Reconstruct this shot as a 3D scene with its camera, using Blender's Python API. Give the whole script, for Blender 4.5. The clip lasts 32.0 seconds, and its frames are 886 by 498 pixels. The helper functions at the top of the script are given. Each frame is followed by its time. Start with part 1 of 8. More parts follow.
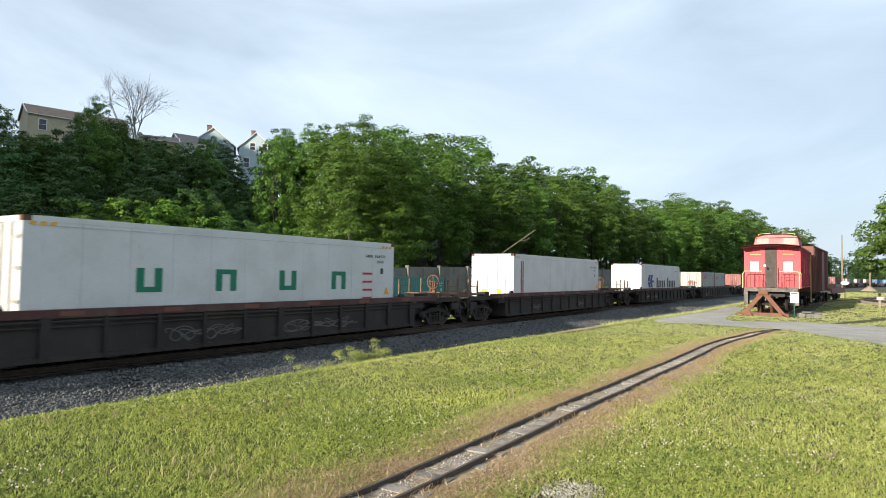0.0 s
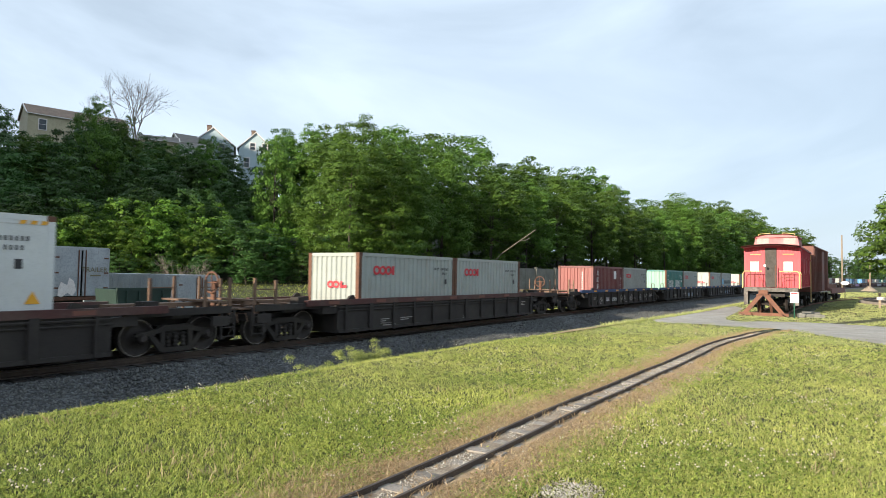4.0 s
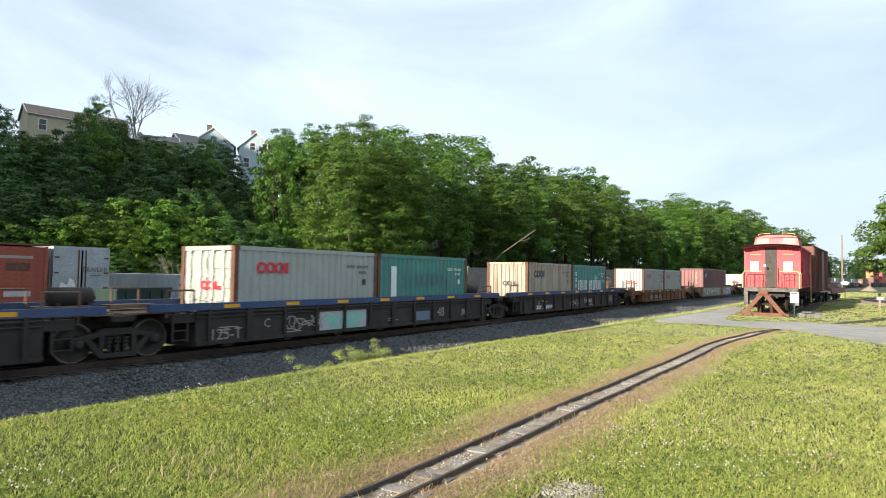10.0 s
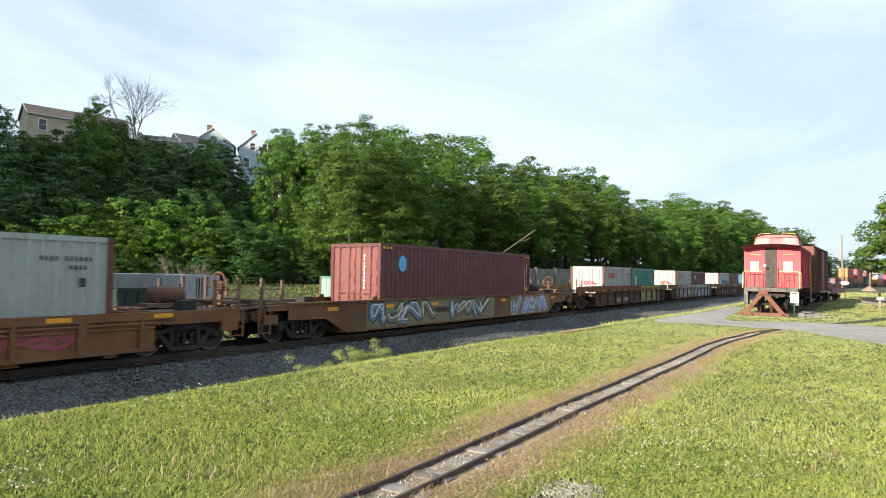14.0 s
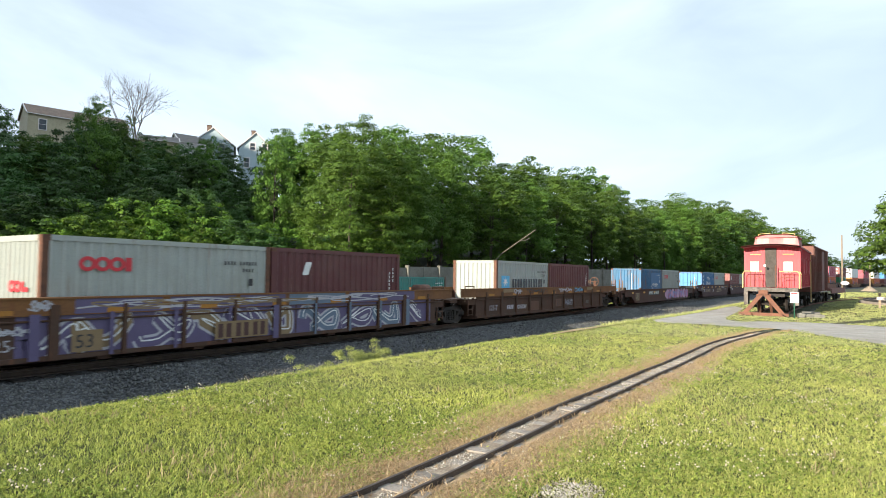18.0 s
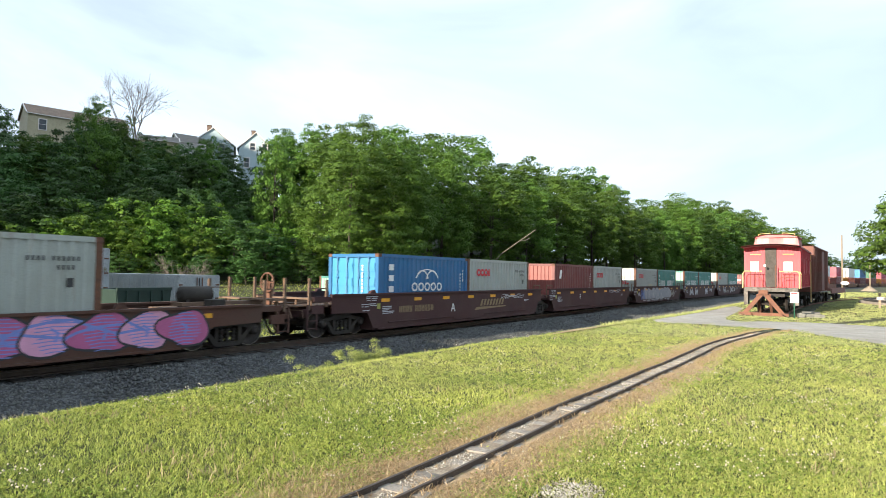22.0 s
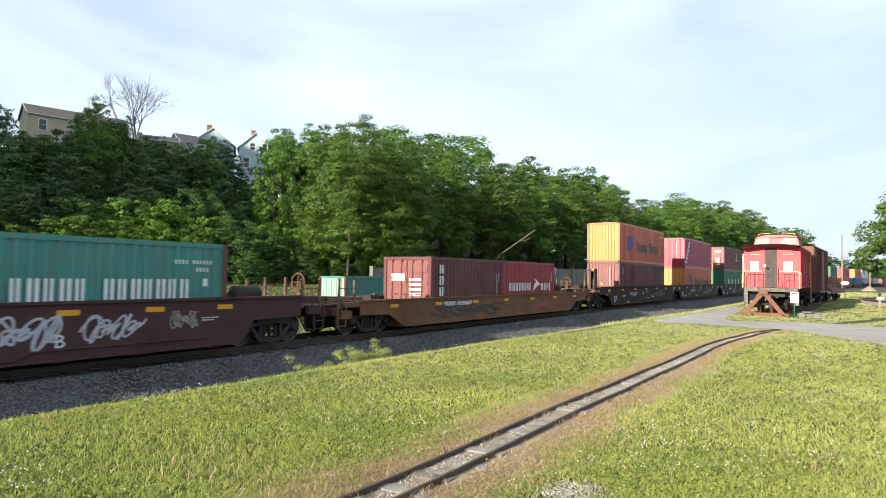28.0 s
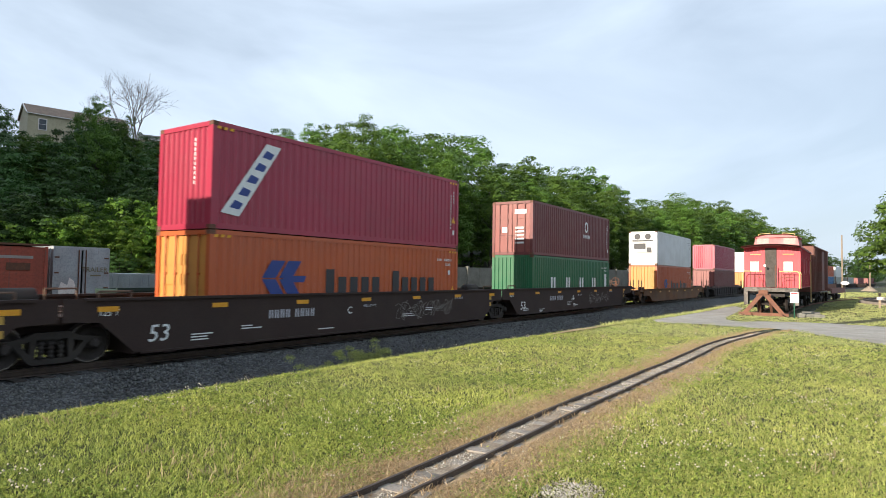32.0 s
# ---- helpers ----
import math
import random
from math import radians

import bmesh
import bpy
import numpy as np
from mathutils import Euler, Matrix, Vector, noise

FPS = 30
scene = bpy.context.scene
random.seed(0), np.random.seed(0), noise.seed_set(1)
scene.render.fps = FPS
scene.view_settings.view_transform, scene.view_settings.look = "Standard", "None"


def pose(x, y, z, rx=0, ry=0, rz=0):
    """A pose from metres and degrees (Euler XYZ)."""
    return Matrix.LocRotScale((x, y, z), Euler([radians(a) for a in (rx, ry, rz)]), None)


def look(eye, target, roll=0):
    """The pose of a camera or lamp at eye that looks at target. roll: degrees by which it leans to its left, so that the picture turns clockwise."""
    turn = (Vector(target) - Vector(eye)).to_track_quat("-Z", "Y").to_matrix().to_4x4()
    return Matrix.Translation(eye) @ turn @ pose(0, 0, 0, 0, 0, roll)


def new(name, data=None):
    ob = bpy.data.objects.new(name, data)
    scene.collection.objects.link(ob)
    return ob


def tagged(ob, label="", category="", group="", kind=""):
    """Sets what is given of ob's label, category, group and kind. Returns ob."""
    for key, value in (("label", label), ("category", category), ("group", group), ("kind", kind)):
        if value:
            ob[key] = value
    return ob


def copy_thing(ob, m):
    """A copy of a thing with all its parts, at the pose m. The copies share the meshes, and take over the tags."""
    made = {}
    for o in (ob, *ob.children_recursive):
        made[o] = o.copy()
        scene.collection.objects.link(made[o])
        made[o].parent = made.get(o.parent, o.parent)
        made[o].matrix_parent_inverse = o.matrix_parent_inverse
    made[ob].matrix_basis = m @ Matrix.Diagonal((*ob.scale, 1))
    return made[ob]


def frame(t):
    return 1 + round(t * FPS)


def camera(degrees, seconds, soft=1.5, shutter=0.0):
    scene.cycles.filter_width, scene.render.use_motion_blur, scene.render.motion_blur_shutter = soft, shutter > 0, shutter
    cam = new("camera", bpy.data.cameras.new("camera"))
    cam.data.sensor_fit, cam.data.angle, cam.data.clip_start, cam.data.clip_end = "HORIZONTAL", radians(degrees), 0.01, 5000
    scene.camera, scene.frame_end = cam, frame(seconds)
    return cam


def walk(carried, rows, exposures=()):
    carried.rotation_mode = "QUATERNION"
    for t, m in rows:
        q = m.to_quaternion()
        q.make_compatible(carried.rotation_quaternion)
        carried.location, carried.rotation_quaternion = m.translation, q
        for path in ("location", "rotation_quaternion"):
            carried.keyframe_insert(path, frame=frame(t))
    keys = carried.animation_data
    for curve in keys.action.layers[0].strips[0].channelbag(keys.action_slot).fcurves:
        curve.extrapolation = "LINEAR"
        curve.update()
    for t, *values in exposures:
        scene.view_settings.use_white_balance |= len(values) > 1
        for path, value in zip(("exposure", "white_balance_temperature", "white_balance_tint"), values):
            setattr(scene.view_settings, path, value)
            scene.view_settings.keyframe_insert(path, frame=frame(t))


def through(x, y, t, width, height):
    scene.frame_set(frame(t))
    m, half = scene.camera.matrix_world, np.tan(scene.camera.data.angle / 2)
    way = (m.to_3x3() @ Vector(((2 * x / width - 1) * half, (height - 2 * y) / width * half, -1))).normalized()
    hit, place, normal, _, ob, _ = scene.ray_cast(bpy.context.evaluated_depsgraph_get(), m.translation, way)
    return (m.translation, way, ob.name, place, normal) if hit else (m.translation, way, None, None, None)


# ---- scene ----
# ---- camera: on a tripod, 1.68 m over the lawn ----
EYE = Vector((0.0, 0.0, 1.68))
cam = camera(71.62, 32.0, soft=0.7, shutter=0.16)
AXIS = Vector((math.cos(radians(2.388)) * math.cos(radians(33.8445)), math.cos(radians(2.388)) * math.sin(radians(33.8445)), math.sin(radians(2.388))))
PATH = [(0.0, look(EYE, EYE + AXIS * 100, 0.886)), (32.0, look(EYE, EYE + AXIS * 100, 0.886))]
STOPS = [(0.0, 0.86, 6530, 10), (3.0, 0.80, 6510, 10), (6.0, 1.16, 6590, 10), (9.0, 1.03, 6550, 10), (12.0, 1.04, 6550, 10), (17.0, 1.08, 6570, 10), (20.0, 1.17, 6580, 10), (23.7, 1.24, 6580, 9), (25.3, 1.10, 6510, 10), (28.0, 1.09, 6540, 11), (30.0, 0.85, 6470, 11), (32.0, 0.85, 6520, 12)]   # the camera's own exposure drifts a little
walk(cam, PATH, STOPS)

# ---- light: a low evening sun from the left, thin cloud overhead ----
SUN = Vector((-3.6, 0.65, 1.0)).normalized()
world = bpy.data.worlds.new("sky")
scene.world = world
world.use_nodes = True
wt = world.node_tree
wt.nodes.clear()


def wnode(kind, **inputs):
    n = wt.nodes.new(kind)
    for k, v in inputs.items():
        n.inputs[k.replace("_", " ")].default_value = v
    return n


sky = wt.nodes.new("ShaderNodeTexSky")
sky.sky_type, sky.sun_disc = "NISHITA", False
sky.sun_elevation = math.asin(SUN.z)
sky.sun_rotation = math.atan2(SUN.x, SUN.y) % (2 * math.pi)
sky.air_density, sky.dust_density, sky.ozone_density = 1.0, 1.5, 1.5
coord = wt.nodes.new("ShaderNodeTexCoord")
stretch = wnode("ShaderNodeMapping", Scale=(1.2, 1.2, 3.6), Rotation=(0.28, -0.22, 0.5))
wisps = wnode("ShaderNodeTexNoise", Scale=1.2, Detail=7.0, Roughness=0.52, Distortion=0.9)
soft = wt.nodes.new("ShaderNodeValToRGB")
soft.color_ramp.elements[0].position, soft.color_ramp.elements[1].position = 0.34, 0.68
soft.color_ramp.elements[0].color, soft.color_ramp.elements[1].color = (0.62, 0.62, 0.62, 1), (1.0, 1.0, 1.0, 1)
cloud = wt.nodes.new("ShaderNodeMix")
cloud.data_type = "RGBA"
cloud.inputs[7].default_value = (8.7, 10.5, 12.5, 1)
back = wnode("ShaderNodeBackground", Strength=0.052)
sky_out = wt.nodes.new("ShaderNodeOutputWorld")
wt.links.new(coord.outputs["Generated"], stretch.inputs[0])
wt.links.new(stretch.outputs[0], wisps.inputs["Vector"])
wt.links.new(wisps.outputs[0], soft.inputs[0])
wt.links.new(soft.outputs[0], cloud.inputs[0])
wt.links.new(sky.outputs[0], cloud.inputs[6])
wt.links.new(cloud.outputs[2], back.inputs[0])
wt.links.new(back.outputs[0], sky_out.inputs[0])
lamp = bpy.data.lights.new("sun", "SUN")
lamp.energy, lamp.angle, lamp.color = 5.0, radians(0.6), (1.0, 0.90, 0.74)
sun = new("sun", lamp)
sun.matrix_world = look(SUN * 300, (0, 0, 0))

# ---- materials ----


def mat(name, col, col2=None, rough=0.6, metal=0.0, big=1.2, fine=30.0, bump=0.15, rust=0.0, rust_col=(0.16, 0.06, 0.025), streak=0.25,
        island=0.0, thing=0.0, dirt=0.0, fade=0.35, cells=0.0):
    """A weathered surface: two colours in large patches, fine grain, and where asked rust in streaks that run down, and dust."""
    m = bpy.data.materials.new(name)
    m.use_nodes = True
    t = m.node_tree
    nodes, links = t.nodes, t.links
    b = nodes["Principled BSDF"]
    b.inputs["Roughness"].default_value, b.inputs["Metallic"].default_value = rough, metal
    col2 = col2 or tuple(c * 0.72 for c in col)
    tc = nodes.new("ShaderNodeTexCoord")

    def noisy(scale, squash=(1, 1, 1), detail=5.0):
        mp = nodes.new("ShaderNodeMapping")
        mp.inputs["Scale"].default_value = squash
        n = nodes.new("ShaderNodeTexNoise")
        n.inputs["Scale"].default_value, n.inputs["Detail"].default_value, n.inputs["Roughness"].default_value = scale, detail, 0.62
        links.new(tc.outputs["Object"], mp.inputs[0])
        links.new(mp.outputs[0], n.inputs["Vector"])
        return n.outputs[0]

    def ramp(src, lo, hi, top=1.0):
        r = nodes.new("ShaderNodeMapRange")
        r.inputs[1].default_value, r.inputs[2].default_value, r.inputs[4].default_value = lo, hi, top
        links.new(src, r.inputs[0])
        return r.outputs[0]

    def mix(a, c, fac, mode="MIX"):
        x = nodes.new("ShaderNodeMix")
        x.data_type, x.blend_type = "RGBA", mode
        for sock, v in ((x.inputs[6], a), (x.inputs[7], c), (x.inputs[0], fac)):
            if isinstance(v, (tuple, list)):
                sock.default_value = (*v, 1)
            elif isinstance(v, (int, float)):
                sock.default_value = v
            else:
                links.new(v, sock)
        return x.outputs[2]

    out = mix(col, col2, ramp(noisy(big), 0.35, 0.68))
    grain = noisy(fine)
    out = mix(out, tuple(c * (1 - fade) for c in col2), ramp(grain, 0.48, 0.75, 0.8))
    if island or thing:
        src = nodes.new("ShaderNodeNewGeometry").outputs["Random Per Island"] if island else nodes.new("ShaderNodeObjectInfo").outputs["Random"]
        amount = island or thing
        hs = nodes.new("ShaderNodeHueSaturation")
        links.new(ramp(src, 0.0, 1.0, 2 * amount), nodes.new("ShaderNodeMath").inputs[0])
        add = [n for n in nodes if n.bl_idname == "ShaderNodeMath"][-1]
        add.inputs[1].default_value = 1 - amount
        links.new(add.outputs[0], hs.inputs["Value"])
        links.new(out, hs.inputs["Color"])
        out = hs.outputs[0]
    if dirt:
        out = mix(out, (0.20, 0.17, 0.13), ramp(noisy(0.9, detail=8.0), 0.45, 0.8, dirt))
    if cells:      # broken stones: each cell its own grey, dark joints between
        vor = nodes.new("ShaderNodeTexVoronoi")
        vor.inputs["Scale"].default_value = cells
        links.new(tc.outputs["Object"], vor.inputs["Vector"])
        tone = nodes.new("ShaderNodeSeparateColor")
        links.new(vor.outputs["Color"], tone.inputs[0])
        out = mix(out, tuple(min(1, c * 2.0) for c in col), ramp(tone.outputs[0], 0.25, 1.0, 0.85))
        out = mix(out, tuple(c * 0.3 for c in col2), ramp(vor.outputs["Distance"], 0.35, 0.75, 0.9))
        lump = nodes.new("ShaderNodeMath")
        lump.operation = "SUBTRACT"
        links.new(grain, lump.inputs[0])
        links.new(vor.outputs["Distance"], lump.inputs[1])
        grain = lump.outputs[0]
    if rust:
        fac = ramp(noisy(2.6, (3, 3, streak * 1.5), 7.0), 0.70 - 0.22 * rust, 0.80 - 0.12 * rust, min(1.0, 0.55 + rust * 0.4))
        out = mix(out, rust_col, fac)
    links.new(out, b.inputs["Base Color"])
    if bump:
        bp = nodes.new("ShaderNodeBump")
        bp.inputs["Strength"].default_value, bp.inputs["Distance"].default_value = bump, 0.02
        links.new(grain, bp.inputs["Height"])
        links.new(bp.outputs[0], b.inputs["Normal"])
    return m


def leaf_mat(name, dark, light, through=0.35, vary=1.0, patch=0.0):
    m = bpy.data.materials.new(name)
    m.use_nodes = True
    t = m.node_tree
    nodes, links = t.nodes, t.links
    b = nodes["Principled BSDF"]
    b.inputs["Roughness"].default_value = 0.45
    b.inputs["Specular IOR Level"].default_value = 0.16
    geo, info = nodes.new("ShaderNodeNewGeometry"), nodes.new("ShaderNodeObjectInfo")
    x = nodes.new("ShaderNodeMix")
    x.data_type = "RGBA"
    x.inputs[6].default_value, x.inputs[7].default_value = (*dark, 1), (*light, 1)
    links.new(geo.outputs["Random Per Island"], x.inputs[0])
    hs = nodes.new("ShaderNodeHueSaturation")
    for src, lo, hi, to in ((info.outputs["Random"], 0.5 - 0.009 * vary, 0.5 + 0.014 * vary, "Hue"), (info.outputs["Random"], 1 - 0.2 * vary, 1 + 0.25 * vary, "Value")):
        r = nodes.new("ShaderNodeMapRange")
        r.inputs[3].default_value, r.inputs[4].default_value = lo, hi
        links.new(src, r.inputs[0])
        links.new(r.outputs[0], hs.inputs[to])
    links.new(x.outputs[2], hs.inputs["Color"])
    if patch:      # greener and drier patches, a metre or so across
        tc, n1 = nodes.new("ShaderNodeTexCoord"), nodes.new("ShaderNodeTexNoise")
        n1.inputs["Scale"].default_value, n1.inputs["Detail"].default_value, n1.inputs["Roughness"].default_value = 0.55, 6.0, 0.65
        links.new(tc.outputs["Object"], n1.inputs["Vector"])
        for lo, hi, to in ((0.5 - 0.025 * patch, 0.5 + 0.03 * patch, "Hue"), (1 + 0.3 * patch, 1 - 0.3 * patch, "Value")):
            r = nodes.new("ShaderNodeMapRange")
            r.inputs[1].default_value, r.inputs[2].default_value, r.inputs[3].default_value, r.inputs[4].default_value = 0.34, 0.66, lo, hi
            links.new(n1.outputs[0], r.inputs[0])
            for old in list(hs.inputs[to].links):
                links.remove(old)
            links.new(r.outputs[0], hs.inputs[to])
    links.new(hs.outputs[0], b.inputs["Base Color"])
    tr = nodes.new("ShaderNodeBsdfTranslucent")
    links.new(hs.outputs[0], tr.inputs[0])
    ms = nodes.new("ShaderNodeMixShader")
    ms.inputs[0].default_value = through
    links.new(b.outputs[0], ms.inputs[1])
    links.new(tr.outputs[0], ms.inputs[2])
    links.new(ms.outputs[0], nodes["Material Output"].inputs[0])
    return m


# ---- mesh helpers ----


def box(bm, x, y, z, sx, sy, sz, m=0, turn=None):
    """A box round (x, y, z) of full sizes sx, sy, sz; turn: a 3x3 matrix about its middle."""
    vs = []
    for i in (-0.5, 0.5):
        for j in (-0.5, 0.5):
            for k in (-0.5, 0.5):
                p = Vector((i * sx, j * sy, k * sz))
                if turn:
                    p = turn @ p
                vs.append(bm.verts.new((x + p.x, y + p.y, z + p.z)))
    for q in ((0, 1, 3, 2), (4, 6, 7, 5), (0, 4, 5, 1), (2, 3, 7, 6), (0, 2, 6, 4), (1, 5, 7, 3)):
        bm.faces.new([vs[i] for i in q]).material_index = m


def tube(bm, a, b, r, n=8, r2=None, m=0, caps=True):
    """A round bar from a to b, tapering from r to r2."""
    a, b = Vector(a), Vector(b)
    r2 = r if r2 is None else r2
    w = (b - a).normalized()
    u = w.orthogonal().normalized()
    v = w.cross(u)
    ring = [[bm.verts.new(c + (u * math.cos(2 * math.pi * i / n) + v * math.sin(2 * math.pi * i / n)) * q) for i in range(n)] for c, q in ((a, r), (b, r2))]
    for i in range(n):
        f = bm.faces.new((ring[0][i], ring[0][(i + 1) % n], ring[1][(i + 1) % n], ring[1][i]))
        f.material_index, f.smooth = m, n > 6
    if caps:
        bm.faces.new(ring[0][::-1]).material_index = m
        bm.faces.new(ring[1]).material_index = m


def bar(bm, pts, r, n=6, m=0):
    for a, b in zip(pts, pts[1:]):
        tube(bm, a, b, r, n, m=m)


def slab(bm, pts, y0, y1, m=0):
    """A polygon of (x, z) points, pushed out from y0 to y1."""
    a = [bm.verts.new((x, y0, z)) for x, z in pts]
    b = [bm.verts.new((x, y1, z)) for x, z in pts]
    bm.faces.new(a).material_index = m
    bm.faces.new(b[::-1]).material_index = m
    for i in range(len(pts)):
        j = (i + 1) % len(pts)
        bm.faces.new((a[j], a[i], b[i], b[j])).material_index = m


def lathe(bm, profile, n=20, axis="y", at=(0, 0, 0), m=0):
    """A turned body: profile of (radius, place along the axis)."""
    rings = []
    for r, h in profile:
        ring = []
        for i in range(n):
            c, s = math.cos(2 * math.pi * i / n) * r, math.sin(2 * math.pi * i / n) * r
            p = (c, h, s) if axis == "y" else (c, s, h) if axis == "z" else (h, c, s)
            ring.append(bm.verts.new((at[0] + p[0], at[1] + p[1], at[2] + p[2])))
        rings.append(ring)
    for a, b in zip(rings, rings[1:]):
        for i in range(n):
            f = bm.faces.new((a[i], a[(i + 1) % n], b[(i + 1) % n], b[i]))
            f.smooth, f.material_index = True, m
    bm.faces.new(rings[0][::-1]).material_index = m
    bm.faces.new(rings[-1]).material_index = m


def mesh(bm, name, *mats, tidy=True):
    if tidy:
        bmesh.ops.recalc_face_normals(bm, faces=bm.faces)
    me = bpy.data.meshes.new(name)
    bm.to_mesh(me)
    bm.free()
    for m in mats:
        me.materials.append(m)
    return me


def put(name, me, parent=None, label="", at=None):
    """An object on that mesh, under a parent; at: its pose there."""
    ob = new(name, me)
    if parent:
        ob.parent = parent
    if at is not None:
        ob.matrix_basis = at if isinstance(at, Matrix) else Matrix.Translation(at)
    if label:
        ob["label"] = label
    return ob


def part(name, bm, material, parent, label=""):
    mats = material if isinstance(material, (tuple, list)) else (material,)
    return put(name, mesh(bm, name, *mats), parent, label)


def one(fn, *args, **kw):
    bm = bmesh.new()
    fn(bm, *args, **kw)
    return bm


def arrays(name, verts, faces, *mats, smooth=False):
    """A mesh from numpy arrays: faces all with the same number of corners."""
    me = bpy.data.meshes.new(name)
    nv, (nf, k) = len(verts), faces.shape
    me.vertices.add(nv)
    me.vertices.foreach_set("co", np.asarray(verts, dtype=np.float32).ravel())
    me.loops.add(nf * k)
    me.loops.foreach_set("vertex_index", faces.astype(np.int32).ravel())
    me.polygons.add(nf)
    me.polygons.foreach_set("loop_start", np.arange(nf, dtype=np.int32) * k)
    me.update(calc_edges=True)
    me.validate()
    for m in mats:
        me.materials.append(m)
    if smooth:
        me.polygons.foreach_set("use_smooth", np.ones(nf, dtype=bool))
    return me


def words(text, size, m, shear=0.0):
    """Flat lettering as a mesh, in the x-z plane, reading along +x, facing -y, from its lower left corner."""
    c = bpy.data.curves.new("lettering", "FONT")
    c.body, c.size, c.shear, c.extrude, c.resolution_u = text, size, shear, 0.002, 2
    tmp = bpy.data.objects.new("lettering", c)
    scene.collection.objects.link(tmp)
    bpy.context.view_layer.update()
    me = bpy.data.meshes.new_from_object(tmp.evaluated_get(bpy.context.evaluated_depsgraph_get()))
    bpy.data.objects.remove(tmp)
    bpy.data.curves.remove(c)
    me.transform(Matrix.Rotation(math.pi / 2, 4, "X"))
    me.materials.clear()
    me.materials.append(m)
    return me


def smooth_step(a, b, v):
    k = min(1.0, max(0.0, (v - a) / (b - a)))
    return k * k * (3 - 2 * k)

# ---- the plan: track, ground, hill ----
RAIL_Z, TRACK_Y, BEND_X, BEND_R = -0.44, 15.335, 38.0, 1550.0


def on_track(s):
    """Place and heading of the main line at s metres; it bends to the right beyond BEND_X."""
    if s <= BEND_X:
        return s, TRACK_Y, 0.0
    a = (s - BEND_X) / BEND_R
    return BEND_X + BEND_R * math.sin(a), TRACK_Y - BEND_R * (1 - math.cos(a)), -a


def aside(x, y):
    """Distance to the left of the main line."""
    return y - TRACK_Y if x <= BEND_X else math.hypot(x - BEND_X, y - TRACK_Y + BEND_R) - BEND_R


TREE_LINE = ((-400, 50), (20, 44), (53, 31), (95, 24), (150, 17), (235, 22), (420, 30), (3000, 60))


def wood_edge(x):
    for (a, qa), (b, qb) in zip(TREE_LINE, TREE_LINE[1:]):
        if x <= b:
            return qa + (qb - qa) * (x - a) / (b - a)
    return 60.0


def lawn_z(x):
    return -0.34 * smooth_step(8, 40, x)


def ground_z(x, y):
    q = aside(x, y)
    lumps = noise.noise((x * 0.35, y * 0.35, 0)) * 0.03 if abs(x) < 300 else 0.0
    low = -1.22
    if q < -7.6:
        z = lawn_z(x)
    elif q < -5.9:
        z = lawn_z(x) + (low - lawn_z(x)) * smooth_step(-7.7, -5.9, q)
    elif q < 5.0:
        z = low
    else:
        z = low + 0.06 * smooth_step(5.0, 9.0, q) + 1.6 * smooth_step(wood_edge(x) - 18, wood_edge(x), q)
    d = q - wood_edge(x)
    if d > 0:
        # unseen rise left of view, added to keep the sun off the hillside
        z += 46.0 * smooth_step(0, 48, -x) * smooth_step(10, 30, d)
        z += 17.5 * (1 - 0.55 * smooth_step(110, 220, x)) * smooth_step(-4, 76, d) * (1 - smooth_step(500, 900, x))
    return z + lumps


LAWN = mat("lawn_soil", (0.026, 0.038, 0.007), (0.056, 0.054, 0.016), rough=0.95, big=0.9, fine=22, bump=0.8)
FOREST = mat("forest_floor", (0.020, 0.032, 0.012), (0.045, 0.045, 0.02), rough=1.0, big=0.2, fine=3, bump=0.5)
STONE = mat("ballast_stone", (0.090, 0.094, 0.096), (0.044, 0.046, 0.049), rough=0.9, big=3.5, fine=26, bump=1.0, fade=0.3, cells=24)
STONES = mat("ballast_pieces", (0.136, 0.138, 0.132), (0.066, 0.068, 0.065), rough=0.9, big=4, fine=40, bump=0.4, island=0.45)
ASPHALT = mat("worn_asphalt", (0.40, 0.375, 0.33), (0.30, 0.285, 0.26), rough=0.95, big=0.35, fine=14, bump=0.8, dirt=0.75, fade=0.5)
GRAVEL = mat("pale_gravel", (0.37, 0.31, 0.24), (0.20, 0.15, 0.105), rough=0.95, big=6, fine=45, bump=0.9, fade=0.55)
RAIL = mat("rail_steel", (0.085, 0.06, 0.045), (0.05, 0.036, 0.03), rough=0.55, metal=0.4, big=4, fine=50)
PARK_RAIL = mat("brown_rail_steel", (0.105, 0.078, 0.062), (0.060, 0.045, 0.037), rough=0.6, metal=0.3, big=4, fine=50)
RAIL_TOP = mat("polished_rail_head", (0.45, 0.43, 0.41), (0.3, 0.28, 0.26), rough=0.3, metal=1.0, bump=0.02)
TIE = mat("tie_timber", (0.075, 0.06, 0.05), (0.04, 0.034, 0.03), rough=0.95, big=3, fine=20, bump=0.7, thing=0.3)
SMALL_TIE = mat("pale_tie_timber", (0.31, 0.275, 0.235), (0.18, 0.16, 0.14), rough=0.9, big=5, fine=35, bump=0.5, thing=0.3)
EARTH = mat("dry_earth", (0.43, 0.315, 0.195), (0.28, 0.19, 0.11), rough=1.0, big=2.2, fine=24, bump=0.9)


def spread(a, b, n, power=1.0):
    return [a + (b - a) * (i / n) ** power for i in range(n + 1)]


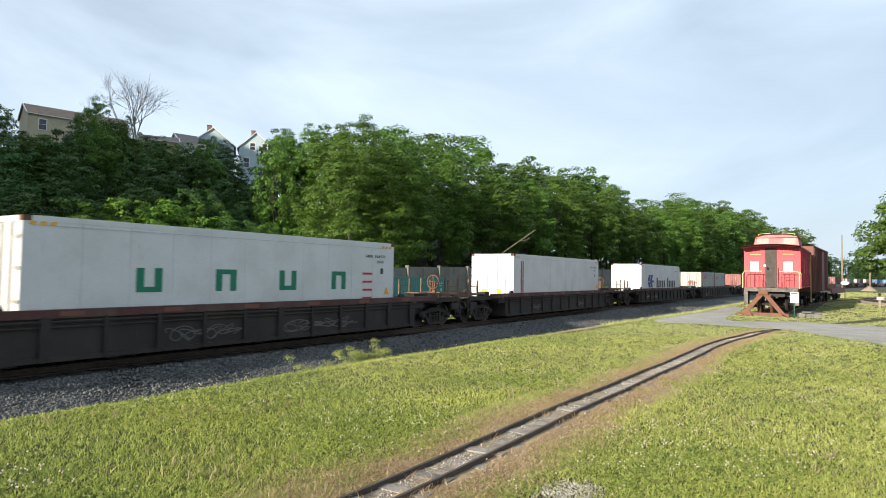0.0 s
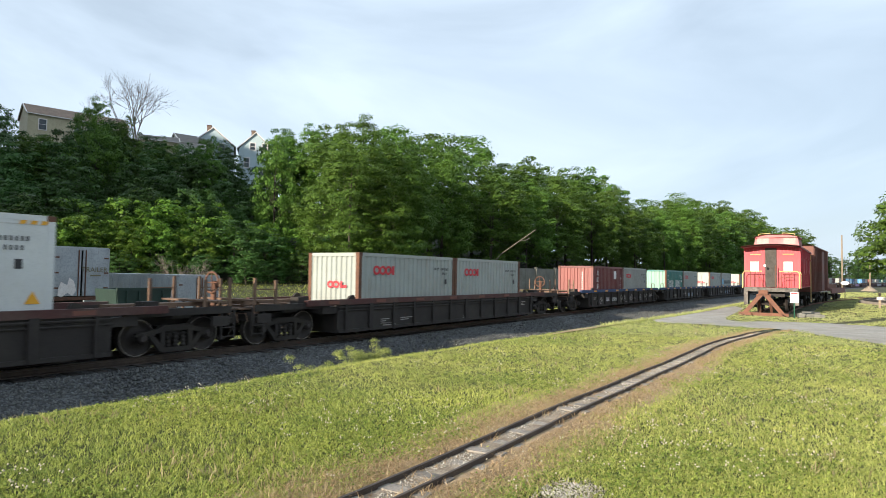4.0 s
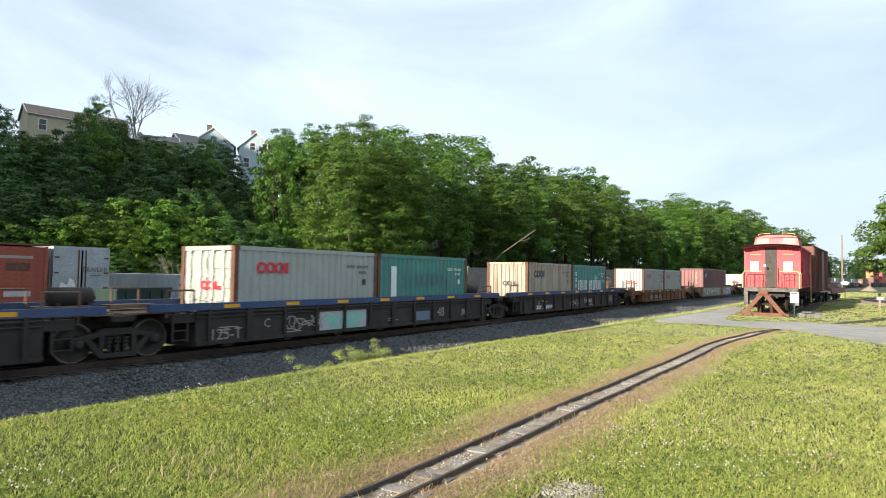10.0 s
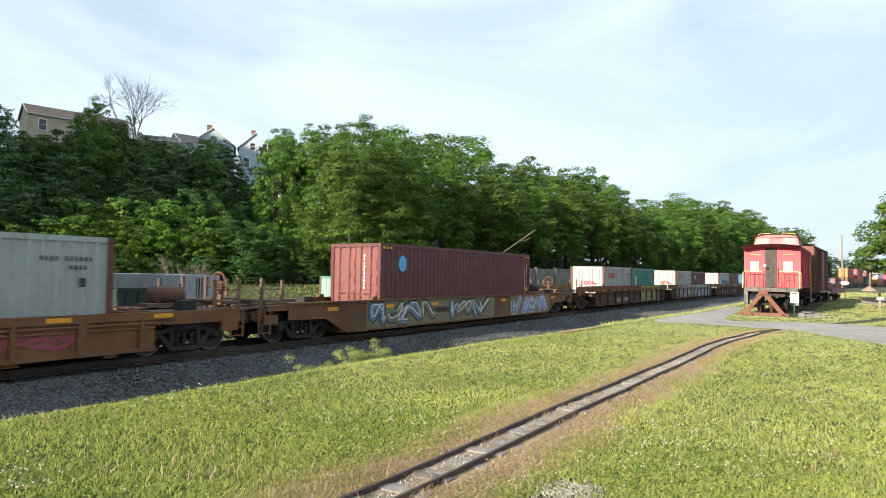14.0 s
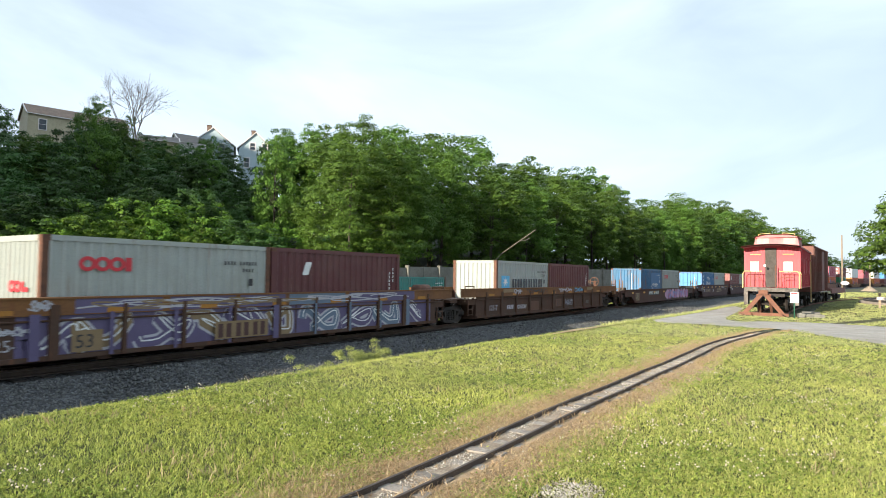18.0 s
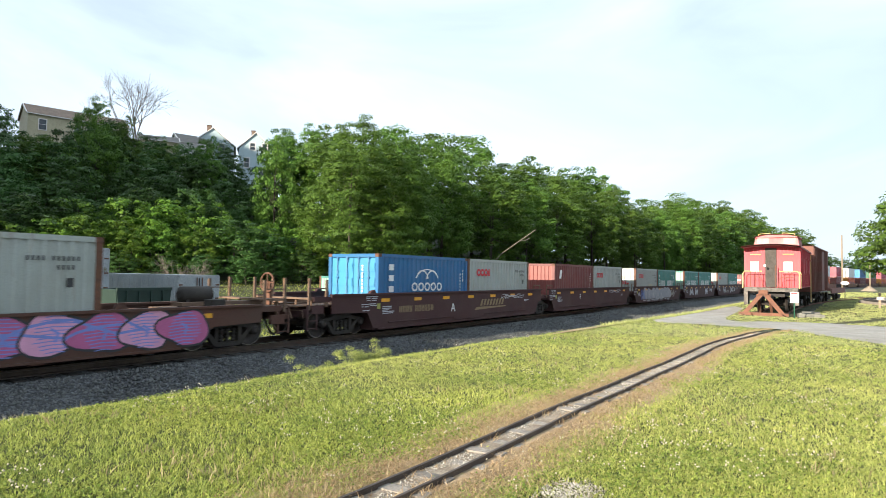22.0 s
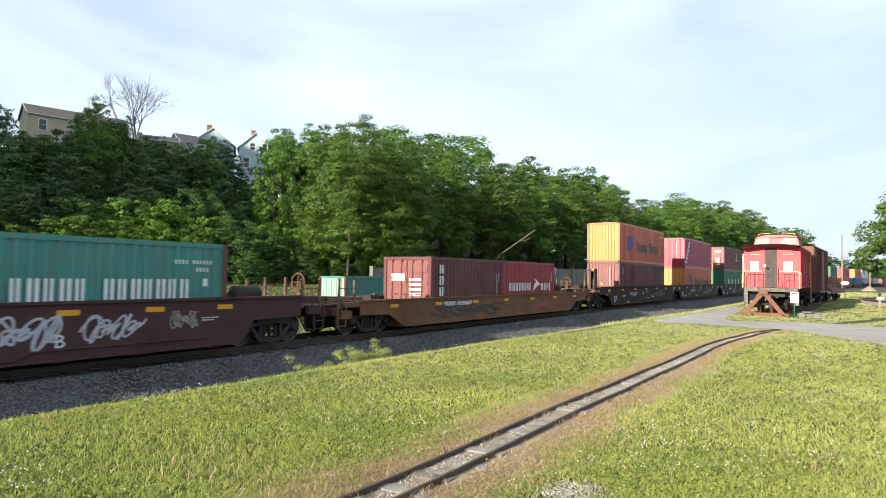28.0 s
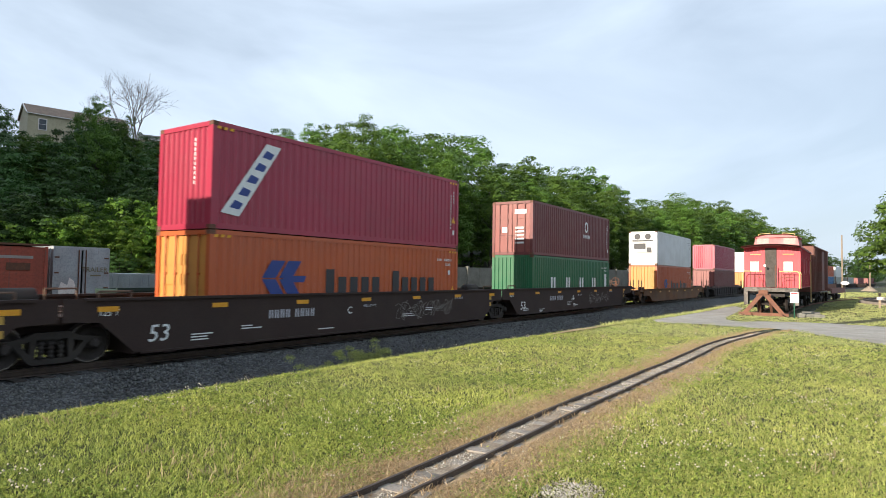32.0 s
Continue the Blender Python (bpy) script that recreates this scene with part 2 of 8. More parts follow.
gx = sorted(set([-900, -400, -200, -100, -60] + spread(-40, 60, 100) + spread(61, 260, 70) + spread(264, 820, 120) + [900, 1300, 2000, 3500]))
gy = sorted(set([-2500, -1200, -600, -300] + spread(-190, -42, 38) + spread(-40, 30, 100) + spread(31, 130, 50) + [140, 160, 200, 260, 350, 500, 800, 1500, 2500]))
bm = bmesh.new()
grid = [[bm.verts.new((x, y, ground_z(x, y))) for y in gy] for x in gx]
for i in range(len(gx) - 1):
    for j in range(len(gy) - 1):
        f = bm.faces.new((grid[i][j], grid[i + 1][j], grid[i + 1][j + 1], grid[i][j + 1]))
        cx, cy = (gx[i] + gx[i + 1]) / 2, (gy[j] + gy[j + 1]) / 2
        f.smooth, f.material_index = True, int(aside(cx, cy) > wood_edge(cx) - 1)
ground = tagged(put("ground", mesh(bm, "ground", LAWN, FOREST)), "mown lawn falling to the tracks and rising to a wooded hill", "ground", kind="structure")


def sweep(bm, line, section, m=0, closed=False):
    """A section of (aside, up) points drawn along a line of (x, y, z, heading)."""
    rows = []
    for x, y, z, h in line:
        rows.append([bm.verts.new((x - math.sin(h) * q, y + math.cos(h) * q, z + u)) for q, u in section])
    k = len(section)
    for a, b in zip(rows, rows[1:]):
        for i in range(k if closed else k - 1):
            j = (i + 1) % k
            bm.faces.new((a[i], b[i], b[j], a[j])).material_index = m


def main_line(a, b, step, z):
    out, s = [], a
    while s <= b:
        x, y, h = on_track(s)
        out.append((x, y, z, h))
        s += step
    return out


# ballast bed with a lumpy top
bm = bmesh.new()
sweep(bm, main_line(-80, 260, 0.5, RAIL_Z) + main_line(261, 800, 2.0, RAIL_Z), [(-6.9, -0.68), (-5.6, -0.65), (-4.4, -0.62), (-3.4, -0.58), (-2.6, -0.42), (-2.0, -0.265), (-1.6, -0.20), (0, -0.20), (1.6, -0.20), (2.0, -0.265), (3.0, -0.6), (4.5, -0.74)])
for v in bm.verts:
    v.co.z += (random.random() - 0.5) * 0.05
ballast = tagged(put("ballast", mesh(bm, "ballast", STONE)), "dark grey crushed stone ballast bed under the main line", "ballast", kind="structure")

# loose stones over the near shoulder
rng = np.random.default_rng(5)
n = 26000
sx = 4.0 + 42.0 * rng.random(n) ** 1.7
sx[20000:] = 40 + 70 * rng.random(6000) ** 1.3
sq = -6.7 + 5.3 * rng.random(n)
low = np.interp(sq, [-6.9, -5.6, -4.4, -3.4, -2.6, -2.0, -1.6], [-0.68, -0.65, -0.62, -0.58, -0.42, -0.265, -0.20])
octa = np.array([(1, 0, 0), (-1, 0, 0), (0, 1, 0), (0, -1, 0), (0, 0, 1), (0, 0, -1)], float)
size = rng.uniform(0.018, 0.042, (n, 1, 3)) * (1 + sx[:, None, None] / 60 + 1.2 * (sx[:, None, None] > 40))
turn = rng.random((n, 1)) * 6.28
v = octa[None] * size * rng.uniform(0.7, 1.3, (n, 6, 1))
v = np.stack([v[..., 0] * np.cos(turn) - v[..., 1] * np.sin(turn), v[..., 0] * np.sin(turn) + v[..., 1] * np.cos(turn), v[..., 2]], -1)
v += np.stack([sx, TRACK_Y + sq, RAIL_Z + low + 0.012], -1)[:, None]
of = np.array([(0, 2, 4), (2, 1, 4), (1, 3, 4), (3, 0, 4), (2, 0, 5), (1, 2, 5), (3, 1, 5), (0, 3, 5)])
faces = (of[None] + 6 * np.arange(n)[:, None, None]).reshape(-1, 3)
tagged(put("ballast_stones", arrays("ballast_stones", v.reshape(-1, 3), faces, STONES)), "loose broken grey ballast stones", "stones", kind="stuff")

# main line: rails and timber ties
main_track = tagged(new("railway_track"), "standard gauge main line with worn rails on dark timber ties", "railway track", kind="structure")
for q in (-0.755, 0.755):
    bm = bmesh.new()
    sweep(bm, main_line(-80, 800, 2.0, RAIL_Z), [(q - 0.075, -0.17), (q - 0.07, -0.15), (q - 0.012, -0.13), (q - 0.012, -0.045), (q - 0.037, -0.035), (q - 0.037, -0.004), (q + 0.037, -0.004), (q + 0.037, -0.035), (q + 0.012, -0.045), (q + 0.012, -0.13), (q + 0.07, -0.15), (q + 0.075, -0.17)], closed=True)
    rail = part("rail", bm, RAIL, main_track)
    bm = bmesh.new()
    sweep(bm, main_line(-80, 800, 2.0, RAIL_Z), [(q - 0.03, 0.0), (q + 0.03, 0.0)])
    part("rail_head", bm, RAIL_TOP, rail)
TIE_MESH = mesh(one(box, 0, 0, 0, 0.23, 2.45, 0.16), "tie", TIE)
rest = bmesh.new()
for i in range(760):
    s = -60 + i * 0.53
    x, y, h = on_track(s)
    if 2 < s < 60:
        put("tie", TIE_MESH, main_track, at=Matrix.Translation((x, y + random.uniform(-0.06, 0.06), RAIL_Z - 0.25)) @ Matrix.Rotation(h + random.uniform(-0.02, 0.02), 4, "Z"))
    else:
        box(rest, x, y, RAIL_Z - 0.25, 0.23, 2.6, 0.16, turn=Matrix.Rotation(h, 3, "Z"))
tagged(part("far_ties", rest, TIE, main_track), kind="stuff")

# park railway: 30 cm gauge in the lawn
PARK = ((-20.0, 2.94), (3.7, 2.94), (8.0, 2.94), (12.5, 2.94), (15.0, 2.99), (17.0, 3.06), (19.0, 2.98), (21.5, 2.83), (24.5, 2.68), (27.5, 2.2), (31.2, 1.25), (35.1, 0.3), (44, -2.4))


def park_y(x):
    for (a, ya), (b, yb) in zip(PARK, PARK[1:]):
        if x <= b:
            k = (x - a) / (b - a)
            return ya + (yb - ya) * k
    return -9.0


def park_line(a, b, step, up=0.0):
    out, x = [], a
    while x <= b:
        y = (park_y(x - 0.8) + park_y(x) + park_y(x + 0.8)) / 3
        out.append((x, y, lawn_z(x) + noise.noise((x * 0.35, y * 0.35, 0)) * 0.03 + up - 0.085 * smooth_step(22.5, 26.5, x), math.atan2(park_y(x + 0.8) - park_y(x - 0.8), 1.6)))
        x += step
    return out


bm = bmesh.new()
sweep(bm, park_line(-16, 25, 0.4), [(-0.95, -0.012), (-0.6, 0.008), (-0.34, 0.022), (-0.2, 0.022), (0.2, 0.018), (0.34, 0.022), (0.65, 0.008), (1.05, -0.012)])
for v in bm.verts:
    v.co.z += (random.random() - 0.5) * 0.012
tagged(put("dry_verge", mesh(bm, "dry_verge", EARTH)), "bare dry earth strip along the park railway", "earth", kind="structure")
bm = bmesh.new()
sweep(bm, park_line(-16, 28, 0.3), [(-0.14, 0.026), (0.14, 0.026)])
tagged(put("park_gravel", mesh(bm, "park_gravel", GRAVEL)), "pale gravel between the park railway's rails", "gravel", kind="structure")
park = tagged(new("park_railway"), "narrow park railway with dark rails on short pale ties", "park railway", kind="structure")
for q in (-0.155, 0.155):
    bm = bmesh.new()
    sweep(bm, park_line(-16, 28, 0.4), [(q - 0.034, 0.006), (q - 0.032, 0.013), (q - 0.008, 0.02), (q - 0.008, 0.052), (q - 0.014, 0.056), (q - 0.013, 0.072), (q + 0.013, 0.072), (q + 0.014, 0.056), (q + 0.008, 0.052), (q + 0.008, 0.02), (q + 0.032, 0.013), (q + 0.034, 0.006)], closed=True)
    part("rail", bm, PARK_RAIL, park)
SMALL_TIE_MESH = mesh(one(box, 0, 0, 0, 0.13, 0.42, 0.05), "small_tie", SMALL_TIE)
for x, y, z, h in park_line(-15.9, 27, 0.42):
    put("tie", SMALL_TIE_MESH, park, at=Matrix.Translation((x + random.uniform(-0.05, 0.05), y + random.uniform(-0.08, 0.05), z + 0.008 + random.uniform(-0.008, 0.008))) @ Matrix.Rotation(h + random.uniform(-0.09, 0.09), 4, "Z"))

def pebbles(name, rng, x, y, z, lo, hi, m, label):
    n = len(x)
    size = rng.uniform(lo, hi, (n, 1, 3))
    v = octa[None] * size * rng.uniform(0.6, 1.3, (n, 6, 1)) + np.stack([x, y, z], -1)[:, None]
    return tagged(put(name, arrays(name, v.reshape(-1, 3), (of[None] + 6 * np.arange(n)[:, None, None]).reshape(-1, 3), m)), label, "gravel", kind="stuff")


PEBBLE = mat("pale_pebbles", (0.46, 0.43, 0.38), (0.27, 0.24, 0.20), rough=0.9, big=5, fine=40, bump=0.3, island=0.5)
rng = np.random.default_rng(8)
gx_ = 2.2 + 20 * rng.random(7000) ** 1.8
gyy = np.array([park_y(float(a)) for a in gx_]) + rng.uniform(-0.14, 0.14, 7000)
heaped = np.array([noise.noise((float(a) * 1.6, float(b) * 5, 1.0)) for a, b in zip(gx_, gyy)]) + rng.normal(0, 0.12, 7000) > -0.02
gx_, gyy = gx_[heaped], gyy[heaped]
pebbles("track_pebbles", rng, gx_, gyy, np.array([ground_z(float(a), float(b)) for a, b in zip(gx_, gyy)]) + 0.028, 0.004, 0.013, PEBBLE, "pale loose gravel between the park railway's rails")
ga, gr = rng.uniform(0, 6.283, 1000), rng.random(1000) ** 0.6
pebbles("lawn_pebbles", rng, 4.55 + np.cos(ga) * gr * 0.32 + rng.normal(0, 0.06, 1000), 1.84 + np.sin(ga) * gr * 0.24, np.full(1000, 0.012), 0.004, 0.011, PEBBLE, "loose grey gravel in a bare spot of the lawn")

# worn asphalt drive past the end of the museum track
def sheet(name, pts, z, m, label, category):
    """A flat patch bounded by near and far edge lines over x as y values: pts of (y, x_near, x_far)."""
    bm = bmesh.new()
    rows = []
    for y, a, b in pts:
        rows.append([bm.verts.new((a + (b - a) * k / 12, y, ground_z(a + (b - a) * k / 12, y) + z + noise.noise((a * 0.7 + k, y, 3)) * 0.01)) for k in range(13)])
    for r0, r1 in zip(rows, rows[1:]):
        for k in range(12):
            bm.faces.new((r0[k], r0[k + 1], r1[k + 1], r1[k]))
    return tagged(put(name, mesh(bm, name, m)), label, category, kind="structure")


def bend_in(v, soft):
    """Zero below 0 and v above it, with a rounded turn."""
    return soft * math.log1p(math.exp(min(30.0, v / soft)))


def drive_edges(y):
    """Near and far edge of the drive where it crosses the line y; towards the tracks it widens and runs on beside them."""
    near = 26.5 + 0.25 * smooth_step(4.0, 6.5, y) - bend_in(2.0 - y, 0.35) * 1.95 + bend_in(y - 7.1, 0.15) * 3.4 + noise.noise((y * 0.5, 0, 7)) * 0.5 + noise.noise((y * 2.3, 0, 2)) * 0.4
    near = max(near, 9.0 - 0.4 * y)
    far = 32.6 - 0.3 * min(0.0, y + 2) - 1.2 * smooth_step(2.5, 4.6, y) + bend_in(y - 4.7, 0.25) * 3.0 + 10.0 * smooth_step(5.3, 6.4, y) - 18.0 * smooth_step(7.2, 8.6, y) + noise.noise((y * 0.5, 4, 7)) * 0.7 + noise.noise((y * 2.1, 9, 2)) * 0.5
    return near, max(near + 0.05, far)


drive = [(-26 + i * 0.2, *drive_edges(-26 + i * 0.2)) for i in range(173)]
sheet("drive_pavement", drive, 0.03, ASPHALT, "cracked pale grey asphalt drive crossing the lawn", "pavement")
sheet("tan_path", [(7.42 + 0.05 * i, 16.5 + 0.5 * i, 20.2 + 0.7 * i) for i in range(8)], 0.045, EARTH, "strip of dry cut grass at the lawn's edge", "earth")

# ---- the train ----
PAINT = {
    "white": mat("white_reefer_paint", (0.595, 0.612, 0.603), (0.527, 0.544, 0.535), rough=0.45, big=0.5, bump=0.03, rust=0.12, fade=0.1, dirt=0.25),
    "grey": mat("pale_grey_container_paint", (0.340, 0.370, 0.348), (0.289, 0.315, 0.293), rough=0.5, big=0.6, bump=0.04, rust=0.42, streak=0.12, fade=0.15, dirt=0.35),
    "cream": mat("rusty_cream_paint", (0.391, 0.365, 0.289), (0.306, 0.281, 0.221), rough=0.6, big=0.7, bump=0.06, rust=1.05, streak=0.08, fade=0.2, dirt=0.5),
    "maroon": mat("maroon_container_paint", (0.104, 0.022, 0.024), (0.079, 0.017, 0.020), rough=0.5, big=0.6, bump=0.04, rust=0.12, fade=0.2, dirt=0.2),
    "brick": mat("brick_red_container_paint", (0.151, 0.032, 0.030), (0.122, 0.026, 0.026), rough=0.5, big=0.6, bump=0.04, rust=0.1, fade=0.2, dirt=0.2),
    "red": mat("red_container_paint", (0.259, 0.025, 0.036), (0.209, 0.022, 0.029), rough=0.45, big=0.6, bump=0.03, fade=0.15, dirt=0.15),
    "crimson": mat("crimson_container_paint", (0.331, 0.022, 0.054), (0.288, 0.020, 0.047), rough=0.4, big=0.5, bump=0.03, fade=0.12, dirt=0.1),
    "teal": mat("teal_container_paint", (0.040, 0.225, 0.195), (0.032, 0.18, 0.158), rough=0.5, big=0.6, bump=0.04, rust=0.72, streak=0.06, fade=0.2, dirt=0.25),
    "blue": mat("blue_container_paint", (0.008, 0.125, 0.300), (0.008, 0.098, 0.240), rough=0.45, big=0.6, bump=0.03, rust=0.15, fade=0.2, dirt=0.2),
    "worn_blue": mat("rusted_blue_container_paint", (0.013, 0.140, 0.300), (0.015, 0.095, 0.185), rough=0.55, big=0.6, bump=0.05, rust=0.85, fade=0.2, dirt=0.3),
    "orange": mat("orange_container_paint", (0.46, 0.090, 0.022), (0.40, 0.078, 0.019), rough=0.42, big=0.5, bump=0.03, fade=0.12, dirt=0.12),
    "green": mat("green_container_paint", (0.011, 0.122, 0.047), (0.009, 0.101, 0.040), rough=0.45, big=0.5, bump=0.03, fade=0.15, dirt=0.12),
}
# end walls and doors in a paler colour than the sides
PALE_END = {"orange": mat("pale_orange_end_paint", (0.52, 0.235, 0.05), (0.47, 0.20, 0.042), rough=0.5, big=0.5, bump=0.03, fade=0.12, dirt=0.15),
             "maroon": mat("pale_maroon_end_paint", (0.20, 0.055, 0.05), (0.16, 0.045, 0.042), rough=0.5, big=0.5, bump=0.03, rust=0.1, fade=0.12, dirt=0.15),
             "brick": mat("pale_brick_end_paint", (0.24, 0.065, 0.055), (0.20, 0.055, 0.048), rough=0.5, big=0.5, bump=0.03, rust=0.1, fade=0.12, dirt=0.15),
             "teal": mat("pale_teal_end_paint", (0.20, 0.40, 0.33), (0.26, 0.38, 0.30), rough=0.55, big=0.5, bump=0.03, rust=0.4, streak=0.15, fade=0.12, dirt=0.2),
             "blue": mat("pale_blue_end_paint", (0.03, 0.23, 0.43), (0.025, 0.19, 0.37), rough=0.5, big=0.5, bump=0.03, fade=0.12, dirt=0.1)}
CASTING = mat("rusty_corner_steel", (0.16, 0.07, 0.04), (0.09, 0.045, 0.03), rough=0.75, metal=0.2, big=6, fine=40)
GALV = mat("galvanised_rod", (0.55, 0.55, 0.53), (0.40, 0.38, 0.36), rough=0.45, metal=0.6, big=5)
INK = {k: mat(k + "_lettering", v, tuple(c * 0.85 for c in v), rough=0.55, big=3, bump=0.0, fade=0.15) for k, v in {
    "red": (0.56, 0.03, 0.045), "darkgreen": (0.0, 0.17, 0.09), "navy": (0.015, 0.045, 0.22), "black": (0.025, 0.025, 0.03), "pale": (0.72, 0.74, 0.73),
    "blue": (0.05, 0.14, 0.45), "sky": (0.10, 0.42, 0.68), "yellow": (0.75, 0.36, 0.02), "charcoal": (0.05, 0.06, 0.075), "rose": (0.42, 0.10, 0.24), "lime": (0.29, 0.285, 0.06),
    "violet": (0.10, 0.08, 0.165), "dim": (0.30, 0.28, 0.26), "mint": (0.22, 0.50, 0.42), "maroon": (0.28, 0.05, 0.06), "gold": (0.45, 0.27, 0.05), "patch": (0.24, 0.27, 0.26), "azure": (0.010, 0.12, 0.30), "oxide": (0.062, 0.023, 0.022), "faint": (0.095, 0.088, 0.082), "tan": (0.22, 0.15, 0.075), "pink": (0.62, 0.30, 0.45), "peri": (0.16, 0.22, 0.55), "olive": (0.17, 0.15, 0.08), "rusty": (0.095, 0.040, 0.022), "slate": (0.12, 0.17, 0.24), "ash": (0.42, 0.42, 0.46), "sand": (0.42, 0.38, 0.27), "cloud": (0.21, 0.22, 0.27)}.items()}
MESHES = {}


def cached(key, make):
    if key not in MESHES:
        MESHES[key] = make()
    return MESHES[key]


def ribbed_wall(bm, a, b, y, z0, z1, out, depth=0.036, pitch=0.278, along="x"):
    """A sheet of trapezoid ribs between a and b; out: the sign of its outer face."""
    xs, n = [], max(2, round((b - a) / pitch))
    p = (b - a) / n
    for i in range(n):
        xs += [(a + p * (i + f), d) for f, d in ((0.0, 0), (0.36, 0), (0.5, 1), (0.86, 1))]
    xs.append((b, 0))
    lo, hi = [], []
    for x, d in xs:
        c = y - out * depth * d
        for z, row in ((z0, lo), (z1, hi)):
            row.append(bm.verts.new((x, c, z) if along == "x" else (c, x, z)))
    for i in range(len(xs) - 1):
        bm.faces.new((lo[i], lo[i + 1], hi[i + 1], hi[i]))


def rect(bm, x, z, w, h, lean=0.0, y=0.0):
    v = [bm.verts.new((x + dx * w + lean * dz * h, y, z + dz * h)) for dx, dz in ((0, 0), (1, 0), (1, 1), (0, 1))]
    bm.faces.new(v)


def flat(bm, pts, y=0.0):
    bm.faces.new([bm.verts.new((x, y, z)) for x, z in pts])


def disc(bm, x, z, rx, rz, inner=0.0, a0=0.0, a1=360.0, n=24):
    """A flat disc, or with inner a ring or an arc."""
    pts = [(math.cos(radians(a0 + (a1 - a0) * i / n)), math.sin(radians(a0 + (a1 - a0) * i / n))) for i in range(n + (a1 - a0 < 360))]
    if not inner:
        flat(bm, [(x + c * rx, z + s * rz) for c, s in pts])
        return
    for i in range(len(pts) - (a1 - a0 < 360)):
        (c, s), (c2, s2) = pts[i], pts[(i + 1) % len(pts)]
        flat(bm, [(x + c * rx, z + s * rz), (x + c2 * rx, z + s2 * rz), (x + c2 * rx * inner, z + s2 * rz * inner), (x + c * rx * inner, z + s * rz * inner)])


def bars(bm, x, z, n, w, h, gap, lean=0.0, jitter=0.0, seed=1):
    """A row of n plain bars."""
    r = random.Random(seed)
    for i in range(n):
        k, tall = 1 - r.random() * jitter, h * (1 - r.random() * jitter)
        if w < 0.15:
            rect(bm, x + i * (w + gap), z, w * k, tall, lean)
        else:
            rect(bm, x + i * (w + gap), z, w * 0.36 * k, tall, lean)
            rect(bm, x + i * (w + gap) + w * 0.6, z, w * 0.36 * k, tall, lean)


def ribbon(bm, pts, w, lift=0.0002):
    """A flat stroke of width w through (x, z) points."""
    rows = []
    for i, (x, z) in enumerate(pts):
        (ax, az), (bx, bz) = pts[max(0, i - 1)], pts[min(len(pts) - 1, i + 1)]
        d = math.hypot(bx - ax, bz - az) or 1
        nx, nz = -(bz - az) / d * w / 2, (bx - ax) / d * w / 2
        rows.append((bm.verts.new((x + nx, -lift * i, z + nz)), bm.verts.new((x - nx, -lift * i, z - nz))))
    for (a, b), (c, d) in zip(rows, rows[1:]):
        bm.faces.new((a, b, d, c))


def scrawl(bm, x, z, w, h, seed, thick=0.035, loops=5):
    """A spray-painted scrawl of looping strokes."""
    r = random.Random(seed)
    for k in range(2):
        p0, p1, f0, f1 = r.random() * 6, r.random() * 6, r.uniform(2.5, 3.6), r.uniform(1.0, 1.6)
        pts = []
        for i in range(loops * 14):
            u = i / (loops * 14 - 1)
            a = u * loops * 6.28
            pts.append((x + w * (0.1 + 0.8 * u) + math.sin(a + p0) * w * 0.10, z + h * (0.5 + 0.38 * math.sin(a * 0.93 + p1) * (0.6 + 0.4 * math.sin(a / f0)))))
        ribbon(bm, pts, thick)


def throw_up(root, x, z, w, h, y, seed, fill, edge, ground_ink, n=5, second=None, wide=1.0):
    """A large sprayed piece: a backing, fat letter-like strokes, their outlines and inner lines."""
    r = random.Random(seed)
    bb = bmesh.new()
    top, low = [], []
    for k in range(31):
        u = x + w * k / 30
        top.append((u, z + h * (1 - 0.05 * r.random())))
        low.append((u, z + h * 0.04 * r.random()))
    for k in range(30):
        flat(bb, [low[k], low[k + 1], top[k + 1], top[k]])
    cw = w / n
    thick = min(cw * 0.26, h * 0.24) * wide
    for i in range(n):
        raw = [(x + cw * (i + r.uniform(-0.45, 1.45)), z + h * (-0.35 + 1.7 * ((k % 2) * 0.7 + 0.3 * r.random()))) for k in range(6)]
        raw = [(min(x + w - thick, max(x + thick, a_)), c_) for a_, c_ in raw]
        pts = []      # rounded, tangled strokes that spell nothing
        for k in range(1, 5):
            (ax, az), (bx, bz), (cx, cz) = raw[k - 1], raw[k], raw[k + 1]
            for q in range(6):
                t = q / 6
                u0, u1, u2 = (1 - t) ** 2 / 2, 0.5 + t * (1 - t), t * t / 2
                pts.append((ax * u0 + bx * u1 + cx * u2, min(z + h - thick * 0.8, max(z + thick * 0.8, az * u0 + bz * u1 + cz * u2))))
        line = [(a_ + thick * 0.1, c_ + thick * 0.2) for a_, c_ in pts]
        for nm, wide_, m, d, p_ in (("graffiti_outline", thick * 1.55, edge, -0.002, pts), ("graffiti_shape", thick, second if second and i % 2 else fill, -0.008, pts), ("graffiti_highlight", thick * 0.16, "pale", -0.014, line)):
            put(nm, mesh(one(ribbon, p_, wide_), nm, INK[m], tidy=False), root, "sprayed graffiti", at=(0, y + d - 0.0004 * i, 0))
    put("graffiti_backing", mesh(bb, "graffiti_backing", INK[ground_ink], tidy=False), root, "sprayed graffiti", at=(0, y, 0))



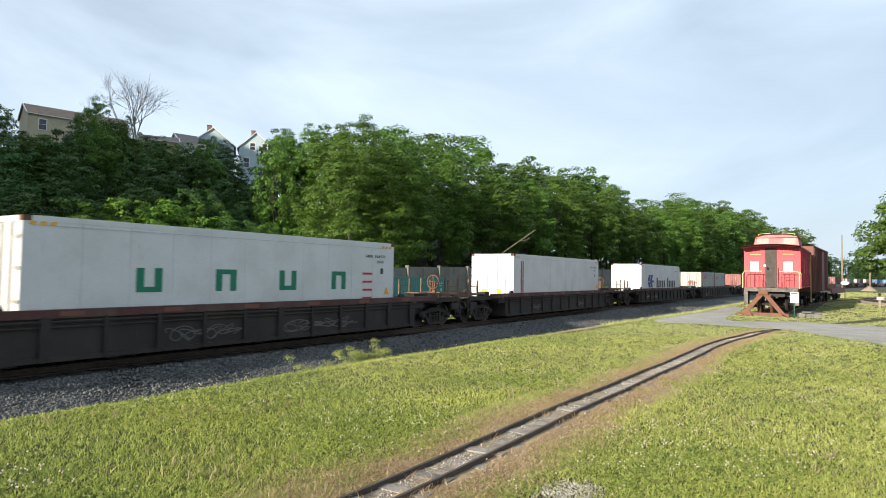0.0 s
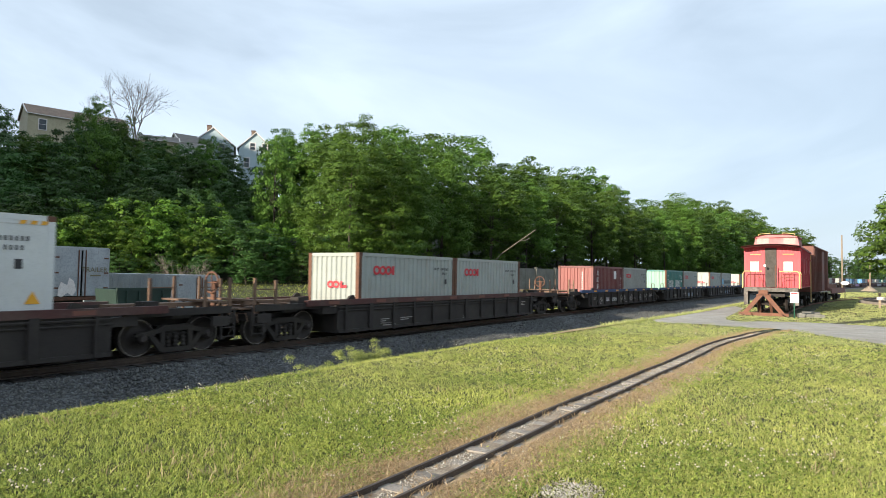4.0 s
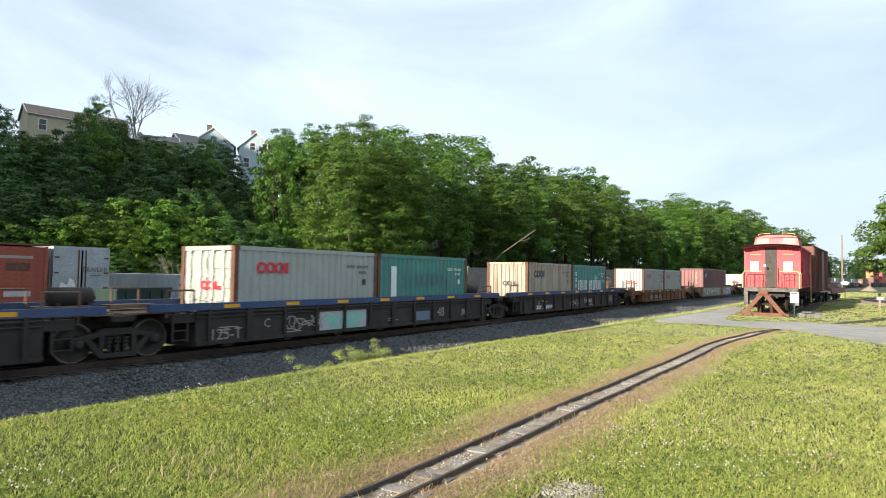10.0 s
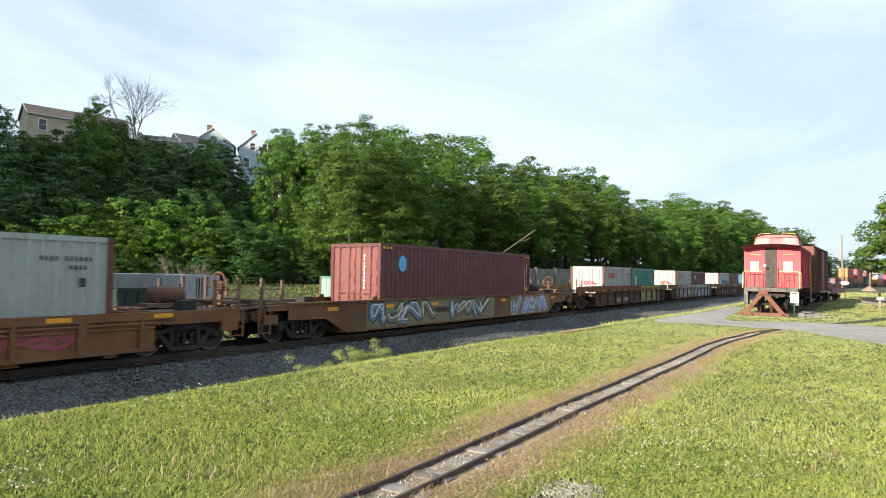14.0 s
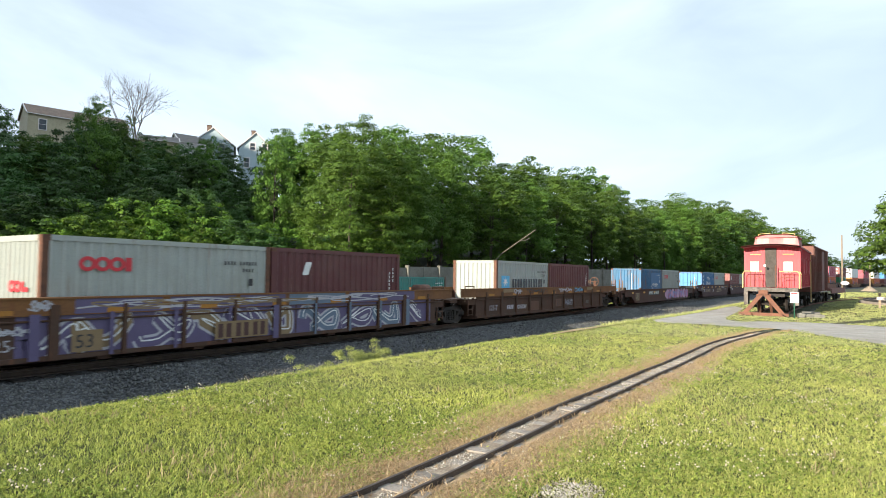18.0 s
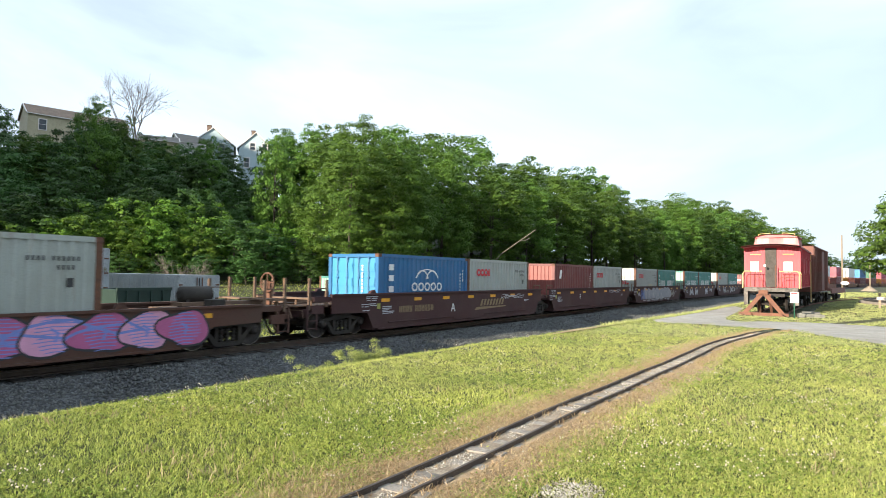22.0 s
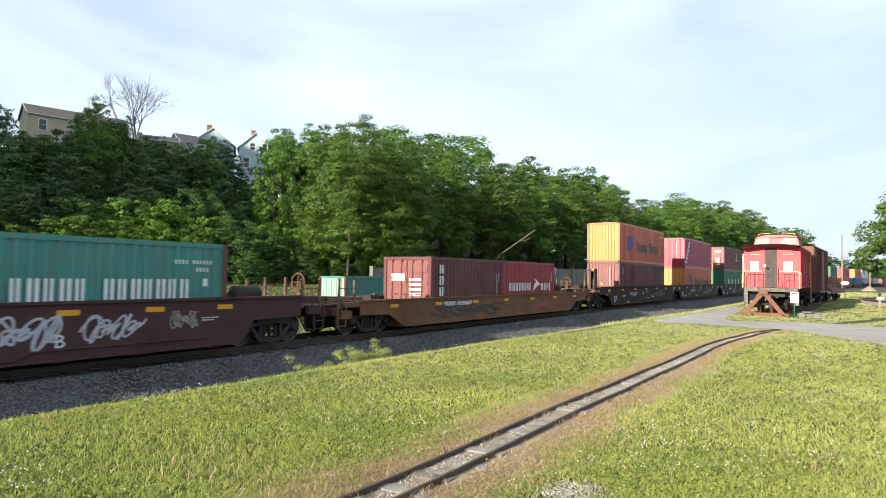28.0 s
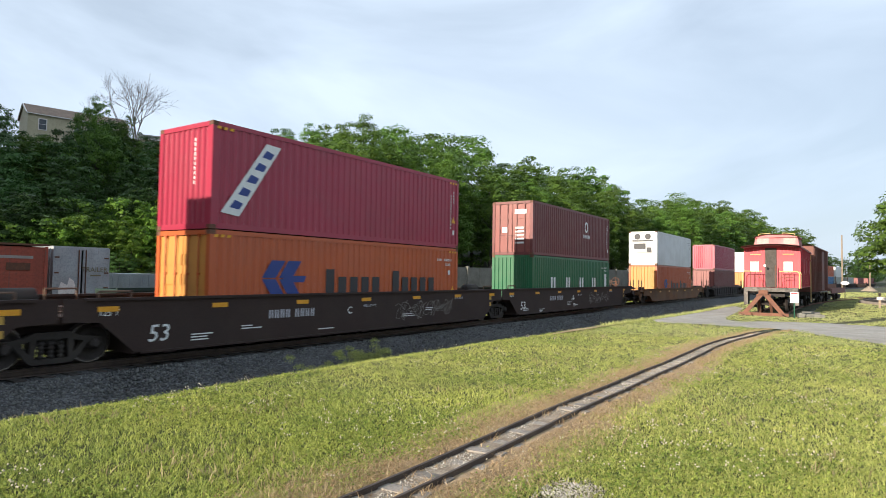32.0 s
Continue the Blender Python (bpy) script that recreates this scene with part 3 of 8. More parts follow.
def rib_paint(root, k, x, w, z, h, ink):
    """Where a sprayed patch runs over the ribs and the top chord, these are painted too."""
    if not k["ribs"]:
        return
    yo = 1.40
    for i in range(k["ribs"]):
        c = -k["hb"] + 0.35 + (2 * k["hb"] - 0.7) * i / (k["ribs"] - 1)
        wide = 0.2 if i in (1, k["ribs"] - 2, k["ribs"] // 2) else 0.09
        if x < c < x + w:
            decal(root, "rib_paint", ink, -yo - 0.093, lambda bm: rect(bm, c - wide / 2, max(z, 0.22), wide, min(z + h, k["zt"] - 0.19) - max(z, 0.22)))
    if z + h > k["zt"] - 0.1:
        decal(root, "chord_paint", ink, -yo - 0.068, lambda bm: rect(bm, x, k["zt"] - 0.18, w, 0.175))


LIST = []          # everything that rides: (thing, metres along the train)
WHEELS = []
W = 2.438


def container(colour, feet, u, base, high=False, doors=False, smooth=False, deco=(), label="", cooler=False):
    """A shipping container with its middle at u metres along the train and its floor base metres over the rails."""
    L, H = (12.192 if feet == 40 else 6.058), (2.896 if high else 2.591)
    paint = PAINT[colour]
    key = (colour, feet, high)
    root = tagged(new("shipping_container"), label or "%s corrugated steel shipping container riding in a well car" % colour, "container", "containers on the train")
    hl, hw = L / 2, W / 2

    def side(sign):
        bm = bmesh.new()
        if smooth:
            nseg, xs = round(L / 1.16), []
            for i in range(nseg):
                a, b = -hl + 0.1 + (L - 0.2) * i / nseg, -hl + 0.1 + (L - 0.2) * (i + 1) / nseg
                xs += [(a + 0.006, -0.008), (a + 0.012, 0.0), (b - 0.012, 0.0), (b - 0.006, -0.008)]
            slab_rows = [[bm.verts.new((x, sign * (hw - 0.006 + d), z)) for x, d in xs] for z in (0.16, H - 0.1)]
            for i in range(len(xs) - 1):
                bm.faces.new((slab_rows[0][i], slab_rows[0][i + 1], slab_rows[1][i + 1], slab_rows[1][i]))
        else:
            ribbed_wall(bm, -hl + 0.14, hl - 0.14, sign * (hw - 0.012), 0.16, H - 0.1, sign)
        return mesh(bm, "side_panel", paint, tidy=False)

    for sign in (-1, 1):
        put("side_panel", cached((key, "side", sign, smooth), lambda: side(sign)), root)
        put("top_rail", cached((key, "top", sign), lambda: mesh(one(box, 0, sign * (hw - 0.035), H - 0.06, L - 0.3, 0.07, 0.12), "top_rail", paint)), root)
        put("bottom_rail", cached((key, "bottom", sign), lambda: mesh(one(box, 0, sign * (hw - 0.04), 0.09, L - 0.3, 0.08, 0.15), "bottom_rail", paint)), root)
        for ex in (-1, 1):
            put("corner_post", cached((key, "post", sign, ex), lambda: mesh(one(box, ex * (hl - 0.075), sign * (hw - 0.075), H / 2, 0.15, 0.15, H - 0.24), "corner_post", CASTING if colour in ("grey", "cream", "teal") else paint)), root)
            for z in (0.06, H - 0.06):
                put("corner_casting", cached(("cast", feet, high, sign, ex, z), lambda: mesh(one(box, ex * (hl - 0.085), sign * (hw - 0.08), z, 0.178, 0.168, 0.118), "corner_casting", CASTING)), root)

    def roof():
        bm = bmesh.new()
        n = 40 if feet == 40 else 20
        for i in range(n):
            a = -hl + 0.12 + (L - 0.24) * i / n
            p = (L - 0.24) / n
            box(bm, a + p / 2, 0, H - 0.03 - 0.012 * (i % 2), p, W - 0.12, 0.03)
        return mesh(bm, "roof_panel", paint)

    put("roof_panel", cached((key, "roof"), roof), root)
    for ex in (-1, 1):
        put("end_header", cached((key, "header", ex), lambda: mesh(one(box, ex * (hl - 0.06), 0, H - 0.07, 0.12, W - 0.34, 0.13), "end_header", paint)), root)
        put("end_sill", cached((key, "sill", ex), lambda: mesh(one(box, ex * (hl - 0.06), 0, 0.08, 0.12, W - 0.34, 0.15), "end_sill", paint)), root)
        if doors and ex < 0 and not cooler:
            def leaf(hand):
                bm = bmesh.new()
                box(bm, ex * (hl - 0.07), hand * 0.54, H / 2, 0.05, 1.05, H - 0.3)
                for z in (0.42, 0.98, 1.55, 2.1):
                    box(bm, ex * (hl - 0.035), hand * 0.54, z, 0.035, 0.98, 0.30)
                return mesh(bm, "door", PALE_END.get(colour, paint))

            def rod(hand, q):
                bm = bmesh.new()
                y = hand * (0.28 + 0.48 * q)
                tube(bm, (ex * (hl + 0.012), y, 0.12), (ex * (hl + 0.012), y, H - 0.1), 0.02, 6)
                for z in (0.18, 0.9, 1.7, H - 0.16):
                    box(bm, ex * (hl + 0.0), y, z, 0.05, 0.09, 0.07)
                box(bm, ex * (hl + 0.03), y - hand * 0.14, 1.05, 0.02, 0.32, 0.04)
                return mesh(bm, "locking_rod", GALV if colour in ("grey", "white") else paint)

            for hand in (-1, 1):
                d = put("door", cached((key, "door", hand), lambda: leaf(hand)), root)
                for q in (0, 1):
                    put("locking_rod", cached((key, "rod", hand, q), lambda: rod(hand, q)), d)
        elif smooth:
            put("end_wall", cached((key, "flat", ex), lambda: mesh(one(box, ex * (hl - 0.05), 0, H / 2, 0.06, W - 0.3, H - 0.28), "end_wall", paint)), root)
            if ex < 0:
                if not cooler:
                    for y in (-0.75, -0.28, 0.28, 0.75):
                        put("locking_rod", cached(("reefer rod", H, hl), lambda: mesh(one(tube, (-hl - 0.012, 0, 0.15), (-hl - 0.012, 0, H - 0.15), 0.02, 6), "locking_rod", GALV)), root, at=(0, y, 0))
                    for s in (-1, 1):
                        for z in (0.4, 1.1, 1.8, 2.45):
                            put("hinge", cached(("hinge", hl, s), lambda: mesh(one(box, -hl - 0.006, s * 1.07, 0, 0.03, 0.24, 0.07), "hinge", GALV)), root, at=(0, 0, z))
        else:
            def end():
                bm = bmesh.new()
                ribbed_wall(bm, -hw + 0.15, hw - 0.15, ex * (hl - 0.012), 0.15, H - 0.12, ex, 0.045, 0.25, "y")
                return mesh(bm, "end_wall", PALE_END.get(colour, paint), tidy=False)

            put("end_wall", cached((key, "end", ex), end), root)
    put("underframe", cached((key, "floor"), lambda: mesh(one(box, 0, 0, 0.1, L - 0.2, W - 0.2, 0.1), "underframe", paint)), root)
    if cooler:
        bm = bmesh.new()
        box(bm, -hl - 0.0, 0, H - 0.45, 0.12, 1.9, 0.55)
        box(bm, -hl - 0.0, 0.0, H - 1.35, 0.12, 1.7, 0.95)
        part("cooling_unit", bm, PAINT["white"], root)
        bm = bmesh.new()
        for y in (-0.45, 0.45):
            lathe(bm, [(0.26, -0.02), (0.26, 0.02)], 16, "x", (-hl - 0.08, y, H - 0.45))
        box(bm, -hl - 0.07, 0.25, H - 1.3, 0.06, 1.0, 0.5)
        box(bm, -hl - 0.07, -0.55, H - 1.6, 0.06, 0.4, 0.4)
        box(bm, -hl - 0.07, 0, H - 0.82, 0.06, 1.8, 0.1)
        part("cooling_grille", bm, INK["black"], root, "dark fan grilles of the cooling unit")
    if smooth:
        for z in (0.2, H - 0.2):
            put("panel_seam", cached((key, "seam", z), lambda: mesh(one(box, 0, -hw - 0.002, z, L - 0.34, 0.006, 0.014), "panel_seam", GALV)), root, "thin grey panel seam")
    near = -hw - 0.006
    ink = "black" if colour in ("white", "grey", "cream") else "pale"
    ids = bmesh.new()
    vertical = colour in ("maroon", "brick", "red", "crimson", "blue")
    bars(ids, hl - 1.55, H - 0.55, 4, 0.045, 0.1, 0.055)
    bars(ids, hl - 1.05, H - 0.55, 6, 0.045, 0.1, 0.055)
    bars(ids, hl - 0.95, H - 0.74, 4, 0.045, 0.1, 0.055)
    rect(ids, hl - 0.75, H - 1.12, 0.14, 0.2)
    if vertical:
        ids.free()
        ids = bmesh.new()
        rect(ids, hl - 0.46, 0.55, 0.14, 0.2)
    tagged(put("identity_mark", mesh(ids, "identity_marks", INK[ink], tidy=False), root, at=(0, near, 0)), kind="stuff")
    for made in deco:
        made(root, hl, H, near)
    LIST.append((root, u, base))
    return root


def decal(root, name, m, y, draw, end=None):
    """Flat painted shapes on the near side, or with end on the end that faces back along the line."""
    bm = bmesh.new()
    draw(bm)
    at = Matrix.Translation((0, y, 0)) if end is None else None
    if name in ("name_bars", "reporting_marks", "end_characters") and len(bm.faces) < 40 and end is None:      # each stroke is a part
        for face in bm.faces:
            me = bpy.data.meshes.new("letter_bar")
            me.from_pydata([v.co.copy() for v in face.verts], [], [tuple(range(len(face.verts)))])
            me.materials.append(INK[m])
            put("letter_bar", me, root, at=at)
        bm.free()
        return
    at = Matrix.Translation((0, y, 0)) if end is None else Matrix.Translation((-end - 0.012, 0, 0)) @ Matrix.Rotation(-math.pi / 2, 4, "Z")
    ob = put(name, mesh(bm, name, INK[m], tidy=False), root, at=at)
    if name in ("tall_mark", "door_note", "stencil", "hazard_mark", "graffiti"):
        tagged(ob, kind="stuff")


def red_mark(scale=1.0, on_end=True, ink="red"):
    """The red line mark: three round shapes and a bar."""
    def draw(bm, x, z):
        for i in range(3):
            disc(bm, x + (0.2 + i * 0.33) * scale, z, 0.19 * scale, 0.165 * scale, 0.5)
        rect(bm, x + 1.05 * scale, z - 0.16 * scale, 0.15 * scale, 0.32 * scale)
    def made(root, hl, H, near):
        decal(root, "line_mark", ink, near, lambda bm: draw(bm, -hl + 0.74, H - 0.6))
        if on_end:
            decal(root, "end_mark", ink, near, lambda bm: (disc(bm, -0.1, H - 1.12, 0.16, 0.13, 0.5), disc(bm, 0.16, H - 1.12, 0.16, 0.13, 0.5), rect(bm, 0.36, H - 1.23, 0.1, 0.22), rect(bm, 0.5, H - 1.23, 0.16, 0.1)), end=hl)
    return made


def star_mark(bars_on=True):
    def made(root, hl, H, near):
        decal(root, "blue_square", "sky", near, lambda bm: rect(bm, -hl + 0.5, 1.26, 0.82, 0.6))
        def star(bm):
            for i in range(7):
                a = 2 * math.pi * i / 7 + math.pi / 2
                c, s = math.cos(a), math.sin(a)
                flat(bm, [(-hl + 0.91 + c * 0.3, 1.56 + s * 0.27), (-hl + 0.91 - s * 0.06, 1.56 + c * 0.06), (-hl + 0.91 + s * 0.06, 1.56 - c * 0.06)])
        decal(root, "white_star", "pale", near - 0.003, star)
        decal(root, "name_bars", "charcoal", near, lambda bm: bars(bm, -hl + 1.65, 1.28, 6, 0.46, 0.43, 0.14))
    return made


def white_word(split=True):
    def made(root, hl, H, near):
        decal(root, "name_bars", "pale", near, lambda bm: [bars(bm, -hl + 0.9 + (i * 0.315 if i < 5 else i * 0.315 + 0.3), 0.96, 1, 0.2 + 0.04 * (i % 2), 0.7, 0, seed=i) for i in range(12) if not (split and i == 5)])
        decal(root, "end_characters", "pale", near, lambda bm: [rect(bm, -hl + 0.44 + 0.02 * (j % 2), 2.06 - k * 0.36 - j * 0.13, 0.25 - 0.05 * (j % 2), 0.08) for k in range(4) for j in (0, 1)])
    return made


def chevron(x, z, s, word=11, big=0.75, ink="blue", word_ink="charcoal", wx=None):
    """The slanted blue mark and a row of dark bars for the name."""
    def made(root, hl, H, near):
        def draw(bm):
            for dx in (0.0, 0.62):
                flat(bm, [(x + dx * s, z), (x + (dx + 0.34) * s, z + 0.5 * s), (x + (dx + 0.86) * s, z + 0.5 * s), (x + (dx + 0.5) * s, z)])
                flat(bm, [(x + (dx + 0.0) * s, z - 0.04 * s), (x + (dx + 0.5) * s, z - 0.04 * s), (x + (dx + 0.82) * s, z - 0.5 * s), (x + (dx + 0.34) * s, z - 0.5 * s)])
        decal(root, "slanted_mark", ink, near, draw)
        decal(root, "mark_bar", ink, near - 0.003, lambda bm: flat(bm, [(x + 0.75 * s, z - 0.13 * s), (x + 1.6 * s, z - 0.13 * s), (x + 1.68 * s, z + 0.06 * s), (x + 0.75 * s, z + 0.06 * s)]))
        decal(root, "name_bars", word_ink, near, lambda bm: [rect(bm, (wx if wx is not None else x + 2.2 * s) + i * big * 0.68, z - big * 0.66, big * 0.46, big * (1.0 if i in (0, 6) else 0.72)) for i in range(word) if i != 5])
    return made


def plain(draw, ink, name="name_bars", end=False):
    def made(root, hl, H, near):
        decal(root, name, ink, near, lambda bm: draw(bm, hl, H), end=hl if end else None)
    return made


STEEL = {
    "dark": mat("dark_car_steel", (0.026, 0.0205, 0.018), (0.017, 0.014, 0.013), rough=0.85, big=0.9, fine=20, bump=0.2, rust=0.2, dirt=0.18),
    "brown": mat("brown_car_steel", (0.088, 0.036, 0.023), (0.062, 0.028, 0.020), rough=0.85, big=0.9, fine=20, bump=0.2, rust=0.3, dirt=0.15),
    "umber": mat("umber_car_steel", (0.078, 0.036, 0.020), (0.050, 0.025, 0.015), rough=0.85, big=0.9, fine=20, bump=0.2, rust=0.55, dirt=0.15),
    "chord": mat("dark_red_car_steel", (0.085, 0.032, 0.028), (0.06, 0.026, 0.024), rough=0.85, big=0.9, fine=20, bump=0.2, rust=0.3, dirt=0.4),
    "blue": mat("blue_chord_paint", (0.035, 0.075, 0.17), (0.03, 0.055, 0.12), rough=0.85, big=1.0, fine=25, bump=0.1, rust=0.3, dirt=0.3),
    "ochre": mat("faded_yellow_car_paint", (0.20, 0.088, 0.026), (0.125, 0.055, 0.024), rough=0.85, big=0.8, fine=20, bump=0.15, rust=0.65, dirt=0.15),
    "tan": mat("worn_ochre_car_paint", (0.195, 0.082, 0.024), (0.105, 0.048, 0.020), rough=0.85, big=0.6, fine=20, bump=0.15, rust=0.8, dirt=0.35),
    "maroon": mat("maroon_car_paint", (0.060, 0.021, 0.020), (0.047, 0.018, 0.018), rough=0.85, big=0.7, fine=22, bump=0.08, rust=0.1, dirt=0.1),
    "black": mat("black_brown_car_paint", (0.034, 0.0175, 0.0130), (0.025, 0.013, 0.010), rough=0.85, big=0.7, fine=22, bump=0.06, dirt=0.06),
}
TRUCK = mat("cast_truck_steel", (0.026, 0.020, 0.016), (0.015, 0.012, 0.010), rough=0.8, big=3, fine=30, bump=0.25, dirt=0.15)
WHEEL = mat("wheel_steel", (0.055, 0.045, 0.04), (0.032, 0.026, 0.023), rough=0.6, metal=0.4, big=4, fine=30)
RIM = mat("worn_wheel_rim", (0.30, 0.28, 0.26), (0.16, 0.14, 0.13), rough=0.4, metal=0.8, big=4, fine=30, bump=0.05)
PLATE = mat("amber_reflector", (0.72, 0.33, 0.01), (0.58, 0.25, 0.01), rough=0.4, big=5, bump=0.02, fade=0.15)
DULL_PLATE = mat("dirty_amber_reflector", (0.40, 0.17, 0.015), (0.28, 0.12, 0.015), rough=0.6, big=5, bump=0.02, fade=0.2)
OLD_PLATE = mat("faded_red_reflector", (0.17, 0.055, 0.035), (0.11, 0.045, 0.032), rough=0.6, big=5, bump=0.02)
DECK = mat("rusty_walkway", (0.19, 0.115, 0.07), (0.10, 0.062, 0.045), rough=0.8, big=2, fine=20, bump=0.3, rust=0.4)
AXLE_R = 0.457


def truck(root, x):
    """A two-axle truck under the car: bolster, two cast side frames with springs, two wheelsets."""
    def bolster():
        bm = bmesh.new()
        box(bm, 0, 0, 0.58, 0.42, 1.9, 0.22)
        lathe(bm, [(0.25, 0.68), (0.25, 0.82), (0.2, 0.84)], 16, "z")
        for sx in (-1, 1):
            tube(bm, (sx * 0.42, -0.9, 0.32), (sx * 0.42, 0.9, 0.32), 0.05, 6)
        return mesh(bm, "truck", TRUCK)

    def frame_side(y):
        bm = bmesh.new()
        a, b = y - 0.075, y + 0.075
        slab(bm, [(-1.10, 0.53), (-0.96, 0.61), (-0.55, 0.66), (-0.36, 0.76), (0.36, 0.76), (0.55, 0.66), (0.96, 0.61), (1.10, 0.53), (1.02, 0.49), (0.62, 0.54), (0.36, 0.61), (-0.36, 0.61), (-0.62, 0.54), (-1.02, 0.49)], a, b)
        for s in (-1, 1):
            slab(bm, [(s * 0.80, 0.57), (s * 0.66, 0.56), (s * 0.33, 0.19), (s * 0.38, 0.10), (s * 0.46, 0.13)], a, b)
            slab(bm, [(s * 0.43, 0.62), (s * 0.31, 0.62), (s * 0.33, 0.18), (s * 0.43, 0.2)], a, b)
            lathe(bm, [(0.10, -0.10), (0.135, -0.08), (0.135, 0.09), (0.10, 0.10)], 12, "y", (s * 0.9, y, AXLE_R))
            slab(bm, [(s * 1.06, 0.58), (s * 0.76, 0.58), (s * 0.78, 0.40), (s * 1.02, 0.40)], a + 0.02, b - 0.02)
        slab(bm, [(-0.46, 0.20), (0.46, 0.20), (0.40, 0.09), (-0.40, 0.09)], a, b)
        return mesh(bm, "side_frame", TRUCK)

    def springs(y):
        bm = bmesh.new()
        for k in (-0.2, 0.0, 0.2):
            prof = []
            for i in range(4):
                z = 0.2 + i * 0.096
                prof += [(0.055, z), (0.085, z + 0.035), (0.055, z + 0.07)]
            lathe(bm, prof, 7, "z", (k, y, 0))
        return mesh(bm, "spring_nest", TRUCK)

    def wheelset():
        bm = bmesh.new()
        tube(bm, (0, -1.1, 0), (0, 1.1, 0), 0.085, 12)
        for s in (-1, 1):
            lathe(bm, [(0.09, s * 0.66), (AXLE_R + 0.03, s * 0.665), (AXLE_R + 0.03, s * 0.695), (AXLE_R, s * 0.71), (AXLE_R - 0.005, s * 0.80), (0.40, s * 0.81), (0.37, s * 0.77), (0.16, s * 0.75), (0.14, s * 0.83), (0.09, s * 0.83)], 16)
            turn = [(math.cos(i * 0.3142), math.sin(i * 0.3142)) for i in range(20)]
            rims = [[bm.verts.new((c * r, s * y, v * r)) for c, v in turn] for r, y in ((AXLE_R - 0.002, 0.803), (0.446, 0.814), (0.428, 0.813))]
            for a, b in zip(rims, rims[1:]):
                for i in range(20):
                    bm.faces.new((a[i], a[(i + 1) % 20], b[(i + 1) % 20], b[i])).material_index = 1
            lathe(bm, [(0.11, s * 1.08), (0.11, s * 1.13), (0.06, s * 1.15)], 12)
            for k in range(3):
                a = 2.094 * k
                box(bm, math.cos(a) * 0.07, s * 1.14, math.sin(a) * 0.07, 0.035, 0.04, 0.035)
        return mesh(bm, "wheelset", WHEEL, RIM)

    t = put("truck", cached("bolster", bolster), root, at=(x, 0, 0))
    for y in (-1.0, 1.0):
        put("side_frame", cached(("frame", y), lambda: frame_side(y)), t)
        put("spring_nest", cached(("springs", y), lambda: springs(y)), t)
    for ax in (-0.9, 0.9):
        w = put("wheelset", cached("wheelset", wheelset), t, "worn steel wheels on an axle")
        w.matrix_parent_inverse = Matrix.Translation((ax, 0, AXLE_R))
        WHEELS.append(w)


KINDS = {  # half of the well, half of the span between trucks, half length, sill height, ribs, panel, chord
    "A": dict(hb=7.25, ht=9.1, he=10.9, zt=1.26, ribs=12, panel="dark", chord="chord", name="worn dark brown ribbed well car"),
    "B": dict(hb=7.35, ht=9.11, he=10.7, zt=1.29, ribs=12, panel="dark", chord="blue", name="dark ribbed well car with a blue top chord"),
    "C": dict(hb=7.0, ht=8.05, he=9.9, zt=1.12, ribs=11, panel="ochre", chord="ochre", name="rusty faded yellow ribbed well car"),
    "D": dict(hb=8.2, ht=9.65, he=11.85, zt=1.20, ribs=0, panel="brown", chord="brown", name="brown smooth-sided well car"),
    "T": dict(hb=8.2, ht=9.65, he=11.85, zt=1.20, ribs=0, panel="tan", chord="tan", name="worn ochre smooth-sided well car"),
    "E": dict(hb=8.2, ht=9.82, he=11.6, zt=1.52, ribs=11, first=-7.4, panel="umber", chord="ochre", name="brown ribbed well car with ochre chord"),
    "F": dict(hb=6.55, ht=7.75, he=9.9, zt=1.42, ribs=0, panel="maroon", chord="maroon", name="maroon smooth-sided well car"),
    "G": dict(hb=8.2, ht=9.78, he=11.9, zt=1.47, ribs=0, panel="black", chord="black", name="black-brown smooth-sided well car"),
}


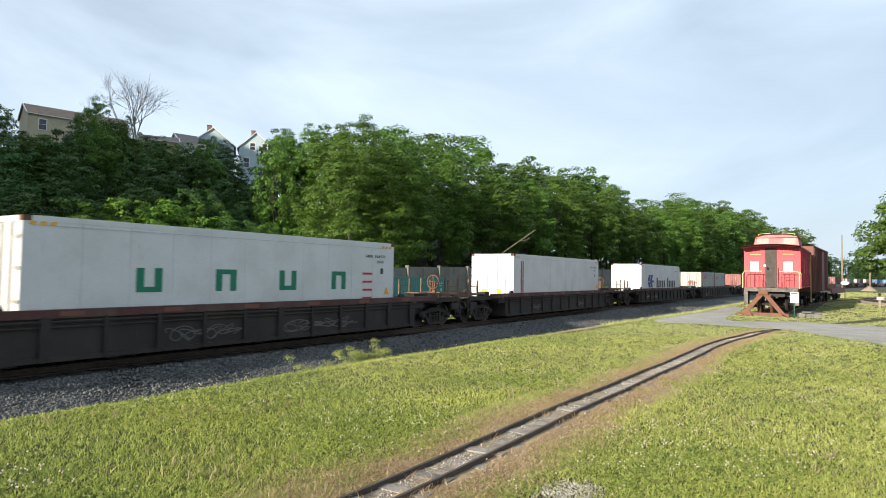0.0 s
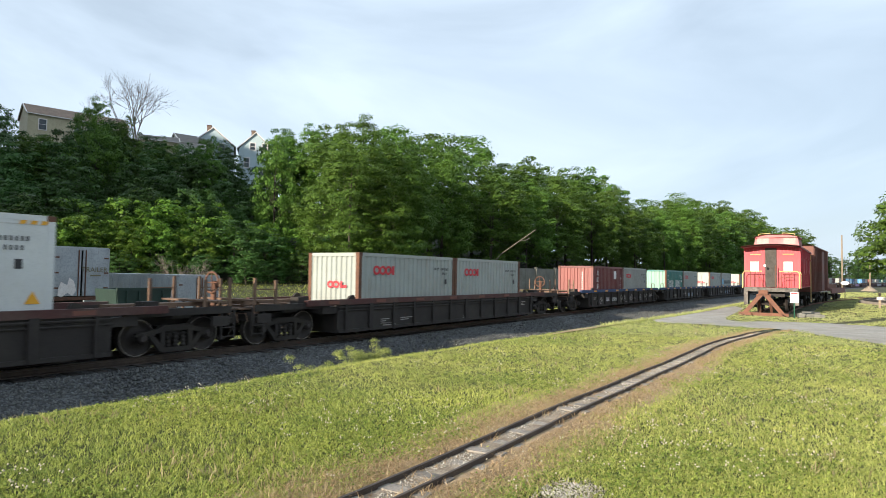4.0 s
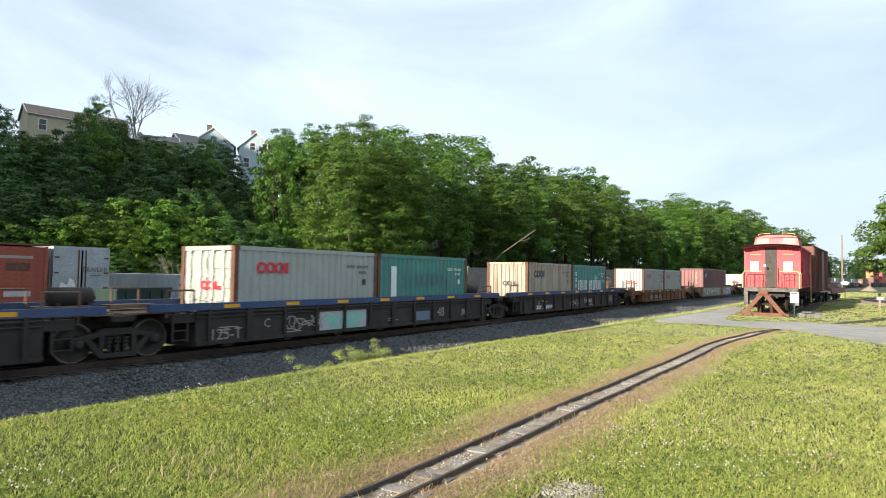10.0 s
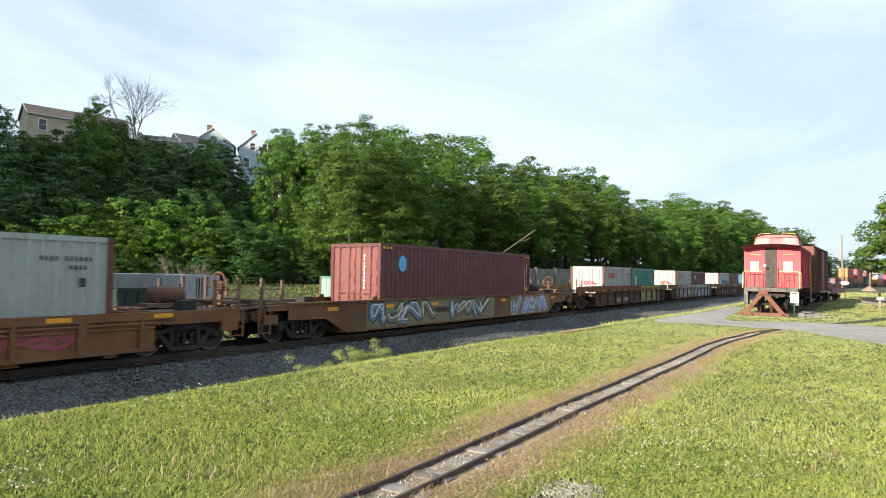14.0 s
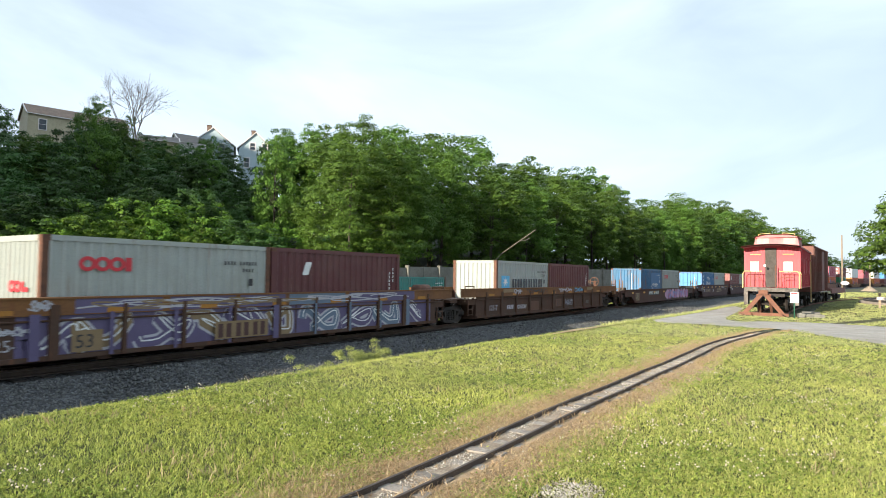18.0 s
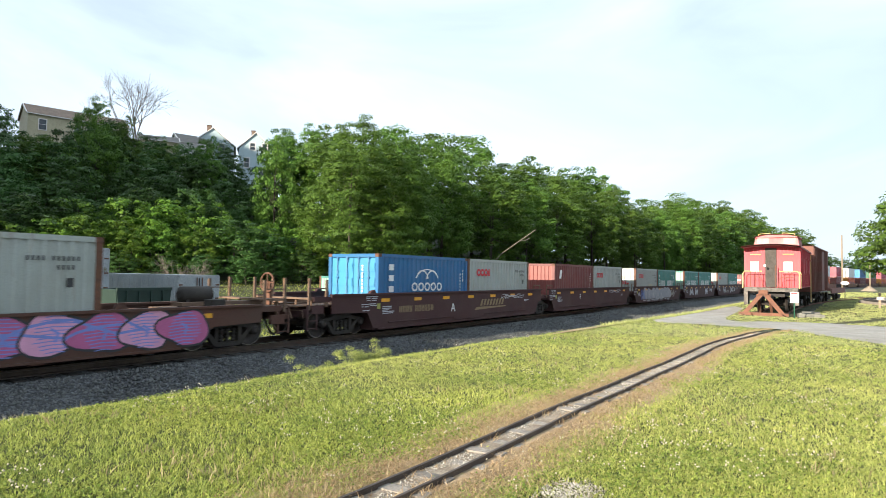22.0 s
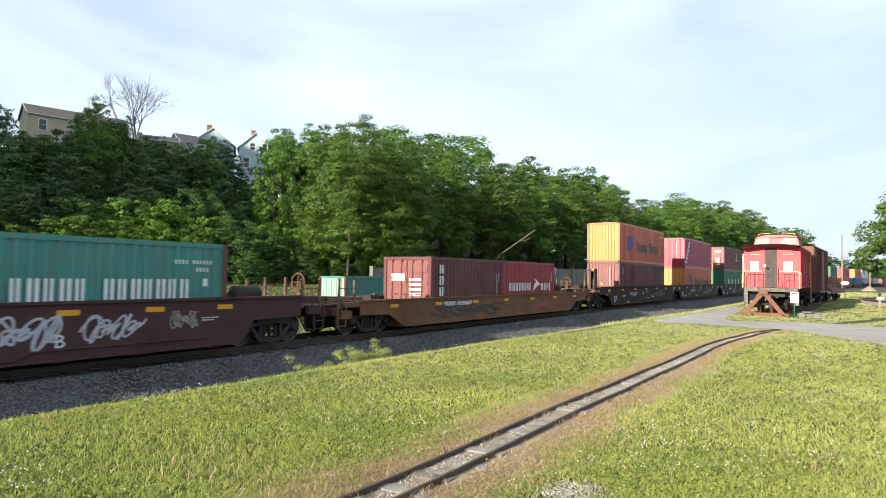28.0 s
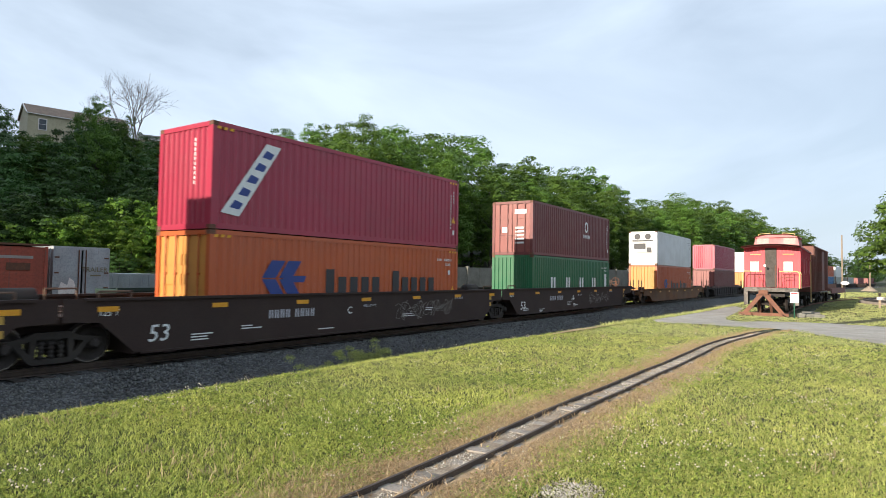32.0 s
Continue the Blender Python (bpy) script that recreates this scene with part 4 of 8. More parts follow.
def well_car(kind, u, left=True, right=True, deco=(), note="", brake=True):
    """left, right: whether that end stands on a truck of its own; between units of a set the truck is shared and belongs to the unit before it."""
    k = KINDS[kind]
    hb, ht, zt, zb = k["hb"], k["ht"], k["zt"], 0.17 if kind == "A" else 0.21
    panel, chord = STEEL[k["panel"]], STEEL[k["chord"]]
    root = tagged(new("well_car"), (k["name"] + " " + note).strip(), "well car", "cars of the freight train")
    yo = 1.40
    ends = {-1: k["he"] if left else ht, 1: k["he"] if right else ht}

    def side(sign):
        bm = bmesh.new()
        y0, y1 = sign * (yo - 0.03), sign * yo
        if k["ribs"]:
            slab(bm, [(-hb, zb), (hb, zb), (hb, zt - 0.05), (-hb, zt - 0.05)], y0, y1)
            box(bm, 0, sign * (yo + 0.0), zb + 0.05, 2 * hb, 0.12, 0.10)
        else:
            a, b = (ht + (0.55 if kind == "G" else 0.85) if own else hb + 0.65 if kind == "F" else ht - 0.05 for own in (left, right))
            over, deep = (0.30, 0.65) if kind == "F" else (0.75, 0.54)
            slab(bm, [(-a, zt), (b, zt), (b, zt - deep + 0.04), (hb + over, zt - deep), (hb, zb + 0.05), (hb - 0.1, zb), (-hb + 0.1, zb), (-hb, zb + 0.05), (-hb - over, zt - deep), (-a, zt - deep + 0.04)], y0, y1)
        return mesh(bm, "side_panel", panel)

    for sign in (-1, 1):
        sp = put("side_panel", cached((kind, "side", sign, left, right), lambda: side(sign)), root)
        ext = ht - 0.5

        def top(sign):
            bm = bmesh.new()
            a, b = (ht + 0.85 if own and not k["ribs"] else ext for own in (left, right))
            tall = 0.38 if kind == "E" else 0.18 if k["ribs"] else 0.06
            box(bm, (b - a) / 2, sign * (yo - 0.02), zt - (tall / 2 if k["ribs"] else 0.02), a + b, 0.17, tall)
            if kind == "E":
                box(bm, 0, sign * (yo - 0.02), zt - 0.02, a + b, 0.22, 0.04)
            return mesh(bm, "top_chord", chord)

        def stiffener():
            bm = bmesh.new()
            for z, r in ((zt - 0.49, 0.026),) if kind == "E" else ((zt - 0.26, 0.035), (zt - 0.37, 0.022)):
                tube(bm, (-hb, sign * (yo + 0.03), z), (hb, sign * (yo + 0.03), z), r, 6)
            return mesh(bm, "stiffener", panel)

        put("top_chord", cached((kind, "chord", sign, left, right), lambda: top(sign)), root)
        for i in range(k["ribs"]):
            x = k["first"] + 1.5 * i if kind == "E" else -hb + 0.35 + (2 * hb - 0.7) * i / (k["ribs"] - 1)
            wide = 0.2 if i in (1, k["ribs"] - 2, k["ribs"] // 2) else 0.09
            put("rib", cached((kind, "rib", sign, wide), lambda: mesh(one(box, 0, sign * (yo + 0.045), (zt + zb) / 2 - 0.08, wide, 0.09, zt - zb - 0.16), "rib", panel)), sp, at=(x, 0, 0))
        if k["ribs"]:
            put("stiffener", cached((kind, "stiff", sign), stiffener), sp)
        elif kind == "F":
            put("brake_pipe", cached((kind, "pipe", sign), lambda: mesh(one(bar, [(-hb + 0.8, sign * (yo + 0.03), zb + 0.18), (-1.5, sign * (yo + 0.03), zb + 0.18), (-1.2, sign * (yo + 0.03), zb + 0.06), (1.0, sign * (yo + 0.03), zb + 0.06), (1.3, sign * (yo + 0.03), zb + 0.2), (hb - 1.2, sign * (yo + 0.03), zb + 0.2)], 0.02), "brake_pipe", panel)), sp)
        if not k["ribs"]:
            put("bottom_flange", cached((kind, "flange", sign), lambda: mesh(one(box, 0, sign * (yo - 0.02), zb - 0.02, 2 * hb - 0.4, 0.14, 0.05), "bottom_flange", panel)), sp)

        for i in range(7):
            x, wide = (-5.89 + 11.78 * i / 6, 0.47) if kind == "F" else (-ext + 0.5 + (2 * ext - 1.0) * i / 6, 0.47) if not k["ribs"] else (0.13 + (2.15 if kind == "B" else 2.35) * (i - 3) - 0.55 * (kind == "A"), 0.5)
            put("reflector_plate", cached((kind, "plate", sign, wide), lambda: mesh(one(box, 0, sign * (yo + (0.069 if k["ribs"] else 0.006)), zt - (0.30 if kind == "E" else 0.09 if k["ribs"] else 0.24), wide, 0.008, 0.10 if k["ribs"] else 0.12), "reflector_plate", OLD_PLATE if kind == "A" else DULL_PLATE if kind == "E" else PLATE)), root, "faded red reflector plate" if kind == "A" else "amber reflector plate", at=(x, 0, 0))

    def floor():
        bm = bmesh.new()
        box(bm, 0, 0, 0.22, 2 * hb - 0.3, 2.7, 0.06)
        for i in range(7):
            box(bm, -hb + 1 + (2 * hb - 2) * i / 6, 0, 0.18, 0.3, 2.72, 0.12)
        return mesh(bm, "well_floor", panel)

    put("well_floor", cached((kind, "floor"), floor), root)
    for e in (-1, 1):
        put("bulkhead", cached((kind, "bulk", e), lambda: mesh(one(box, e * (hb - 0.08), 0, 0.62, 0.12, 2.7, 0.9), "bulkhead", panel)), root)
        end = ends[e]
        own = left if e < 0 else right

        mid, w = e * (hb + end) / 2, end - hb
        for nm, args in (("centre_sill", (mid, 0, 0.84, w, 0.62, 0.34)), ("end_sill", (e * (hb + 0.3), 0, 0.92, 0.7, 2.74, 0.22)), ("body_bolster", (e * ht, 0, 0.98, 0.5, 2.5, 0.12))):
            put(nm, cached((kind, nm, e, own), lambda: mesh(one(box, *args), nm, panel)), root)
        if own:
            put("end_beam", cached((kind, "beam", e), lambda: mesh(one(box, e * (end - 0.35), 0, 0.86, 0.12, 2.6, 0.26), "end_beam", panel)), root)
            for s in (-1, 1):
                def side_step():      # the side beam runs on over the truck to a step block
                    bm = bmesh.new()
                    if k["ribs"]:
                        box(bm, mid - e * 0.05, s * 1.31, zt - 0.17, w - 0.7, 0.10, 0.32 if kind in "CE" else 0.18)
                    else:
                        box(bm, e * (ht + 1.1), s * 1.31, zt - 0.14, 1.0, 0.09, 0.16)
                    box(bm, e * (end - 0.72), s * 1.31, zt - 0.46, 0.5, 0.11, 0.26)
                    return mesh(bm, "side_step", chord if kind in "CE" else panel)

                put("side_step", cached((kind, "strip", e, s), side_step), root)

        def walkway():
            return mesh(one(box, e * (hb + end) / 2 + e * 0.1, 0.05, 1.2, (end - hb - 0.3) * 0.8, 0.5, 0.10), "walkway", DECK)

        way = put("walkway", cached((kind, "walk", e, own), walkway), root, "rusty steel walkway planks")
        wm, ww = e * (hb + end) / 2 + e * 0.1, end - hb - 0.3
        for j in range(7):
            at = (wm, -1.0 + j * 0.22, 1.07 + 0.002 * j) if j < 4 else (wm - e * 0.3, 0.55 + (j - 4) * 0.25, 1.075)
            put("plank", cached((kind, "plank", e, own, j < 4), lambda: mesh(one(box, 0, 0, 0, ww if j < 4 else ww * 0.7, 0.19, 0.04), "plank", DECK)), way, at=at)
        if own:
            truck(root, e * ht)

            def coupler():
                bm = bmesh.new()
                tube(bm, (e * (end - 0.5), 0, 0.84), (e * (end - 0.08), 0, 0.84), 0.09, 8)
                box(bm, e * (end - 0.06), 0.05, 0.84, 0.26, 0.30, 0.30)
                return mesh(bm, "coupler", TRUCK)

            put("coupler", cached((kind, "couple", e), coupler), root, "knuckle coupler")
            put("air_hose", cached((kind, "hose", e), lambda: mesh(one(bar, [(e * (end - 0.4), -0.35, 0.75), (e * (end - 0.3), -0.42, 0.45), (e * (end - 0.18), -0.43, 0.26), (e * (end - 0.04), -0.4, 0.2), (e * (end + 0.08), -0.38, 0.27)], 0.032), "air_hose", TRUCK)), root, "hanging black air hose")
            put("cut_lever", cached((kind, "lever", e), lambda: mesh(one(bar, [(e * (end - 0.1), 0.1, 1.0), (e * (end - 0.16), -0.5, 0.95), (e * (end - 0.16), -1.25, 0.95), (e * (end - 0.16), -1.32, 0.72)], 0.016), "cut_lever", DECK)), root, "thin uncoupling lever")
            put("cross_walk", cached((kind, "cross", e), lambda: mesh(one(box, e * (end - 0.62), 0, 1.3, 0.34, 2.6, 0.05), "cross_walk", DECK)), root, "rusty cross walkway")
            for s, q in ((-1, 1.18), (-1, 0.5), (1, 0.5), (1, 1.18)):
                put("cross_post", cached((kind, "crosspost", e), lambda: mesh(one(box, e * (end - 0.62), 0, 1.08, 0.06, 0.06, 0.42), "cross_post", DECK)), root, at=(0, s * q, 0))
            put("valve_box", cached((kind, "valve", e), lambda: mesh(one(box, e * (hb + 1.15), -0.85, 1.22, 0.42, 0.36, 0.26), "valve_box", TRUCK)), root, "dark brake valve box")
        elif e > 0:
            truck(root, ht)
        for s in (-1, 1):
            def rail_posts():
                bm = bmesh.new()
                x = e * (end - 0.42) if own else e * (hb + 0.75)
                top = 1.95 if own else 1.62
                if own:
                    box(bm, x, s * 1.28, (0.95 + top) / 2, 0.085, 0.05, top - 0.95)
                else:
                    bar(bm, [(x, s * 1.28, 0.95), (x, s * 1.28, top), (x - e * 0.75, s * 1.28, top), (x - e * 0.75, s * 1.28, 1.05)], 0.026)
                return mesh(bm, "grab_post", DECK)

            put("grab_post", cached((kind, "grab", e, s, own), rail_posts), root)
            if own:
                px_ = e * (end - 1.17)
                put("grab_post", cached((kind, "grab2", e, s), lambda: mesh(one(box, px_, s * 1.28, 1.46, 0.085, 0.05, 0.86), "grab_post", DECK)), root)
                put("grab_rung", cached((kind, "rung", e, s), lambda: mesh(one(bar, [(px_, s * 1.28, 1.62), (px_ + e * 0.75, s * 1.28, 1.62)], 0.016), "grab_rung", DECK)), root)

            def ladder():
                bm = bmesh.new()
                x = e * (end - 0.5) if own else e * (hb + 0.4)
                for d in (-0.2, 0.2):
                    box(bm, x + d, s * 1.34, 0.72, 0.05, 0.03, 0.8)
                for z in (0.38, 0.62, 0.86):
                    box(bm, x, s * 1.34, z, 0.4, 0.03, 0.03)
                return mesh(bm, "ladder", panel)

            if own or k["ribs"]:
                put("ladder", cached((kind, "ladder", e, s, own), ladder), root)
            if own:
                def guide():
                    bm = bmesh.new()
                    slab(bm, [(e * 6.35, zt), (e * 6.7, zt), (e * 6.6, zt + 0.10), (e * 6.42, zt + 0.13)], s * 1.26, s * 1.36)
                    return mesh(bm, "container_guide", panel)
                put("container_guide", cached((kind, "guide", e, s), guide), root)
        if e > 0 and kind != "A" and brake:
            def reservoir():
                bm = bmesh.new()
                lathe(bm, [(0.1, -0.52), (0.23, -0.45), (0.23, 0.45), (0.1, 0.52)], 16, "x", (e * (hb + 1.25), 0.2, 1.45))
                for d in (-0.35, 0.35):
                    box(bm, e * (hb + 1.25) + d, 0.2, 1.2, 0.1, 0.44, 0.24)
                return mesh(bm, "air_reservoir", CASTING if kind in "CE" else TRUCK)
            put("air_reservoir", cached((kind, "tank", e), reservoir), root, "rusty air tank on the end platform" if kind in "CE" else "dark air tank on the end platform")
        if own and e < 0 and brake:
            def hand_brake():
                bm = bmesh.new()
                x = e * (end - 0.32)
                disc_pts = [(x, 0.55 + math.cos(i * 0.3927) * 0.31, 1.78 + math.sin(i * 0.3927) * 0.31) for i in range(17)]
                bar(bm, disc_pts, 0.03)
                for i in range(0, 16, 4):
                    bar(bm, [(x, 0.55, 1.78), disc_pts[i]], 0.018)
                box(bm, x - e * 0.08, 0.55, 1.42, 0.09, 0.16, 0.82)
                return mesh(bm, "hand_brake", CASTING)
            put("hand_brake", cached((kind, "brake", e), hand_brake), root, "rusty hand brake wheel")
    near = -yo - (0.002 if not k["ribs"] else 0.006)
    for made in deco:
        made(root, k, near)
    LIST.append((root, u, 0.0))
    return root


def letters(text, x, z, size, ink="pale", shear=0.0):
    def made(root, k, near):
        x0 = x
        if k["ribs"] and "first" not in k:      # painted between two ribs
            bay = (2 * k["hb"] - 0.7) / (k["ribs"] - 1)
            wide = 0.56 * size * len(text)
            i = math.floor((x + wide / 2 + k["hb"] - 0.35) / bay)
            x0 = -k["hb"] + 0.35 + (i + 0.5) * bay - wide / 2
        put("lettering", cached(("words", text, size, ink, shear), lambda: words(text, size, INK[ink], shear)), root, at=(x0, near - (0.004 if not k["ribs"] else 0.002), z))
    return made


def marks(x, z, n, w=0.15, h=0.24, gap=0.06, ink="pale", lean=0.0):
    """Reporting marks as plain bars."""
    return lambda root, k, near: decal(root, "reporting_marks", ink, near - 0.004, lambda bm: bars(bm, x, z, n, w, h, gap, lean))


def tag(x, z, w, h, seed, ink="dim", thick=0.026):
    return lambda root, k, near: decal(root, "graffiti", ink, near - 0.006, lambda bm: scrawl(bm, x, z, w, h, seed, thick))


def piece(x, w, seed, fill, edge, back, n=5, z=0.2, h=0.95, second=None, wide=1.0):
    def made(root, k, near):
        throw_up(root, x, z, w, h, near - 0.004, seed, fill, edge, back, n, second, wide)
        rib_paint(root, k, x, w, z, h, fill)
    return made


def stencil_rows(seed, ink="pale"):
    """Small stencilled data that nobody could read, as short bars."""
    def made(root, k, near):
        r = random.Random(seed)
        def draw(bm):
            for i in range(5):
                x, z = r.uniform(-k["hb"] + 0.3, k["hb"] - 1.5), r.choice((0.35, 0.5, 0.62, 0.8))
                for j in range(r.choice((1, 2, 3))):
                    rect(bm, x, z - j * 0.07, r.uniform(0.25, 0.8), 0.03)
        decal(root, "stencil", ink, near - 0.003, draw)
    return made


def bubbles(x, w, seed, fill, edge, line, n=5, z=0.24, h=1.05, second=None):
    """Fat overlapping sprayed blobs with an outline and hatched filling."""
    def made(root, k, near):
        r = random.Random(seed)
        shapes = []
        for i in range(n):
            cx, cz, rx, rz = x + w * (i + 0.5) / n, z + h * r.uniform(0.46, 0.54), w / n * r.uniform(0.55, 0.72), h * 0.48
            p, q = r.random() * 6, r.random() * 6
            shapes.append([(cx + rx * math.cos(a) * (1 + 0.16 * math.sin(2 * a + p) + 0.1 * math.sin(3 * a + q)), min(z + h, max(z, cz + rz * math.sin(a) * (1 + 0.14 * math.sin(3 * a + q))))) for a in (j * 0.2417 for j in range(26))])
        for i, pts in enumerate(shapes):
            y = near - 0.004 - 0.0025 * i
            decal(root, "graffiti_shape", second if second and i % 2 else fill, y, lambda bm: flat(bm, pts))
            decal(root, "graffiti_outline", edge, y - 0.001, lambda bm: ribbon(bm, pts + pts[:2], 0.055, 0.00002))
            cx, cz = sum(a for a, _ in pts) / 26, sum(c for _, c in pts) / 26

            def hatch(bm):
                for j in range(11):
                    v = cz + h * 0.40 * (j - 5) / 5
                    half = w / n * 0.46 * math.sqrt(max(0.05, 1 - ((j - 5) / 5.6) ** 2)) * r.uniform(0.75, 1.0)
                    ribbon(bm, [(cx - half, v - 0.015), (cx - half * 0.2, v + 0.012), (cx + half, v)], 0.022, 0.00002)
                ribbon(bm, [(cx - w / n * 0.1, cz + 0.12), (cx + w / n * 0.06, cz + 0.02), (cx - w / n * 0.02, cz - 0.16)], 0.06, 0.00002)
            decal(root, "graffiti_highlight", line, y - 0.0014, hatch)
    return made


def over(made, lift=0.055):
    """The same paint on top of an earlier piece."""
    return lambda root, k, near: made(root, k, near - lift)


def chord_tag(x, z, w, h, seed, ink="dim", thick=0.026):
    """A scrawl on the deep top chord, which stands proud of the panel."""
    return lambda root, k, near: decal(root, "graffiti", ink, near - 0.064, lambda bm: scrawl(bm, x, z, w, h, seed, thick))


def chord_board(x, w, ink, z=1.16, h=0.33):
    return lambda root, k, near: decal(root, "painted_board", ink, near - 0.062, lambda bm: rect(bm, x, z, w, h))


def panel_board(x, w, ink, z=0.35, h=0.35):
    def made(root, k, near):
        decal(root, "painted_panel", ink, near - 0.003, lambda bm: rect(bm, x, z, w, h))
        if h > 0.8:
            rib_paint(root, k, x, w, z, h, ink)
    return made

# ---- the train, car by car (metres along it, counted back from the head of the view) ----


def pair(left, a, b, base=0.25):
    """Two 20-foot boxes end to end: (colour, doors, decorations, label)."""
    for (colour, doors, deco, label), d in ((a, 3.03), (b, 9.14)):
        container(colour, 20, left + d, base, doors=doors, deco=deco, label=label)


RED_LABEL = "weathered pale grey container with a red round-shaped line mark"
TEAL_LABEL = "streaked teal container with broken white lettering bars"


def oo(doors=False, s=1.0):
    return ("grey", doors, (red_mark(s),), RED_LABEL)


def cs(split=True, doors=False):
    return ("teal", doors, (white_word(split),), TEAL_LABEL)


def green_letters(bm, hl, H):
    for i in range(4):
        x = -hl + 2.44 + i * 2.18
        rect(bm, x, 1.26, 0.2, 0.58)
        rect(bm, x + 0.46, 1.26, 0.2, 0.58)
        rect(bm, x + 0.2, 1.26 + (0.0 if i % 2 == 0 else 0.45), 0.26, 0.13)


def hazard(bm, hl, H):
    for k in range(3):
        rect(bm, -hl + 0.12 + k * 0.2, H - 0.2, 0.12, 0.08, 0.4)
        rect(bm, hl - 0.7 + k * 0.2, H - 0.2, 0.12, 0.08, 0.4)
    flat(bm, [(hl - 0.55, 1.05), (hl - 0.25, 1.05), (hl - 0.4, 1.32)])


def tall_marks(bm, hl, H):
    for i in range(11):
        rect(bm, hl - 0.62, H - 0.75 - i * 0.135, 0.05, 0.09)
    for i in range(4):
        rect(bm, hl - 0.42, H - 0.6 - i * 0.135, 0.05, 0.09)


def end_label(bm, hl, H):
    for i in range(10):
        rect(bm, 0.45, H - 0.5 - i * 0.13, 0.05, 0.09)


HAZ, TALL, ENDL = plain(hazard, "yellow", "hazard_mark"), plain(tall_marks, "pale", "tall_mark"), plain(end_label, "pale", "end_label", True)
ENDY = plain(lambda bm, hl, H: (rect(bm, -0.95, H - 0.9, 0.2, 0.42), flat(bm, [(-0.2, 1.2), (0.02, 1.2), (-0.09, 1.45)])), "yellow", "yellow_stickers", True)

# four separate cars with white refrigerated boxes at the front of the view
well_car("A", 11.65, deco=(tag(-3.0, 0.3, 2.4, 0.5, 3, "faint"), tag(0.5, 0.3, 3.5, 0.45, 4, "faint", 0.03)), note="with faint chalk scrawls")
container("white", 40, 11.7, 0.33, True, smooth=True, deco=(plain(green_letters, "darkgreen"), HAZ, plain(lambda bm, hl, H: [rect(bm, hl - 1.7, 1.75 - i * 0.28, 0.5, 0.07) for i in range(5)], "red", "red_notes")), label="white refrigerated container with four large green letter shapes")
well_car("A", 33.5, deco=(tag(-4.5, 0.3, 1.2, 0.4, 5, "faint"), tag(2, 0.3, 1.0, 0.4, 6, "faint")))
container("white", 40, 33.5, 0.33, True, smooth=True, deco=(plain(lambda bm, hl, H: [bars(bm, -hl + 0.8, 2.28 - i * 0.27, 1, 0.32, 0.27, 0) for i in range(6)], "maroon"), HAZ, plain(lambda bm, hl, H: (rect(bm, -0.6, 0.5, 0.35, 0.6), rect(bm, 0.2, 0.5, 0.3, 0.6)), "yellow", "yellow_stickers", True)), label="white refrigerated container with red bars down one edge")
well_car("A", 55.5, deco=(tag(-5.6, 0.35, 1.6, 0.5, 8, "dim", 0.02), tag(-3.5, 0.4, 1.4, 0.4, 9, "dim", 0.02)))
container("white", 40, 55.5, 0.33, True, smooth=True, deco=(chevron(-4.4, 1.52, 1.05, 11, 0.84, "navy", "black", -1.8), HAZ), label="white refrigerated container with navy slanted mark and dark bars")
well_car("A", 77.3, deco=(stencil_rows(3, "dim"),))
pair(71.25, oo(), oo())
# five-unit set with blue chords
B_UNITS = ((94.0, True, False), (112.25, False, False), (130.45, False, False), (148.7, False, False), (166.9, False, True))
B_DECO = (
    (marks(-4.1, 0.5, 3), marks(-3.0, 0.5, 5), tag(-6.0, 0.3, 1.2, 0.6, 11), tag(-1.3, 0.3, 1.4, 0.65, 12), tag(0.8, 0.3, 0.9, 0.65, 13), tag(3.0, 0.3, 1.0, 0.6, 14), tag(4.3, 0.4, 1.4, 0.5, 15), tag(5.9, 0.5, 1.1, 0.4, 16)),
    (letters("48", 5.0, 0.4, 0.5, "dim"), panel_board(0.9, 1.0, "slate"), panel_board(2.6, 0.8, "slate"), tag(-0.9, 0.35, 1.4, 0.55, 17), tag(-4.6, 0.4, 1.3, 0.3, 18, "dim")),
    (letters("125-T", -6.6, 0.32, 0.42, "dim"), letters("48", 4.1, 0.45, 0.5, "pale"), tag(-1.6, 0.35, 1.4, 0.5, 19), panel_board(0.6, 1.5, "slate"), panel_board(2.6, 1.2, "slate")),
    (letters("125-T", -6.6, 0.32, 0.42, "dim"), letters("48", 4.0, 0.45, 0.5, "dim"), letters("C", -4.9, 0.55, 0.35, "dim"), tag(-4.5, 0.3, 1.8, 0.6, 20), panel_board(-3.0, 2.2, "ash", 0.2, 0.74), tag(-2.9, 0.25, 2.0, 0.62, 21, "mint", 0.12), panel_board(2.1, 0.9, "slate"), tag(5.3, 0.35, 0.7, 0.4, 22)),
    (letters("B", -5.5, 0.6, 0.3, "dim"), letters("48", 2.12, 0.42, 0.5, "ash"), marks(-5.4, 0.36, 3, 0.15, 0.2), marks(-4.4, 0.36, 5, 0.15, 0.2), tag(-0.9, 0.3, 1.5, 0.55, 23), tag(1.4, 0.4, 0.9, 0.5, 24), tag(5.9, 0.3, 0.9, 0.75, 25)),
)
for (left, a, b), deco in zip(B_UNITS, B_DECO):
    well_car("B", left + 6.1, a, b, deco + (stencil_rows(int(left), "dim"),), "and sprayed scrawls")
